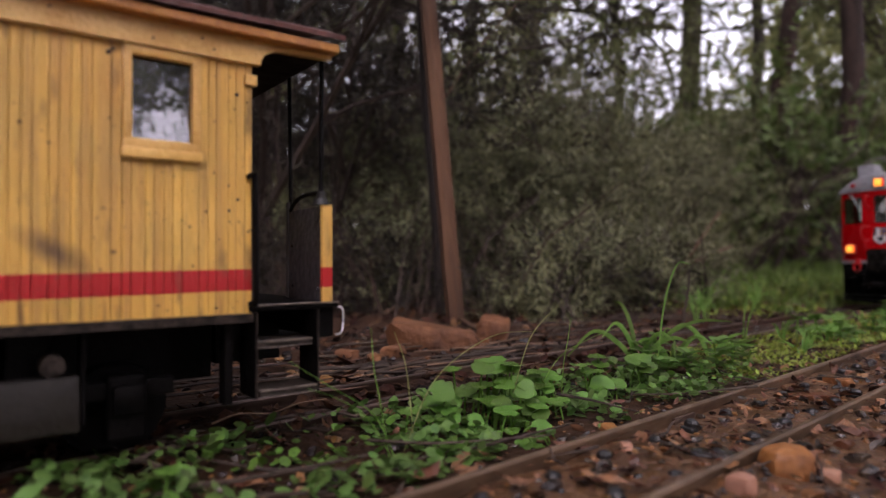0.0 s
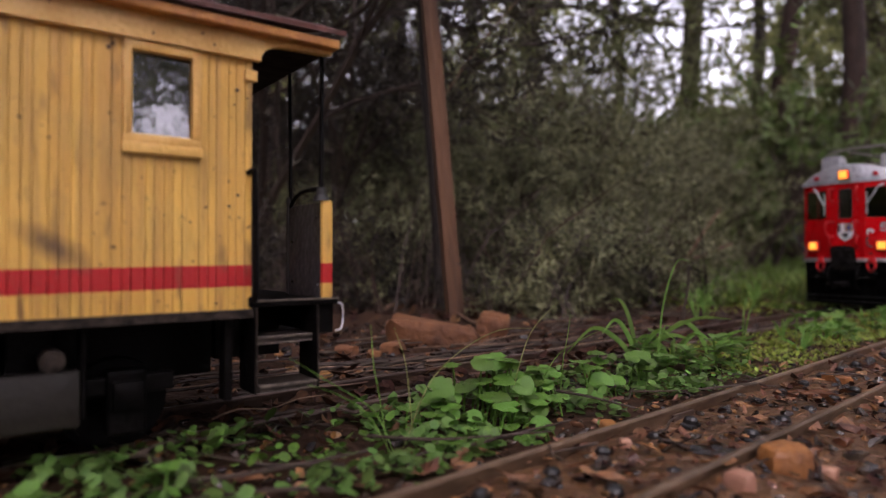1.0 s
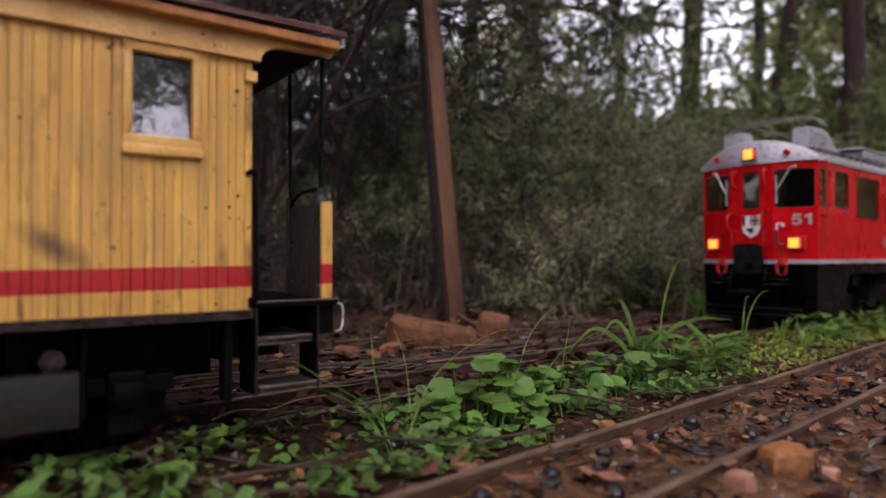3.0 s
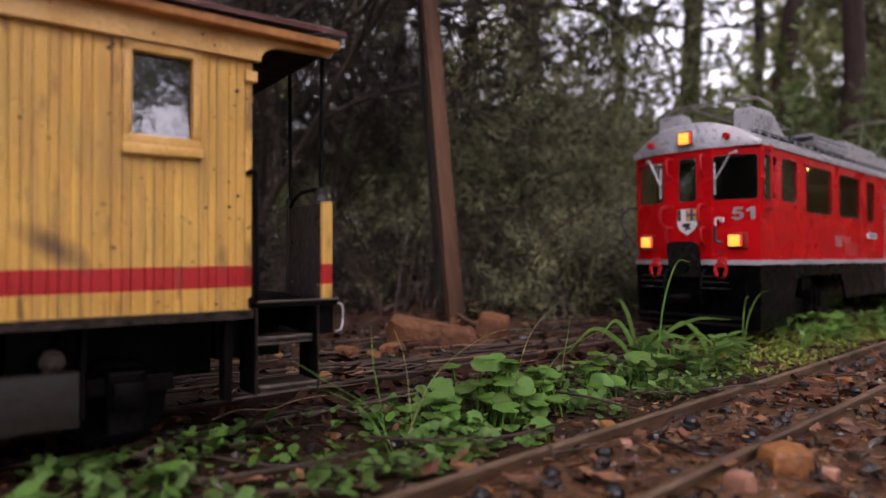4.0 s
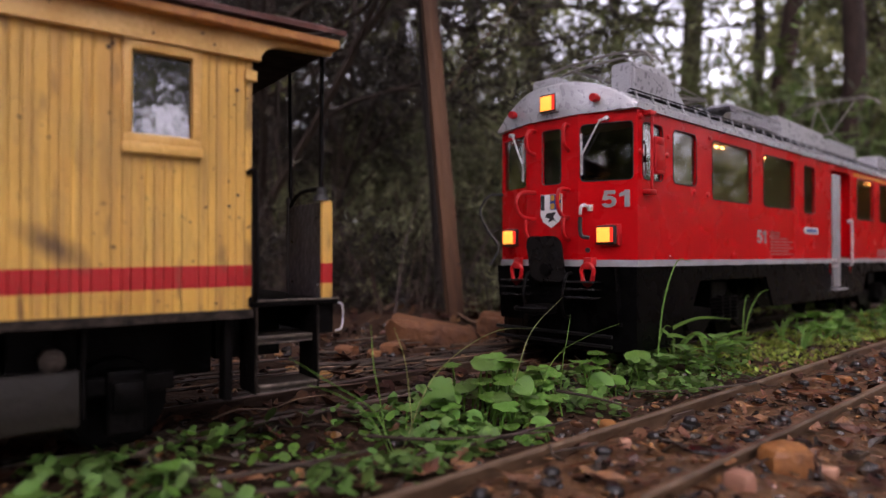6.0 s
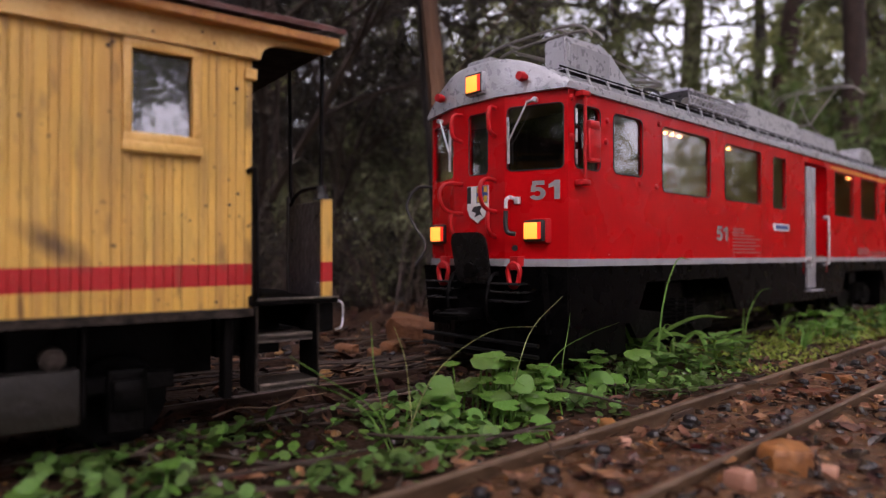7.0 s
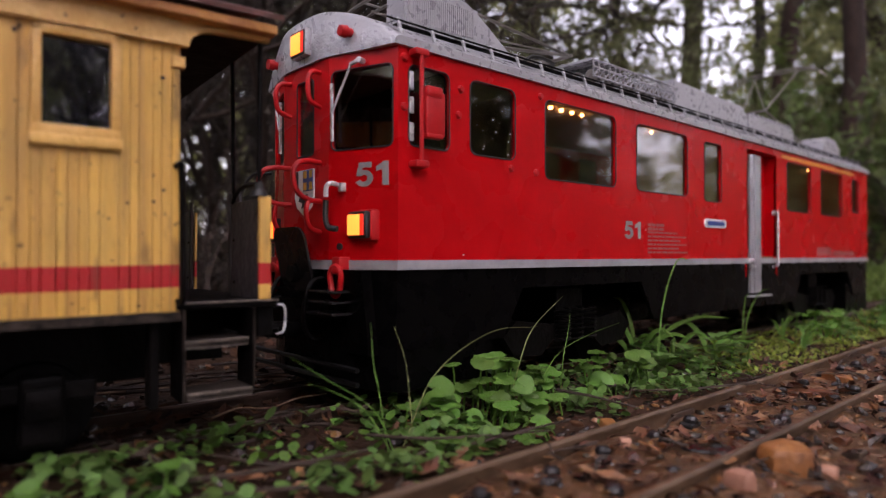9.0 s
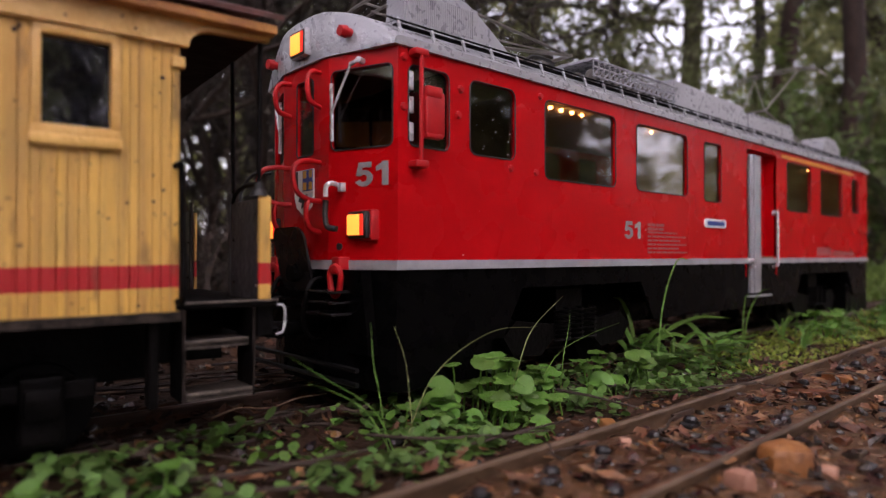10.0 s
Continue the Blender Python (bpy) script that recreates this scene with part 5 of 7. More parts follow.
            for ax in (-0.027, 0.027):
                box(bm, bx + ax - 0.006, bx + ax + 0.006, y - 0.004, y + 0.004, 0.0080, 0.0290, 0.001)
        box(bm, bx - 0.006, bx + 0.006, -0.042, 0.042, 0.020, 0.0445, 0.0006)
        part("bogie_frame", bm, SHADE_BLACK, g, smooth=False)
        for ax in (-0.027, 0.027):
            bm = bmesh.new()
            box(bm, bx + ax - 0.0048, bx + ax + 0.0048, -0.0490, -0.0462, 0.0165, 0.0260, 0.0008)
            part("axle_box", bm, SHADE_BLACK, g)
    bm = bmesh.new()
    tube(bm, [(-0.0580, -0.0560, 0.0352), (-0.0580, -0.0480, 0.0352)], 0.0034, 14)
    tube(bm, [(-0.0580, -0.0575, 0.0352), (-0.0580, -0.0555, 0.0352)], 0.0016, 10)
    part("brake_cylinder", bm, CHIPPED, co)
    bm = bmesh.new()
    box(bm, -0.1250, -0.0508, -0.0560, -0.0500, 0.0150, 0.0318, 0.0008)
    part("battery_box", bm, GREY_BOX, co, "dull grey box under the frame")
    for x0, x1, y1 in ((-0.0506, -0.0492, -0.045), (-0.0080, -0.0050, -0.050)):
        bm = bmesh.new()
        box(bm, x0, x1, -0.056, y1, 0.0170, 0.0445, 0.0004)
        part("hanger", bm, SHADE_BLACK, co, smooth=False)
    return co, wheels


coach, coach_wheels = build_coach()
# ---- trees, bushes and the garden behind ----
def leaf_cloud(rng, centres, count, size, slim, bend=0.25):
    """Many small folded leaves round the given centres (x, y, z, radius)."""
    verts, faces = [], []
    weights = [c[3] ** 2 for c in centres]
    for c in rng.choices(centres, weights, k=count):
        d = Vector((rng.gauss(0, 1), rng.gauss(0, 1), rng.gauss(0, 0.8)))
        d = d.normalized() * c[3] * rng.uniform(0.15, 1.1)
        p = Vector(c[:3]) + d
        a = Vector((rng.gauss(0, 1), rng.gauss(0, 1), rng.gauss(0.2, 0.8))).normalized()
        b = a.cross(Vector((rng.gauss(0, 1), rng.gauss(0, 1), rng.gauss(0, 1)))).normalized()
        n = a.cross(b)
        s = size * rng.uniform(0.6, 1.5)
        w = s * slim
        k = len(verts)
        verts += [p, p + a * s * 0.5 + b * w, p + a * s * 0.5 - b * w, p + a * s + n * s * bend]
        faces += [(k, k + 1, k + 3), (k, k + 3, k + 2)]
    return verts, faces


def mesh_part(name, verts, faces, mat, parent, label="", kind=""):
    me = bpy.data.meshes.new(name)
    me.from_pydata([tuple(v) for v in verts], [], faces)
    me.materials.append(mat)
    ob = new(name, me)
    ob.parent = parent
    return tagged(ob, label, kind=kind)


def branch(bm, rng, p, d, length, r, depth, tips, droop=0.0):
    pts = [p]
    q = Vector(p)
    dd = Vector(d).normalized()
    n = 5
    for i in range(n):
        dd = (dd + Vector((rng.gauss(0, 0.16), rng.gauss(0, 0.16), rng.gauss(0, 0.12) - droop))).normalized()
        q = q + dd * length / n
        pts.append(q.copy())
    tube(bm, pts, r, 6 if depth < 2 else 4, r * 0.55)
    if depth == 0:
        tips.append((*q, length * 0.55))
        tips.append((*pts[3], length * 0.45))
        return
    for k in range(rng.randint(3, 4)):
        at = pts[rng.randint(2, n)]
        side = (dd + Vector((rng.gauss(0, 0.75), rng.gauss(0, 0.75), rng.gauss(0.1, 0.5)))).normalized()
        branch(bm, rng, at, side, length * rng.uniform(0.5, 0.75), r * 0.5, depth - 1, tips, droop)


def sprig_cloud(rng, centres, sprigs, leaf, slim, per=13):
    """Thin sprigs with narrow leaves set along them, pointing up and out of their clump."""
    verts, faces = [], []
    weights = [c[3] ** 2 for c in centres]
    for c in rng.choices(centres, weights, k=sprigs):
        out = Vector((rng.gauss(0, 1), rng.gauss(0, 1), rng.gauss(0.1, 0.8))).normalized()
        p = Vector(c[:3]) + out * c[3] * rng.uniform(0.2, 1.05)
        d = (out + Vector((rng.gauss(0, 0.5), rng.gauss(0, 0.5), rng.gauss(0.45, 0.4)))).normalized()
        length = leaf * rng.uniform(2.0, 4.2)
        u = d.orthogonal().normalized()
        v = d.cross(u)
        k = len(verts)
        w = leaf * 0.035
        verts += [p - u * w, p + u * w, p + d * length]
        faces.append((k, k + 1, k + 2))
        for i in range(per):
            q = p + d * length * (0.12 + 0.88 * i / per)
            a = i * 2.4 + rng.uniform(-0.4, 0.4)
            s = (u * math.cos(a) + v * math.sin(a))
            way = (s * 0.85 + d * rng.uniform(0.35, 0.9)).normalized()
            side = way.cross(d).normalized()
            ln = leaf * rng.uniform(0.6, 1.1) * (1.1 - 0.45 * i / per)
            k = len(verts)
            verts += [q, q + way * ln * 0.5 + side * ln * slim, q + way * ln * 0.5 - side * ln * slim, q + way * ln - d * ln * 0.1]
            faces += [(k, k + 1, k + 3), (k, k + 3, k + 2)]
    return verts, faces


def bush(seed, x, y, width, height, leaves, leaf, slim, mat, label):
    rng = random.Random(seed)
    z0 = ground_z(x, y) - 0.01
    b = thing("bush", label, "bush", "bushes behind the tracks")
    tips = []
    for i in range(7):
        bm = bmesh.new()
        a = rng.uniform(0, 2 * math.pi)
        d = (math.cos(a) * 0.55, math.sin(a) * 0.55, 1.0)
        branch(bm, rng, Vector((x + rng.gauss(0, width * 0.12), y + rng.gauss(0, width * 0.12), z0)), d, height * rng.uniform(0.45, 0.75), 0.007 * height + 0.002, 2, tips)
        part("stem", bm, TWIG, b)
    for i in range(30):
        a, k = rng.uniform(0, 2 * math.pi), rng.random() ** 0.5
        tips.append((x + math.cos(a) * k * width * 0.5, y + math.sin(a) * k * width * 0.5, z0 + height * rng.uniform(0.04, 1.0) * (1.05 - 0.5 * k * k), width * rng.uniform(0.07, 0.15)))
    tips = [t if t[2] > z0 + 0.03 else (t[0], t[1], z0 + 0.03, t[3]) for t in tips]
    v, f = sprig_cloud(rng, tips, leaves // 13, leaf, slim)
    v = [Vector((p[0], p[1], max(p[2], z0 + 0.004))) for p in v]
    mesh_part("foliage", v, f, mat, b, kind="stuff")
    return b


GREY_BUSH = "grey-green evergreen bush with fine narrow leaves"
# polar places round the camera: bearing in degrees from the track's way, distance
def polar(bearing, dist):
    return dist * math.cos(radians(bearing)), dist * math.sin(radians(bearing))


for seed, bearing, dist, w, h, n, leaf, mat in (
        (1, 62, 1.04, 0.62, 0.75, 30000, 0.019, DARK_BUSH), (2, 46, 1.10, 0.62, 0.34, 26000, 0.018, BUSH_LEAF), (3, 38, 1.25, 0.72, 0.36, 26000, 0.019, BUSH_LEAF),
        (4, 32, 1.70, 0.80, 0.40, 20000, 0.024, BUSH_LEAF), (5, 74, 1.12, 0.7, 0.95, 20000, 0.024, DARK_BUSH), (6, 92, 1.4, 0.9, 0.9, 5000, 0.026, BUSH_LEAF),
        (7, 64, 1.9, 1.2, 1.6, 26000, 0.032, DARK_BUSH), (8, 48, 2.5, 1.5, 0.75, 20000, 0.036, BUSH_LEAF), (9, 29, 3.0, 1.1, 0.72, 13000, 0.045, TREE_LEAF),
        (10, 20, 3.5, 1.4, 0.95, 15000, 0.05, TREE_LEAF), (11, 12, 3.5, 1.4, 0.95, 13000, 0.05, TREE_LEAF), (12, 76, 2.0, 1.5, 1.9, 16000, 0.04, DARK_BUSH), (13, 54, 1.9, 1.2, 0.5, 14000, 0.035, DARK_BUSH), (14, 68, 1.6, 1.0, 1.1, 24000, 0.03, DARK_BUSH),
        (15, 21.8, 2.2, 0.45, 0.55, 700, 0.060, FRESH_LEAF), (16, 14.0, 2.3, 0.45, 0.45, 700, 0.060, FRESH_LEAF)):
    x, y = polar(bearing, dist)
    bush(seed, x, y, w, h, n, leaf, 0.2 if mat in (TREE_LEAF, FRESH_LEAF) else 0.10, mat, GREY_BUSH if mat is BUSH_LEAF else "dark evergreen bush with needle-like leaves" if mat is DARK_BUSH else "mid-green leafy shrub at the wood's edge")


def tree(seed, x, y, trunk_r, height, lean, leaves, leaf, bark, crown_from, label):
    rng = random.Random(seed)
    z0 = ground_z(x, y) - 0.05
    t = thing("tree", label, "tree", "trees of the wood")
    bm = bmesh.new()
    pts = [Vector((x, y, z0))]
    for i in range(1, 9):
        k = i / 8
        pts.append(Vector((x + lean[0] * k * height + rng.gauss(0, 0.02) * height * 0.3, y + lean[1] * k * height + rng.gauss(0, 0.02) * height * 0.3, z0 + k * height)))
    tube(bm, pts, trunk_r, 10, trunk_r * 0.35)
    part("trunk", bm, bark, t, smooth=True)
    tips = []
    for i in range(11):
        bm = bmesh.new()
        k = rng.uniform(crown_from, 1.0)
        p = pts[0].lerp(pts[-1], k)
        j = min(int(k * 8), 7)
        p = pts[j].lerp(pts[j + 1], k * 8 - j)
        a = rng.uniform(0, 2 * math.pi)
        branch(bm, rng, p, (math.cos(a), math.sin(a), rng.uniform(-0.1, 0.7)), height * rng.uniform(0.14, 0.26), trunk_r * 0.35, 2, tips, 0.03)
        part("limb", bm, bark, t)
    v, f = leaf_cloud(rng, tips, leaves, leaf, 0.13)
    mesh_part("crown", v, f, TREE_LEAF, t, kind="stuff")
    return t


DARK_TREE = "tall dark-barked tree with sparse drooping leaves"
RED_TREE = "tree with reddish brown bark and thin crown"
for seed, bearing, dist, r, h, lean, n, leaf, bark, cf in (
        (21, 26.9, 4.2, 0.068, 6.5, (0, 0.0), 1500, 0.09, BARK, 0.42), (22, 22.8, 5.0, 0.048, 6.5, (0.04, -0.02), 1500, 0.09, BARK, 0.42), (23, 17.2, 2.8, 0.044, 6.0, (0.04, -0.03), 6000, 0.08, BARK_RED, 0.14),
        (24, 13.0, 4.2, 0.055, 6.0, (0.05, 0.03), 4000, 0.08, BARK_RED, 0.2), (25, 19.0, 2.9, 0.040, 6.0, (0.0, -0.01), 6000, 0.08, BARK_RED, 0.14), (26, 40, 4.8, 0.085, 7.0, (0, 0.0), 3000, 0.09, BARK_RED, 0.30),
        (27, 52, 4.2, 0.08, 6.5, (-0.02, 0.02), 6500, 0.09, BARK, 0.12), (28, 64, 4.0, 0.09, 6.0, (0, 0.03), 6000, 0.09, BARK, 0.12), (29, 33, 6.5, 0.06, 7.5, (0, 0.0), 2200, 0.11, BARK, 0.32),
        (30, 8, 5.2, 0.09, 6.5, (0, 0.0), 6000, 0.1, BARK, 0.12), (31, 78, 3.6, 0.09, 6.0, (0, 0.0), 5000, 0.09, BARK, 0.1), (32, 45, 7.5, 0.1, 8.0, (0, 0.0), 5000, 0.12, BARK, 0.24)):
    x, y = polar(bearing, dist)
    tree(seed, x, y, r, h, lean, int(n * 3.0), leaf * 0.62, bark, cf, DARK_TREE if bark is BARK else RED_TREE)


# the wood goes on behind and over the camera
for seed, bearing, dist, r, h, n in ((41, 150, 2.6, 0.09, 5.5, 5500), (42, 195, 2.8, 0.1, 6.0, 6000), (43, 240, 3.4, 0.09, 5.5, 6000), (44, 275, 3.0, 0.1, 6.5, 6000),
                                     (45, 310, 3.2, 0.09, 5.5, 5500), (46, 354, 4.5, 0.1, 6.5, 6000), (47, 120, 3.0, 0.1, 6.0, 5500), (48, 222, 5.5, 0.12, 7.0, 6000), (49, 295, 6.0, 0.12, 7.0, 6000)):
    x, y = polar(bearing, dist)
    tree(seed, x, y, r, h, (0.06 * math.sin(seed * 1.7), 0.06 * math.cos(seed * 2.3)), n, 0.13, BARK, 0.17 if seed == 44 else 0.22, DARK_TREE)


def hedge_behind():
    """The wood's edge that closes the place behind the camera."""
    rng = random.Random(78)
    centres = []
    for i in range(420):
        a = rng.uniform(115, 348)
        x, y = polar(a, rng.uniform(5.0, 8.0))
        low = 328 < a < 346
        if 268 < a < 294 and rng.random() < 0.84:
            continue
        centres.append((x, y, rng.uniform(0.0, 0.12) if low else rng.uniform(0.0, 3.2) * (0.75 + 0.35 * math.sin(a * 0.21)), 0.18 if low else rng.uniform(0.4, 0.8)))
    v, f = leaf_cloud(rng, centres, 34000, 0.26, 0.25)
    w = raw("wood_edge", [tuple(p) for p in v], f, TREE_LEAF)
    tagged(w, "dense dark edge of the wood", "woodland", kind="stuff")


hedge_behind()


def undergrowth():
    """Dry stalks and low dead sprigs under the bushes, too many to count."""
    rng = random.Random(99)
    bm = bmesh.new()
    for i in range(380):
        a, d = rng.uniform(24, 88), rng.uniform(0.66, 1.15)
        x, y = polar(a, d)
        if y < 0.40:
            continue
        z = ground_z(x, y)
        h = rng.uniform(0.03, 0.16)
        u = rng.uniform(0, 6.28)
        r = h * rng.uniform(0.2, 1.1)
        tube(bm, [(x, y, z - 0.003), (x + math.cos(u) * r * 0.4, y + math.sin(u) * r * 0.4, z + h * 0.6), (x + math.cos(u) * r, y + math.sin(u) * r, z + h)], 0.0010, 3, 0.0005)
    tagged(new("undergrowth", mesh_of("undergrowth", bm, STRAW_DARK)), "tangle of dry brown stalks under the bushes", "undergrowth", kind="stuff")
    centres = []
    for i in range(120):
        x, y = polar(rng.uniform(22, 88), rng.uniform(0.72, 1.1))
        if y > 0.42:
            centres.append((x, y, ground_z(x, y) + rng.uniform(0.0, 0.07), rng.uniform(0.02, 0.05)))
    # the DARK_BUSH sprigs carry overhead shade in their colour
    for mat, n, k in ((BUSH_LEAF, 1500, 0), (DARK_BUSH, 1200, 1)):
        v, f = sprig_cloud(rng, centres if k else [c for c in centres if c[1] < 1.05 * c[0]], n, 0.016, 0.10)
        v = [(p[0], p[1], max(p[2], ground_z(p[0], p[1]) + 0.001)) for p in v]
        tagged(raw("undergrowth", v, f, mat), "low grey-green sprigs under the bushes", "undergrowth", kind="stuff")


undergrowth()


def far_wood():
    """One ring of woodland far behind everything, full of gaps."""
    rng = random.Random(77)
    centres = []
    for i in range(150):
        a = rng.uniform(-25, 115)
        x, y = polar(a, rng.uniform(9, 14))
        hole = 22 < a < 40
        for k in range(5):
            z = rng.uniform(0.1, (2.3 if a < 25 else 1.8) if hole else 5.5)
            centres.append((x + rng.gauss(0, 0.5), y + rng.gauss(0, 0.5), z, rng.uniform(0.4, 0.9)))
    for i in range(260):
        x, y = polar(rng.uniform(-25, 115), rng.uniform(7.5, 9.5))
        centres.append((x, y, rng.uniform(0.0, 1.3), rng.uniform(0.4, 0.7)))
    for i in range(18):
        x, y = polar(rng.uniform(9, 22), rng.uniform(7.0, 10.0))
        centres.append((x, y, rng.uniform(1.2, 3.8), rng.uniform(0.35, 0.7)))
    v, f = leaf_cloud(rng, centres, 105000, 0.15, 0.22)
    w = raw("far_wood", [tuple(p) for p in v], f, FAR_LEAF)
    tagged(w, "distant woodland with daylight in its leaf colour and gaps to the sky", "woodland", kind="stuff")


far_wood()


def far_grass():
    rng = random.Random(31)
    verts, faces = [], []
    for i in range(16000):
        a = rng.uniform(4, 27) if i % 5 else rng.uniform(4, 40)
        d = rng.uniform(0.95, 3.4)
        x, y = polar(a, d)
        if abs(y - track_y(min(x, 1.9))) < 0.05 or y < 0.16:
            continue
        h = rng.uniform(0.006, 0.02) + 0.018 * max(0.0, d - 1.2) * rng.random()
        z = ground_z(x, y)
        b = rng.uniform(0, 6.28)
        w = 0.0022
        k = len(verts)
        dx, dy = math.cos(b), math.sin(b)
        verts += [(x - dy * w, y + dx * w, z), (x + dy * w, y - dx * w, z), (x + dx * h * 0.4, y + dy * h * 0.4, z + h)]
        faces.append((k, k + 1, k + 2))
    g = raw("meadow_grass", verts, faces, LAWN)
    tagged(g, "short bright grass beyond the track bend", "grass", kind="stuff")


far_grass()


def build_post():
    x, y = 0.4735, 0.5040
    z = ground_z(x, y) - 0.03
    p = thing("wooden_post", "brown leaning square timber stake in the soil", "wooden post")
    bm = bmesh.new()
    box(bm, -0.0086, 0.0086, -0.0086, 0.0086, 0, 0.60, 0.0012)
    bmesh.ops.subdivide_edges(bm, edges=[e for e in bm.edges if abs(e.verts[0].co.z - e.verts[1].co.z) > 0.3], cuts=14)
    for v in bm.verts:
        v.co.x *= 1 - 0.28 * v.co.z
        v.co.y *= 1 - 0.28 * v.co.z
        v.co.x += 0.0008 * noise.noise((v.co.x * 90, v.co.y * 90, v.co.z * 20))
        v.co.y += 0.0008 * noise.noise((v.co.x * 90 + 5, v.co.y * 90, v.co.z * 20))
    s = part("stake", bm, POST_WOOD, p, smooth=True)
    p.matrix_basis = pose(x, y, z) @ pose(0, 0, 0, 0, 0, -41.9) @ pose(0, 0, 0, 1.0, -5.2, 12)


build_post()


def build_pole():
    z = ground_z(0.500, 0.556)
    q = thing("pole", "thin dark bark-covered pole standing behind the timber stake", "wooden post")
    bm = bmesh.new()
    pts = [Vector((0.5000, 0.5560, z - 0.02)), Vector((0.4955, 0.5610, 0.12)), Vector((0.4890, 0.5670, 0.24)), Vector((0.4850, 0.5690, 0.34)), Vector((0.4800, 0.5710, 0.60))]
    tube(bm, curve_pts(pts, 4), 0.0085, 9, 0.0105)
    for v in bm.verts:
        v.co.x += 0.0014 * noise.noise((v.co.x * 90, v.co.y * 90, v.co.z * 25))
        v.co.y += 0.0014 * noise.noise((v.co.x * 90 + 5, v.co.y * 90, v.co.z * 25))
    part("shaft", bm, BARK, q)


build_pole()
# ---- stones, litter and plants round the tracks ----
def ico(rough, rng, sub=1):
    """An angular chip: the hull of a few points on a lumpy ball."""
    bm = bmesh.new()
    for i in range(9 + 7 * sub):
        d = Vector((rng.gauss(0, 1), rng.gauss(0, 1), rng.gauss(0, 1))).normalized()
        bm.verts.new(d * rng.uniform(0.85, 1.1))
    got = bmesh.ops.convex_hull(bm, input=bm.verts[:])
    bmesh.ops.delete(bm, geom=[g for g in got["geom_interior"] if isinstance(g, bmesh.types.BMVert)], context="VERTS")
    bm.verts.index_update()
    v = [tuple(p.co) for p in bm.verts]
    f = [tuple(q.index for q in p.verts) for p in bm.faces]
    bm.free()
    return np.array(v), f


def scatter_stones(name, label, mat, seed, count, region, size, density_far=0.35):
    """Gravel as one object of many small uneven stones lying on the ground."""
    rng = random.Random(seed)
    shapes = [ico(0.75, rng, 2 if i < 3 else 1) for i in range(8)]
    verts, faces = [], []
    made = 0
    while made < count:
        x, y = rng.uniform(region[0], region[1]), rng.uniform(region[2], region[3])
        if rng.random() > 1.0 / (1 + max(0.0, x - 0.3) * 3):
            continue
        if any(abs(y - c) < 0.0045 for c in (0.0968, 0.1442)) or abs(abs(y - track_y(x)) - 0.0237) < 0.0045:
            continue
        made += 1
        s = size * math.exp(min(rng.gauss(0, 0.45), 0.75))
        v, f = shapes[made % 8] if s > size else shapes[3 + made % 5]
        m = np.array(Euler((rng.uniform(-0.4, 0.4), rng.uniform(-0.4, 0.4), rng.uniform(0, 6.28))).to_matrix())
        w = (v * np.array([s, s * rng.uniform(0.6, 0.95), s * rng.uniform(0.35, 0.6)])) @ m.T + np.array([x, y, ground_z(x, y) + s * 0.22])
        k = len(verts)
        verts += w.tolist()
        faces += [tuple(i + k for i in q) for q in f]
    ob = raw(name, verts, faces, mat)
    return tagged(ob, label, "gravel", kind="stuff")


scatter_stones("gravel", "small dark wet gravel between the rails", GRAVEL_DARK, 1, 1700, (-0.02, 1.3, 0.0, 0.24), 0.0019)
scatter_stones("gravel", "red-brown gravel and brick chips between the rails", GRAVEL_RED, 2, 2200, (-0.02, 1.3, 0.0, 0.24), 0.0014)
scatter_stones("gravel", "coarse reddish stones beside the track", GRAVEL_RED, 3, 300, (0.05, 0.7, -0.02, 0.092), 0.0030)
scatter_stones("gravel", "coarse dark stones beside the track", GRAVEL_DARK, 4, 260, (0.05, 0.7, -0.02, 0.092), 0.0034)
scatter_stones("gravel", "litter of red stones behind the far track", GRAVEL_RED, 5, 200, (0.0, 0.9, 0.30, 0.50), 0.0032)
scatter_stones("gravel", "dark stones under and behind the far track", GRAVEL_DARK, 6, 1200, (-0.1, 1.0, 0.22, 0.50), 0.0026)


def stone(name, label, mat, x, y, size, squash, seed, turn=0.0, lift=0.3, tilt=0.0, rough=1.0):
    rng = random.Random(seed)
    bm = bmesh.new()
    for sx in (-1, 1):
        for sy in (-1, 1):
            for sz in (-1, 1):
                for k in range(2):
                    bm.verts.new((sx * rng.uniform(0.55, 1.0), sy * rng.uniform(0.55, 1.0), sz * rng.uniform(0.6, 1.0)))
    got = bmesh.ops.convex_hull(bm, input=bm.verts[:])
    bmesh.ops.delete(bm, geom=[g for g in got["geom_interior"] if isinstance(g, bmesh.types.BMVert)], context="VERTS")
    bmesh.ops.triangulate(bm, faces=bm.faces[:])
    bmesh.ops.subdivide_edges(bm, edges=bm.edges[:], cuts=3, use_grid_fill=True)
    for k in range(2):
        bmesh.ops.smooth_vert(bm, verts=bm.verts[:], factor=0.5, use_axis_x=True, use_axis_y=True, use_axis_z=True)
    for v in bm.verts:
        p = v.co.copy()
        v.co *= 1 + rough * (0.09 * noise.noise(p * 2.2 + Vector((seed, 0, 0))) + 0.04 * noise.noise(p * 7) + 0.02 * noise.noise(p * 17))
        v.co = Vector((v.co.x * size[0], v.co.y * size[1], v.co.z * size[2]))
    ob = new(name, mesh_of(name, bm, mat, True))
    ob.matrix_basis = pose(x, y, ground_z(x, y) + size[2] * lift, 0, tilt, turn)
    return tagged(ob, label, "stone")


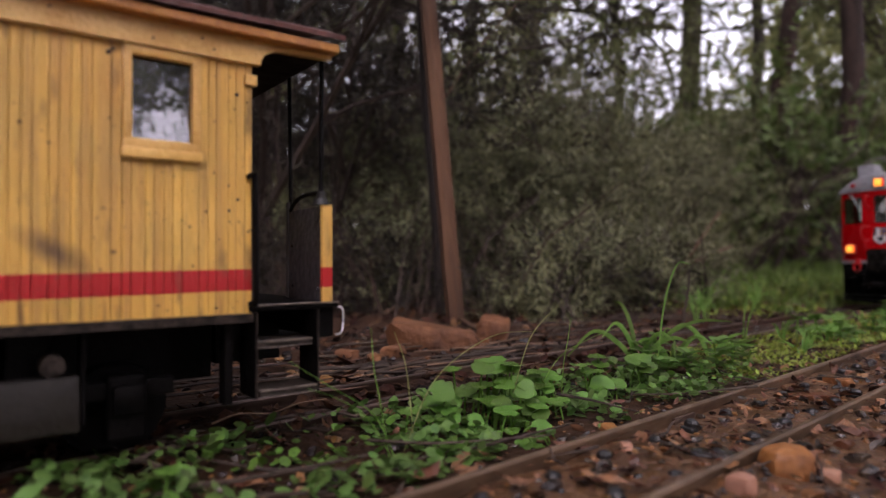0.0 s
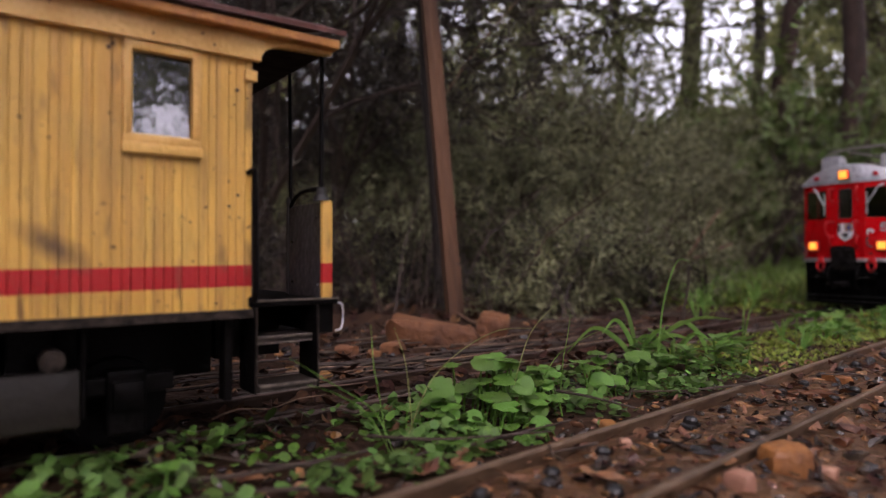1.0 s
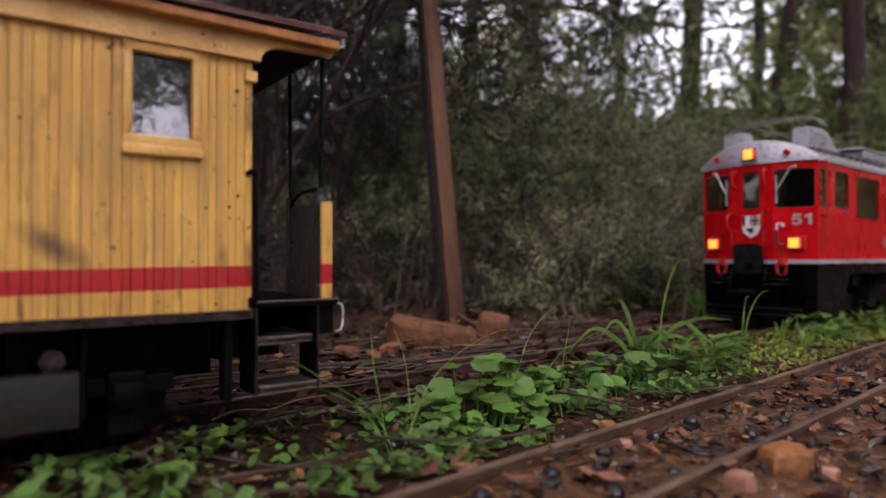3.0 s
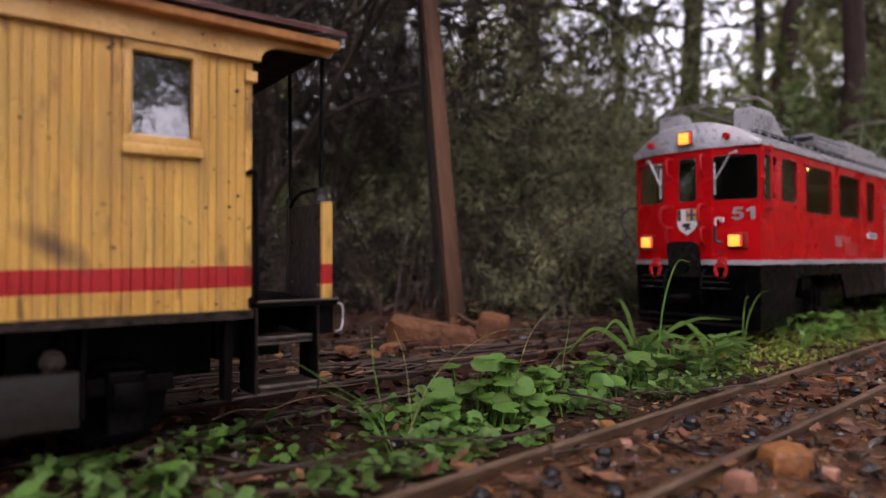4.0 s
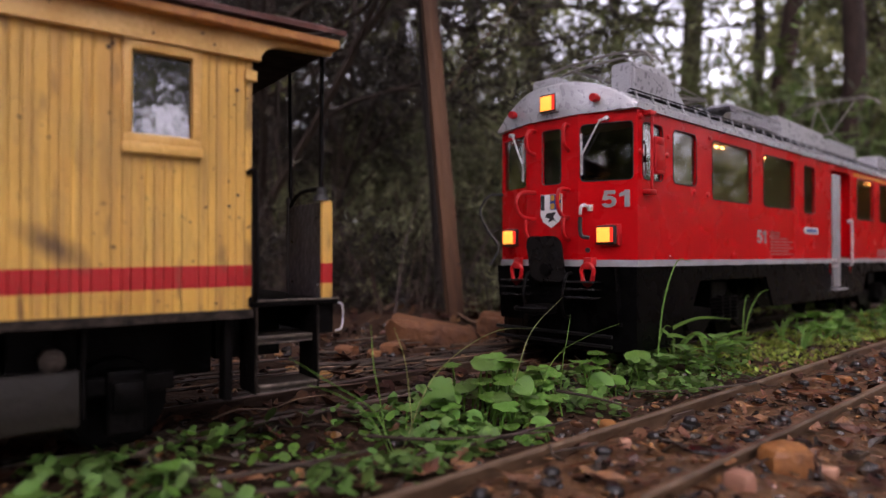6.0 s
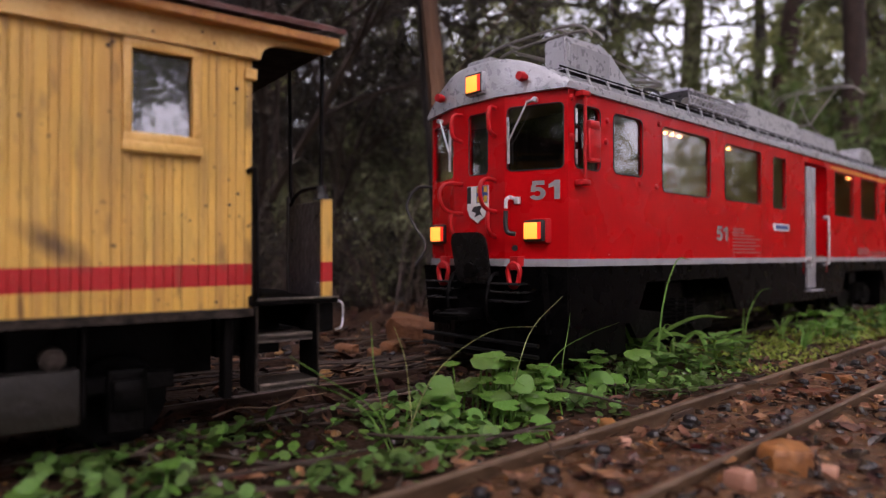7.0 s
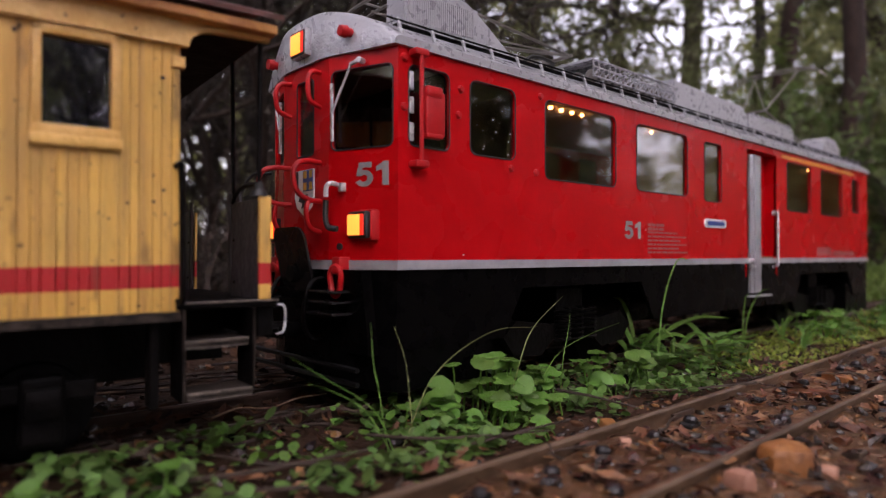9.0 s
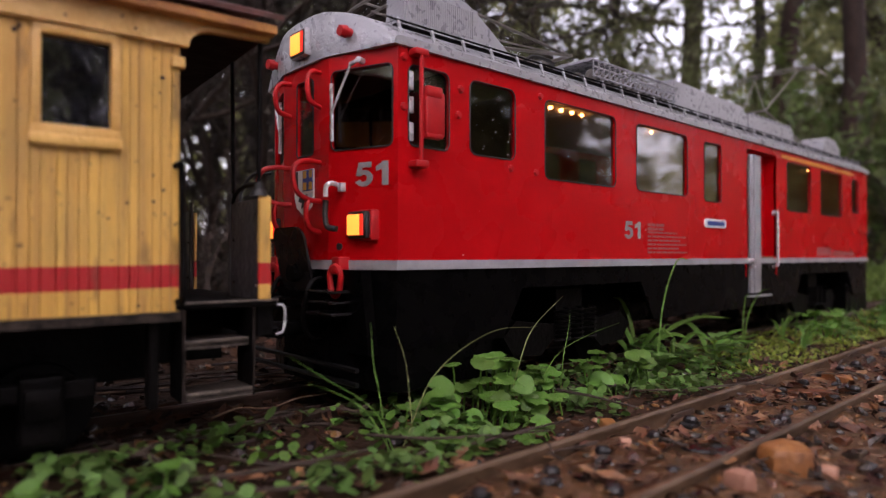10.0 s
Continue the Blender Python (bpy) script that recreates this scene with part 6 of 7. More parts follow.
stone("boulder", "large flat tan sandstone rock behind the track", ROCK, 0.338, 0.390, (0.040, 0.024, 0.0185), 1, 4, -44, 0.08, 9.0, 2.2)
stone("boulder", "small blocky orange sandstone rock behind the track", ROCK, 0.402, 0.386, (0.0150, 0.012, 0.0140), 1, 7, -60, 0.55, 12.0, 1.6)
for x, y, s, sd in ((0.290, 0.378, 0.0100, 31), (0.268, 0.372, 0.0075, 32), (0.255, 0.388, 0.0090, 33), (0.375, 0.372, 0.0065, 34), (0.300, 0.352, 0.0055, 35)):
    stone("stone", "broken orange sandstone lump behind the far track", ROCK, x, y, (s, s * 0.7, s * 0.6), 1, sd, sd * 47.0, 0.35, 0.0, 1.8)
for nm, lb, mt, x, y, s, sd in (("stone", "blocky orange sandstone beside the near rail", STONE_ORANGE, 0.2335, 0.0855, (0.0102, 0.0070, 0.0062), 12),
                                ("stone", "pale pink pebble between the rails", STONE_PINK, 0.2085, 0.1320, (0.0026, 0.0024, 0.0026), 13),
                                ("stone", "pinkish stone beside the near rail", STONE_PINK, 0.1985, 0.0860, (0.0042, 0.0035, 0.0040), 14),
                                ("stone", "small pinkish stone beside the track", STONE_PINK, 0.2420, 0.0760, (0.0038, 0.0030, 0.0026), 15),
                                ("stone", "pale pebble among the weeds", STONE_PINK, 0.1020, 0.1800, (0.0026, 0.0022, 0.0022), 16),
                                ("stone", "pale pebble among small weeds", STONE_PINK, 0.1640, 0.2130, (0.0022, 0.0018, 0.0030), 17),
                                ("stone", "white pebble beyond the near rail", STONE_PINK, 0.3700, 0.0930, (0.0026, 0.0022, 0.0024), 18),
                                ("stone", "flat orange stone chip beside the rail", STONE_ORANGE, 0.2330, 0.1550, (0.0095, 0.0040, 0.0020), 19),
                                ("stone", "orange sandstone chip between the rails", STONE_ORANGE, 0.4150, 0.1240, (0.0085, 0.0050, 0.0026), 20),
                                ("stone", "dark slate flake between the rails", GRAVEL_DARK, 0.2250, 0.1080, (0.0110, 0.0050, 0.0016), 21),
                                ("stone", "brown flat stone between the rails", GRAVEL_RED, 0.3650, 0.1220, (0.0130, 0.0050, 0.0022), 22)):
    stone(nm, lb, mt, x, y, s, 1, sd, -40.0 if sd == 12 else sd * 31.0, 0.42)


def litter(name, label, mat, seed, count, region, size):
    """Curled dead leaves and chips, joined."""
    rng = random.Random(seed)
    verts, faces = [], []
    for i in range(count):
        x, y = rng.uniform(region[0], region[1]), rng.uniform(region[2], region[3])
        s = size * rng.uniform(0.5, 1.5)
        m = Euler((rng.gauss(0, 0.3), rng.gauss(0, 0.3), rng.uniform(0, 6.28))).to_matrix()
        o = Vector((x, y, ground_z(x, y) + 0.0025))
        k = len(verts)
        w = s * rng.uniform(0.3, 0.5)
        c = rng.uniform(-0.3, 0.5) * s
        for p in ((-s, 0, c), (-0.4 * s, w, 0), (0.4 * s, w * 0.8, 0), (s, 0, c * 0.6), (0.4 * s, -w, 0.1 * s), (-0.4 * s, -w * 0.8, 0.1 * s), (0, 0, -0.1 * s)):
            verts.append(tuple(o + m @ Vector(p)))
        for a, b in ((0, 1), (1, 2), (2, 3), (3, 4), (4, 5), (5, 0)):
            faces.append((k + 6, k + a, k + b))
    ob = raw(name, verts, faces, mat)
    return tagged(ob, label, "leaf litter", kind="stuff")


litter("leaf_litter", "curled brown dead leaves on the soil", DRY_LEAF, 1, 200, (-0.05, 1.0, 0.145, 0.25), 0.005)
litter("leaf_litter", "thick red-brown dead leaves behind the track", DRY_DARK, 2, 1300, (-0.1, 1.3, 0.295, 0.75), 0.008)
litter("leaf_litter", "dark leaf scraps round the far track", DRY_DARK, 6, 700, (0.0, 0.60, 0.225, 0.305), 0.0050)
litter("leaf_litter", "dark broken chips beside the near rail", GRAVEL_DARK, 3, 220, (0.05, 0.8, 0.0, 0.14), 0.0045)

litter("leaf_litter", "fine brown bark chips on the track bed", DRY_DARK, 4, 900, (0.02, 0.9, 0.0, 0.142), 0.0028)
litter("leaf_litter", "orange dead leaf scraps along the near track", DRY_LEAF, 5, 230, (0.10, 0.9, 0.09, 0.175), 0.0042)


def twigs(seed, count, region, length, r, mat, label, along=None):
    rng = random.Random(seed)
    for i in range(count):
        x, y = rng.uniform(region[0], region[1]), rng.uniform(region[2], region[3])
        a = rng.gauss(along, 0.18) if along is not None else rng.uniform(0, 3.14)
        n = length * rng.uniform(0.5, 1.4)
        z = ground_z(x, y) + 0.003
        pts = []
        for k in range(5):
            t = k / 4 - 0.5
            px, py = x + math.cos(a) * n * t, y + math.sin(a) * n * t
            pts.append((px + rng.gauss(0, n * 0.012), py + rng.gauss(0, n * 0.012), max(ground_z(px, py) + r, z) + rng.uniform(0, 0.003)))
        bm = bmesh.new()
        tube(bm, curve_pts(pts, 3), r * rng.uniform(0.6, 1.3), 5, r * 0.4)
        ob = new("twig", mesh_of("twig", bm, mat, True))
        tagged(ob, label, "twig", "fallen twigs")


twigs(1, 22, (0.05, 0.35, 0.155, 0.24), 0.05, 0.0009, TWIG, "thin dark twig lying among the weeds")
twigs(5, 26, (0.10, 0.60, 0.02, 0.16), 0.025, 0.0006, TWIG, "tiny dark twig on the gravel")
twigs(2, 46, (0.12, 0.75, 0.295, 0.42), 0.13, 0.0011, TWIG, "dark fallen twig behind the far track", -0.05)
twigs(3, 34, (0.12, 0.60, 0.250, 0.40), 0.10, 0.0008, STRAW, "pale dry stalk lying along the far track", -0.02)
twigs(4, 10, (0.45, 1.0, 0.40, 0.70), 0.22, 0.0022, STRAW, "dry fallen branch below the bushes", 0.7)


def upright_twig():
    x, y = 0.570, 0.300
    bm = bmesh.new()
    z = ground_z(x, y) - 0.004
    tube(bm, curve_pts([(x, y, z), (x + 0.001, y - 0.001, z + 0.022), (x + 0.0045, y - 0.003, z + 0.045), (x + 0.0060, y - 0.004, z + 0.064)], 4), 0.0019, 6, 0.0010)
    tagged(new("upright_twig", mesh_of("upright_twig", bm, TWIG, True)), "short dark stick standing in the soil", "stick")


upright_twig()


def cable(y0, label):
    rng = random.Random(int(y0 * 1e4))
    pts = [(x, y0 + rng.gauss(0, 0.0018) + track_y(x) - TRACK_Y, max(-0.0055, ground_z(x, y0) + 0.001)) for x in np.arange(0.0, 1.5, 0.09)]
    bm = bmesh.new()
    tube(bm, curve_pts(pts, 4), 0.0012, 6)
    tagged(new("cable", mesh_of("cable", bm, TWIG, True)), label, "cable", "cables along the track")


cable(0.3020, "thin brown cable laid along the far track")
cable(0.2680, "thin brown rod lying between the far rails")
cable(0.3085, "second thin brown cable beside the far track")


def dry_branch(label, pts, r, mat=None):
    bm = bmesh.new()
    tube(bm, curve_pts(pts, 5), r, 6, r * 0.5)
    tagged(new("dry_branch", mesh_of("dry_branch", bm, mat or STRAW, True)), label, "branch", "dry branches under the bushes")


dry_branch("pale dry stalk leaning up against the bush", [(0.560, 0.654, 0.250), (0.588, 0.628, 0.306), (0.611, 0.607, 0.351), (0.655, 0.568, 0.42)], 0.0018)
dry_branch("long dry branch fallen from the bushes", [(0.780, 0.540, 0.005), (0.816, 0.504, 0.020), (0.864, 0.461, 0.054), (0.894, 0.434, 0.070), (0.922, 0.409, 0.085)], 0.0034)
dry_branch("forked dry branch rising from the undergrowth", [(0.840, 0.480, 0.010), (0.861, 0.463, 0.046), (0.877, 0.449, 0.072), (0.891, 0.436, 0.101), (0.910, 0.420, 0.135)], 0.0034)
dry_branch("thin dark branch reaching across over the bushes", [(0.520, 0.810, 0.40), (0.582, 0.754, 0.427), (0.644, 0.698, 0.412), (0.706, 0.643, 0.425), (0.775, 0.581, 0.440)], 0.0022, TWIG)
dry_branch("dark drooping branch before the trees", [(1.250, 1.030, 0.74), (1.336, 0.951, 0.709), (1.419, 0.876, 0.662), (1.503, 0.801, 0.643), (1.597, 0.717, 0.590)], 0.0035, TWIG)

dry_branch("long thin brown twig lying among the seedlings", [(0.0736, 0.1972, -0.0020), (0.0858, 0.1865, 0.0000), (0.1037, 0.1806, 0.0010), (0.1277, 0.1810, 0.0000)], 0.0009, TWIG)
dry_branch("dark bent twig beside the round-leaved weeds", [(0.1403, 0.1988, -0.0010), (0.1500, 0.1745, 0.0010), (0.1702, 0.1661, 0.0000), (0.1905, 0.1522, 0.0010)], 0.0007, TWIG)
dry_branch("dark twig lying along the near rail", [(0.1595, 0.1669, -0.0020), (0.1815, 0.1638, -0.0010), (0.2159, 0.1623, -0.0010)], 0.0008, TWIG)
dry_branch("crooked dark twig beside the leafy weeds", [(0.2387, 0.1874, 0.0040), (0.2393, 0.1706, 0.0040), (0.2448, 0.1597, 0.0020), (0.2504, 0.1521, 0.0000)], 0.0008, TWIG)


# leaves: a round, notched, slightly cupped blade on a stalk
def round_leaf(seed):
    rng = random.Random(seed)
    bm = bmesh.new()
    n = 16
    mid = bm.verts.new((0, 0, -0.10))
    inner, outer = [], []
    for i in range(n):
        a = math.pi / 2 + 2 * math.pi * i / n
        r = 1.0 * (1 + 0.05 * math.sin(3 * a + seed) + rng.gauss(0, 0.015))
        if i == 0:
            r = 0.45
        inner.append(bm.verts.new((0.55 * r * math.cos(a), 0.55 * r * math.sin(a), -0.04 + 0.03 * math.sin(2 * a))))
        outer.append(bm.verts.new((r * math.cos(a), r * math.sin(a), 0.07 * math.sin(2 * a + seed) - 0.06 * r + (0.04 if i % 2 else -0.03))))
    for i in range(n):
        j = (i + 1) % n
        bm.faces.new((mid, inner[i], inner[j]))
        bm.faces.new((inner[i], outer[i], outer[j], inner[j]))
    return mesh_of("leaf", bm, LEAF, True)


ROUND = [round_leaf(i) for i in range(4)]


def leaf_plant(seed, label, spots, r_lo, r_hi, h_lo, h_hi, mat=None):
    """A plant of stalked round leaves; spots are (x, y, spread, number, height factor)."""
    rng = random.Random(seed)
    pl = thing("weed_plant", label, "plant", "weeds between the tracks")
    for x0, y0, spr, num, hf in spots:
        for i in range(num):
            x, y = x0 + rng.gauss(0, spr), y0 + rng.gauss(0, spr * 0.6)
            y = min(max(y, 0.153), 0.232)
            h = rng.uniform(h_lo, h_hi) * hf * math.exp(-((x - x0) ** 2 + (y - y0) ** 2) / (6 * spr * spr))
            s = rng.uniform(r_lo, r_hi)
            z = ground_z(x, y)
            turn = Matrix.Rotation(rng.gauss(0.22, 0.24), 3, Vector((0.744, -0.668, rng.gauss(0, 0.2)))) @ Matrix.Rotation(rng.uniform(0, 6.28), 3, "Z")
            lf = piece("leaf", ROUND[rng.randrange(4)], pl, (x, y, z + h), turn.to_euler())
            lf.scale = (s, s * rng.uniform(0.8, 1.0), s)
            bm = bmesh.new()
            bx, by = x + rng.gauss(0, 0.004), y + rng.gauss(0, 0.004)
            tube(bm, curve_pts([(bx, by, ground_z(bx, by) - 0.002), ((bx + x) / 2, (by + y) / 2, z + h * 0.55), (x, y, z + h - s * 0.1)], 3), 0.00045, 4)
            part("stalk", bm, LEAF, pl)
    return pl


leaf_plant(1, "bright green weed with round notched leaves between the tracks", [(0.207, 0.200, 0.0125, 34, 1.0), (0.178, 0.205, 0.007, 9, 0.75), (0.238, 0.196, 0.008, 11, 0.75)], 0.0044, 0.0070, 0.010, 0.031)
leaf_plant(2, "low round-leaved green weed beside twigs", [(0.274, 0.203, 0.008, 8, 0.9), (0.302, 0.203, 0.008, 6, 0.9), (0.324, 0.198, 0.010, 8, 0.9)], 0.0050, 0.0080, 0.010, 0.026)
leaf_plant(3, "small round-leaved weed close to the near track", [(0.200, 0.174, 0.010, 6, 0.5), (0.172, 0.182, 0.012, 12, 0.4)], 0.0028, 0.0048, 0.006, 0.018)
leaf_plant(4, "low green weed in dark soil beside the coach", [(0.030, 0.170, 0.006, 7, 1.0), (0.060, 0.172, 0.006, 5, 0.5), (0.0655, 0.200, 0.0015, 2, 1.6), (0.034, 0.196, 0.006, 5, 0.9)], 0.0042, 0.0064, 0.006, 0.014)
leaf_plant(5, "low weed on the bank further along the track", [(0.640, 0.205, 0.018, 12, 1.0), (0.720, 0.200, 0.02, 12, 0.9), (0.86, 0.19, 0.03, 12, 0.8)], 0.0045, 0.0080, 0.008, 0.024)


def oval_leaf(seed):
    bm = bmesh.new()
    rows = []
    for i, (t, w) in enumerate(((0, 0.05), (0.25, 0.26), (0.5, 0.33), (0.75, 0.24), (1.0, 0.02))):
        z = 0.25 * t - 0.38 * t * t
        rows.append([bm.verts.new((t, -w, z + 0.08)), bm.verts.new((t, 0, z)), bm.verts.new((t, w, z + 0.08))])
    for a, b in zip(rows, rows[1:]):
        bm.faces.new((a[0], b[0], b[1], a[1]))
        bm.faces.new((a[1], b[1], b[2], a[2]))
    return mesh_of("leaf", bm, WEED, True)


OVAL = oval_leaf(1)


def rosette(seed, label, x, y, tiers, size, height):
    """A plant with whorls of oval leaves up a stem."""
    rng = random.Random(seed)
    pl = thing("weed_plant", label, "plant", "weeds between the tracks")
    z = ground_z(x, y)
    bm = bmesh.new()
    tube(bm, [(x, y, z - 0.002), (x + rng.gauss(0, 0.002), y + rng.gauss(0, 0.002), z + height)], 0.0007, 5)
    part("stem", bm, GRASS, pl)
    for k in range(tiers):
        for j in range(5):
            lf = piece("leaf", OVAL, pl, (x, y, z + height * (k + 1) / tiers - 0.001), (rng.gauss(0, 0.15), rng.gauss(-0.15 - 0.4 * k / tiers, 0.15), j * 1.257 + k * 0.6 + rng.gauss(0, 0.15)))
            s = size * rng.uniform(0.75, 1.15) * (1.0 - 0.35 * k / tiers)
            lf.scale = (s, s, s)
    return pl


rr = random.Random(8)
for i in range(22):
    x = rr.choice((rr.uniform(0.31, 0.42), rr.uniform(0.36, 0.48), rr.uniform(0.55, 0.95)))
    rosette(100 + i, "leafy green weed with whorled oval leaves", x, rr.uniform(0.175, 0.225), rr.randint(2, 4), rr.uniform(0.008, 0.014), rr.uniform(0.006, 0.022))


def carpet(name, label, mat, seed, count, region, size, height, slim=0.42):
    """Tiny ground-hugging leaves, joined."""
    rng = random.Random(seed)
    verts, faces = [], []
    while len(faces) < count * 2:
        x, y = rng.uniform(region[0], region[1]), rng.uniform(region[2], region[3])
        if noise.noise((x * 26, y * 26, seed)) < (0.25 if 0.235 < x < 0.30 and y < 0.20 else -0.10):
            continue
        s = size * rng.uniform(0.5, 1.4)
        a, tilt = rng.uniform(0, 6.28), rng.uniform(-0.1, 0.9)
        d = Vector((math.cos(a) * math.cos(tilt), math.sin(a) * math.cos(tilt), math.sin(tilt)))
        sd = Vector((-math.sin(a), math.cos(a), rng.gauss(0, 0.3)))
        p = Vector((x, y, ground_z(x, y) + rng.uniform(0.0, height)))
        k = len(verts)
        verts += [tuple(q) for q in (p, p + d * s * 0.35 + sd * s * slim, p + d * s * 0.85 + sd * s * slim * 0.8, p + d * s, p + d * s * 0.85 - sd * s * slim * 0.8, p + d * s * 0.35 - sd * s * slim)]
        faces += [(k, k + 1, k + 2, k + 3), (k, k + 3, k + 4, k + 5)]
    ob = raw(name, verts, faces, mat)
    return tagged(ob, label, "ground cover", kind="stuff")


carpet("ground_cover", "carpet of tiny green seedlings between the tracks", WEED, 1, 1500, (0.0, 0.36, 0.158, 0.236), 0.0046, 0.007)
carpet("ground_cover", "bright tiny weed leaves along the bank", LEAF, 2, 500, (0.05, 0.42, 0.160, 0.232), 0.0038, 0.008)
carpet("moss", "yellow-green moss along the bank between the tracks", MOSS, 3, 9000, (0.40, 1.5, 0.155, 0.236), 0.0032, 0.005, 0.25)
carpet("moss", "patchy moss beyond the far track", MOSS, 4, 3500, (0.75, 1.8, 0.30, 0.62), 0.007, 0.008, 0.2)


def blade(parent, base, bend, width, name="blade", mat=None):
    """One grass blade: a tapering folded strip along a curve."""
    pts = curve_pts([base, *bend], 6)
    bm = bmesh.new()
    rows = []
    n = len(pts)
    for i, p in enumerate(pts):
        d = (pts[min(i + 1, n - 1)] - pts[max(i - 1, 0)]).normalized()
        side = d.cross(Vector((0.5, 0.7, 0.25))).normalized()
        t = i / (n - 1)
        w = width * (0.55 + 0.9 * t - 1.42 * t * t) + 0.00008
        up = side.cross(d) * w * 0.35
        rows.append([bm.verts.new(p - side * w + up), bm.verts.new(p), bm.verts.new(p + side * w + up)])
    for a, b in zip(rows, rows[1:]):
        bm.faces.new((a[0], b[0], b[1], a[1]))
        bm.faces.new((a[1], b[1], b[2], a[2]))
    return part(name, bm, mat or GRASS, parent)


def grass_tuft(label, x, y, blades):
    """blades: (turn in degrees, reach, height, droop, width)."""
    t = thing("grass_tuft", label, "grass", "grass tufts between the tracks")
    z = ground_z(x, y) - 0.001
    for i, (a, reach, h, droop, w) in enumerate(blades):
        c, s = math.cos(radians(a)), math.sin(radians(a))
        base = (x + 0.001 * c, y + 0.001 * s, z)
        blade(t, base, [(x + c * reach * 0.25, y + s * reach * 0.25, z + h * 0.62), (x + c * reach * 0.62, y + s * reach * 0.62, z + h), (x + c * reach, y + s * reach, z + h - droop)], w)
    return t


# turn -42 runs to the right across the view, 138 to the left
grass_tuft("broad-bladed low green grass plant beside the far track", 0.452, 0.216, [(-42, 0.034, 0.013, -0.004, 0.0030), (-70, 0.030, 0.012, -0.002, 0.0026), (138, 0.030, 0.026, 0.004, 0.0024), (-100, 0.028, 0.010, 0.001, 0.0028), (-15, 0.036, 0.012, -0.001, 0.0030), (-150, 0.028, 0.012, 0.002, 0.0026), (-55, 0.022, 0.018, -0.003, 0.0024)])
grass_tuft("broad-bladed arching grass plant", 0.398, 0.216, [(138, 0.030, 0.020, 0.010, 0.0024), (-42, 0.026, 0.022, 0.006, 0.0022), (-150, 0.030, 0.020, 0.008, 0.0022), (-90, 0.020, 0.022, 0.0, 0.0018), (170, 0.030, 0.014, 0.006, 0.0024)])
grass_tuft("broad-bladed arching green grass beside the far rail", 0.372, 0.226, [(138, 0.046, 0.024, 0.016, 0.0022), (-42, 0.060, 0.030, 0.000, 0.0020), (110, 0.016, 0.040, -0.003, 0.0018), (-60, 0.032, 0.020, 0.002, 0.0026), (165, 0.030, 0.030, 0.008, 0.0020), (-95, 0.026, 0.024, 0.004, 0.0024)])
grass_tuft("tall single arching grass blade", 0.360, 0.2075, [(-42, 0.022, 0.069, -0.001, 0.0007), (-50, 0.010, 0.030, 0.0, 0.0006)])
grass_tuft("thin upright grass blades beside the bank", 0.500, 0.215, [(-42, 0.006, 0.042, 0.0, 0.0007), (-42, 0.022, 0.044, -0.004, 0.0008)])


def stalks(label, y, curves):
    """A few long thin blades, each a gentle curve from the ground up: (x, z) along the track."""
    t = thing("grass_tuft", label, "grass", "grass tufts between the tracks")
    for w, mat, pts in curves:
        x0 = pts[0][0]
        blade(t, (x0, y, ground_z(x0, y) - 0.001), [(x, y + 0.0006 * math.sin(9 * k + 50 * x), z) for k, (x, z) in enumerate(pts[1:])], w, "blade", mat)


stalks("long thin grass blades leaning over the far track", 0.194, [
    (0.0003, GRASS, [(0.1500, 0), (0.1400, 0.0090), (0.1198, 0.0229), (0.1050, 0.0325)]),
    (0.00024, GRASS, [(0.1490, 0), (0.1370, 0.0085), (0.1230, 0.0180), (0.1120, 0.0225)]),
    (0.00024, GRASS, [(0.1470, 0), (0.1425, 0.0150), (0.1396, 0.0260), (0.1383, 0.0412)])])
stalks("pale arching grass stalks over the round-leaved weeds", 0.196, [
    (0.00024, PALE_GRASS, [(0.1545, 0), (0.1720, 0.0180), (0.2040, 0.0325), (0.2347, 0.0327)]),
    (0.00022, PALE_GRASS, [(0.1605, 0), (0.1585, 0.0130), (0.1555, 0.0264), (0.1508, 0.0389)])])
stalks("thin crossing grass stalks beside the weeds", 0.196, [
    (0.00022, PALE_GRASS, [(0.2130, 0), (0.2230, 0.0190), (0.2340, 0.0330), (0.2541, 0.0461)]),
    (0.00024, GRASS, [(0.2520, 0), (0.2550, 0.0150), (0.2584, 0.0265), (0.2604, 0.0374)]),
    (0.00024, GRASS, [(0.2260, 0), (0.2480, 0.0165), (0.2737, 0.0252), (0.3045, 0.0296)])])

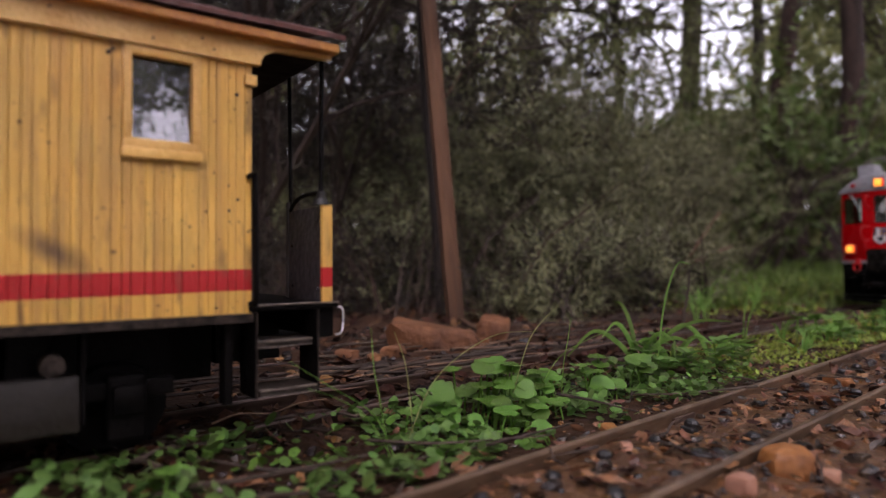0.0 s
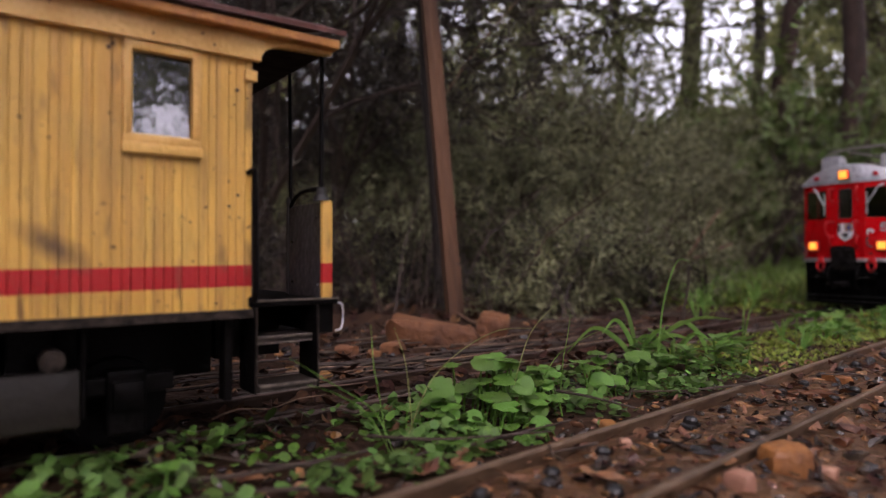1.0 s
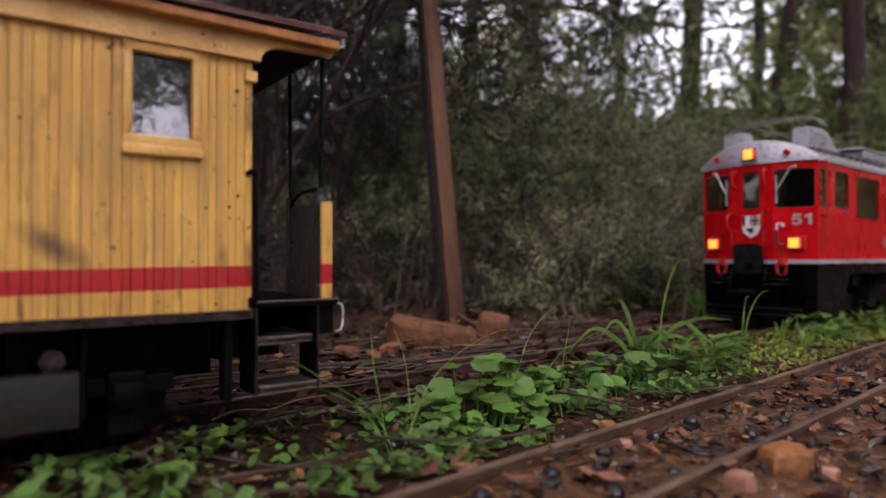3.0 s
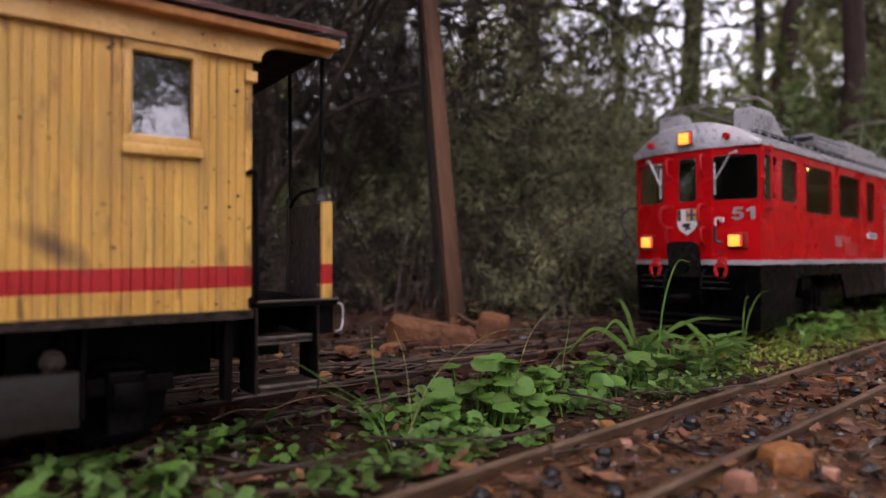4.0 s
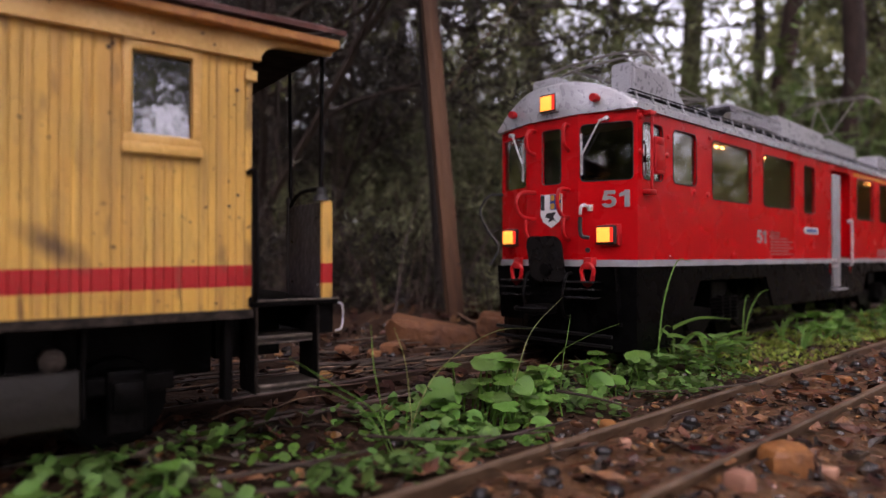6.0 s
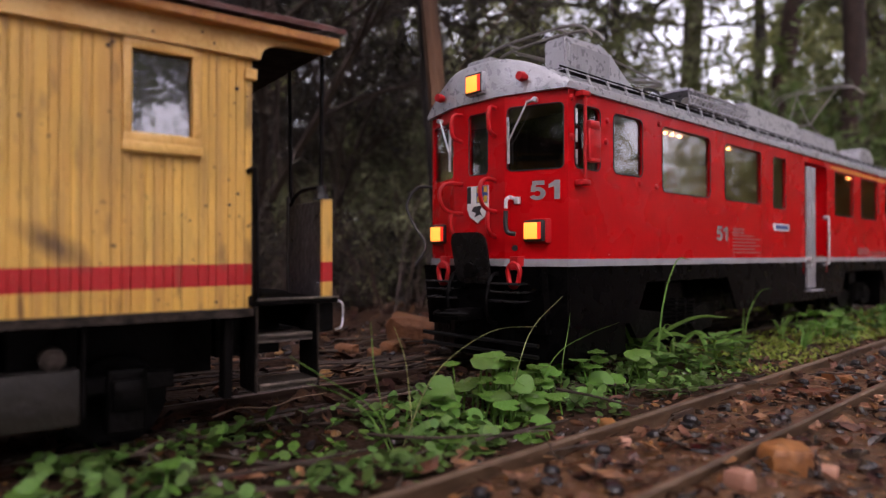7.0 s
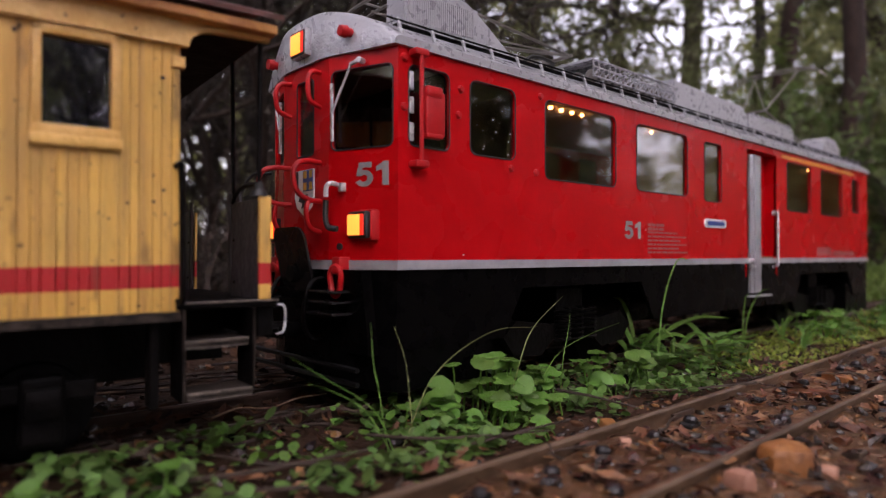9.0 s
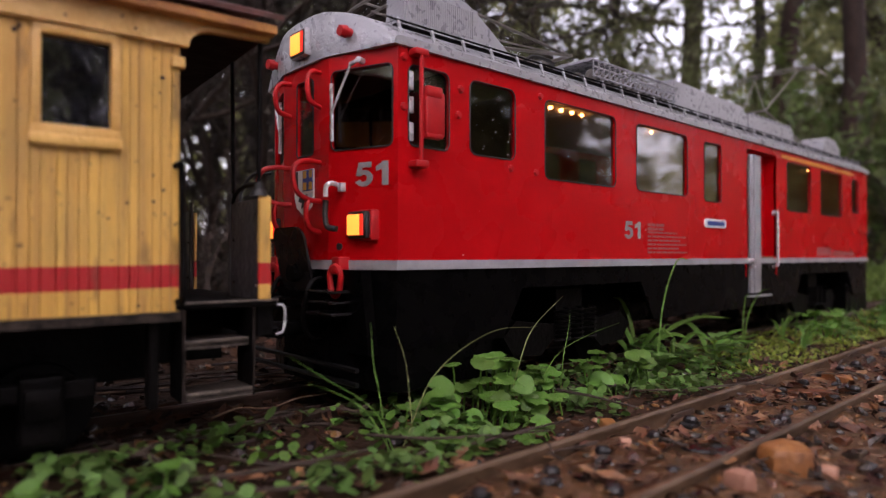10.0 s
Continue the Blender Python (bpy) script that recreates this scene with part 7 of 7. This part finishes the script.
for i in range(14):
    x = rr.uniform(0.55, 1.1)
    grass_tuft("short grass tuft on the mossy bank", x, rr.uniform(0.175, 0.225), [(rr.uniform(0, 360), rr.uniform(0.008, 0.02), rr.uniform(0.008, 0.022), rr.uniform(-0.004, 0.004), 0.0010) for k in range(7)])
for i in range(6):
    x = rr.uniform(0.62, 1.0)
    grass_tuft("green grass tuft below the bushes", x, rr.uniform(0.33, 0.48), [(rr.uniform(0, 360), rr.uniform(0.01, 0.03), rr.uniform(0.02, 0.05), rr.uniform(-0.004, 0.008), 0.0009) for k in range(7)])
# ---- what moves ----
def motions():
    """The railcar rolls up and stops; at the end it touches the coach and pushes it on a little."""
    run = [(0.0, 0.9840, 0.2378, -11.5), (0.5, 0.9345, 0.2434, -10.0), (1.0, 0.8900, 0.2515, -8.4), (1.5, 0.8385, 0.2575, -6.8), (2.0, 0.7780, 0.2605, -5.3), (2.5, 0.7080, 0.2606, -4.0),
           (3.0, 0.6440, 0.2615, -2.6), (3.5, 0.5810, 0.2625, -1.0), (4.0, 0.5215, 0.2630, 0.0), (4.5, 0.4690, 0.2628, 0.2), (5.0, 0.4225, 0.2626, 0.2), (5.5, 0.3790, 0.2620, 0.2), (6.0, 0.3420, 0.2624, 0.2),
           (6.5, 0.3080, 0.2628, 0.2), (7.0, 0.2761, 0.2633, 0.15), (7.5, 0.2459, 0.2642, 0.1), (8.0, 0.2190, 0.2658, 0.05), (8.5, 0.1885, 0.2668, 0), (8.8, 0.1700, 0.2675, 0), (8.95, 0.1660, 0.2675, 0), (9.5, 0.1655, 0.2675, 0), (10.0, 0.1657, 0.2675, 0)]
    walk(railcar, [(t, pose(x, y, 0, 0, 0, a)) for t, x, y, a in run])
    push = [(0.0, 0.0), (8.25, 0.0), (8.35, -0.0012), (8.5, -0.0065), (8.8, -0.0204), (8.95, -0.0235), (9.5, -0.0239), (10.0, -0.0237)]
    walk(coach, [(t, COACH_AT @ pose(dx, 0, 0)) for t, dx in push])

    def at(rows, t):
        return float(np.interp(t, [r[0] for r in rows], [r[1] for r in rows]))
    steps = [round(0.1 * i, 1) for i in range(101)]
    for w, wx in railcar_wheels:
        walk(w, [(t, pose(wx, 0, 0.0155, 0, math.degrees(at(run, t) / 0.0155), 0)) for t in steps])
    for w, wx in coach_wheels:
        walk(w, [(t, pose(wx, 0, 0.0155, 0, math.degrees(at(push, t) / 0.0155), 0)) for t in steps])


COACH_AT = pose(0.0984, 0.2075, 0, 0, 0, -5.0) @ pose(0, 0.060, 0)
motions()
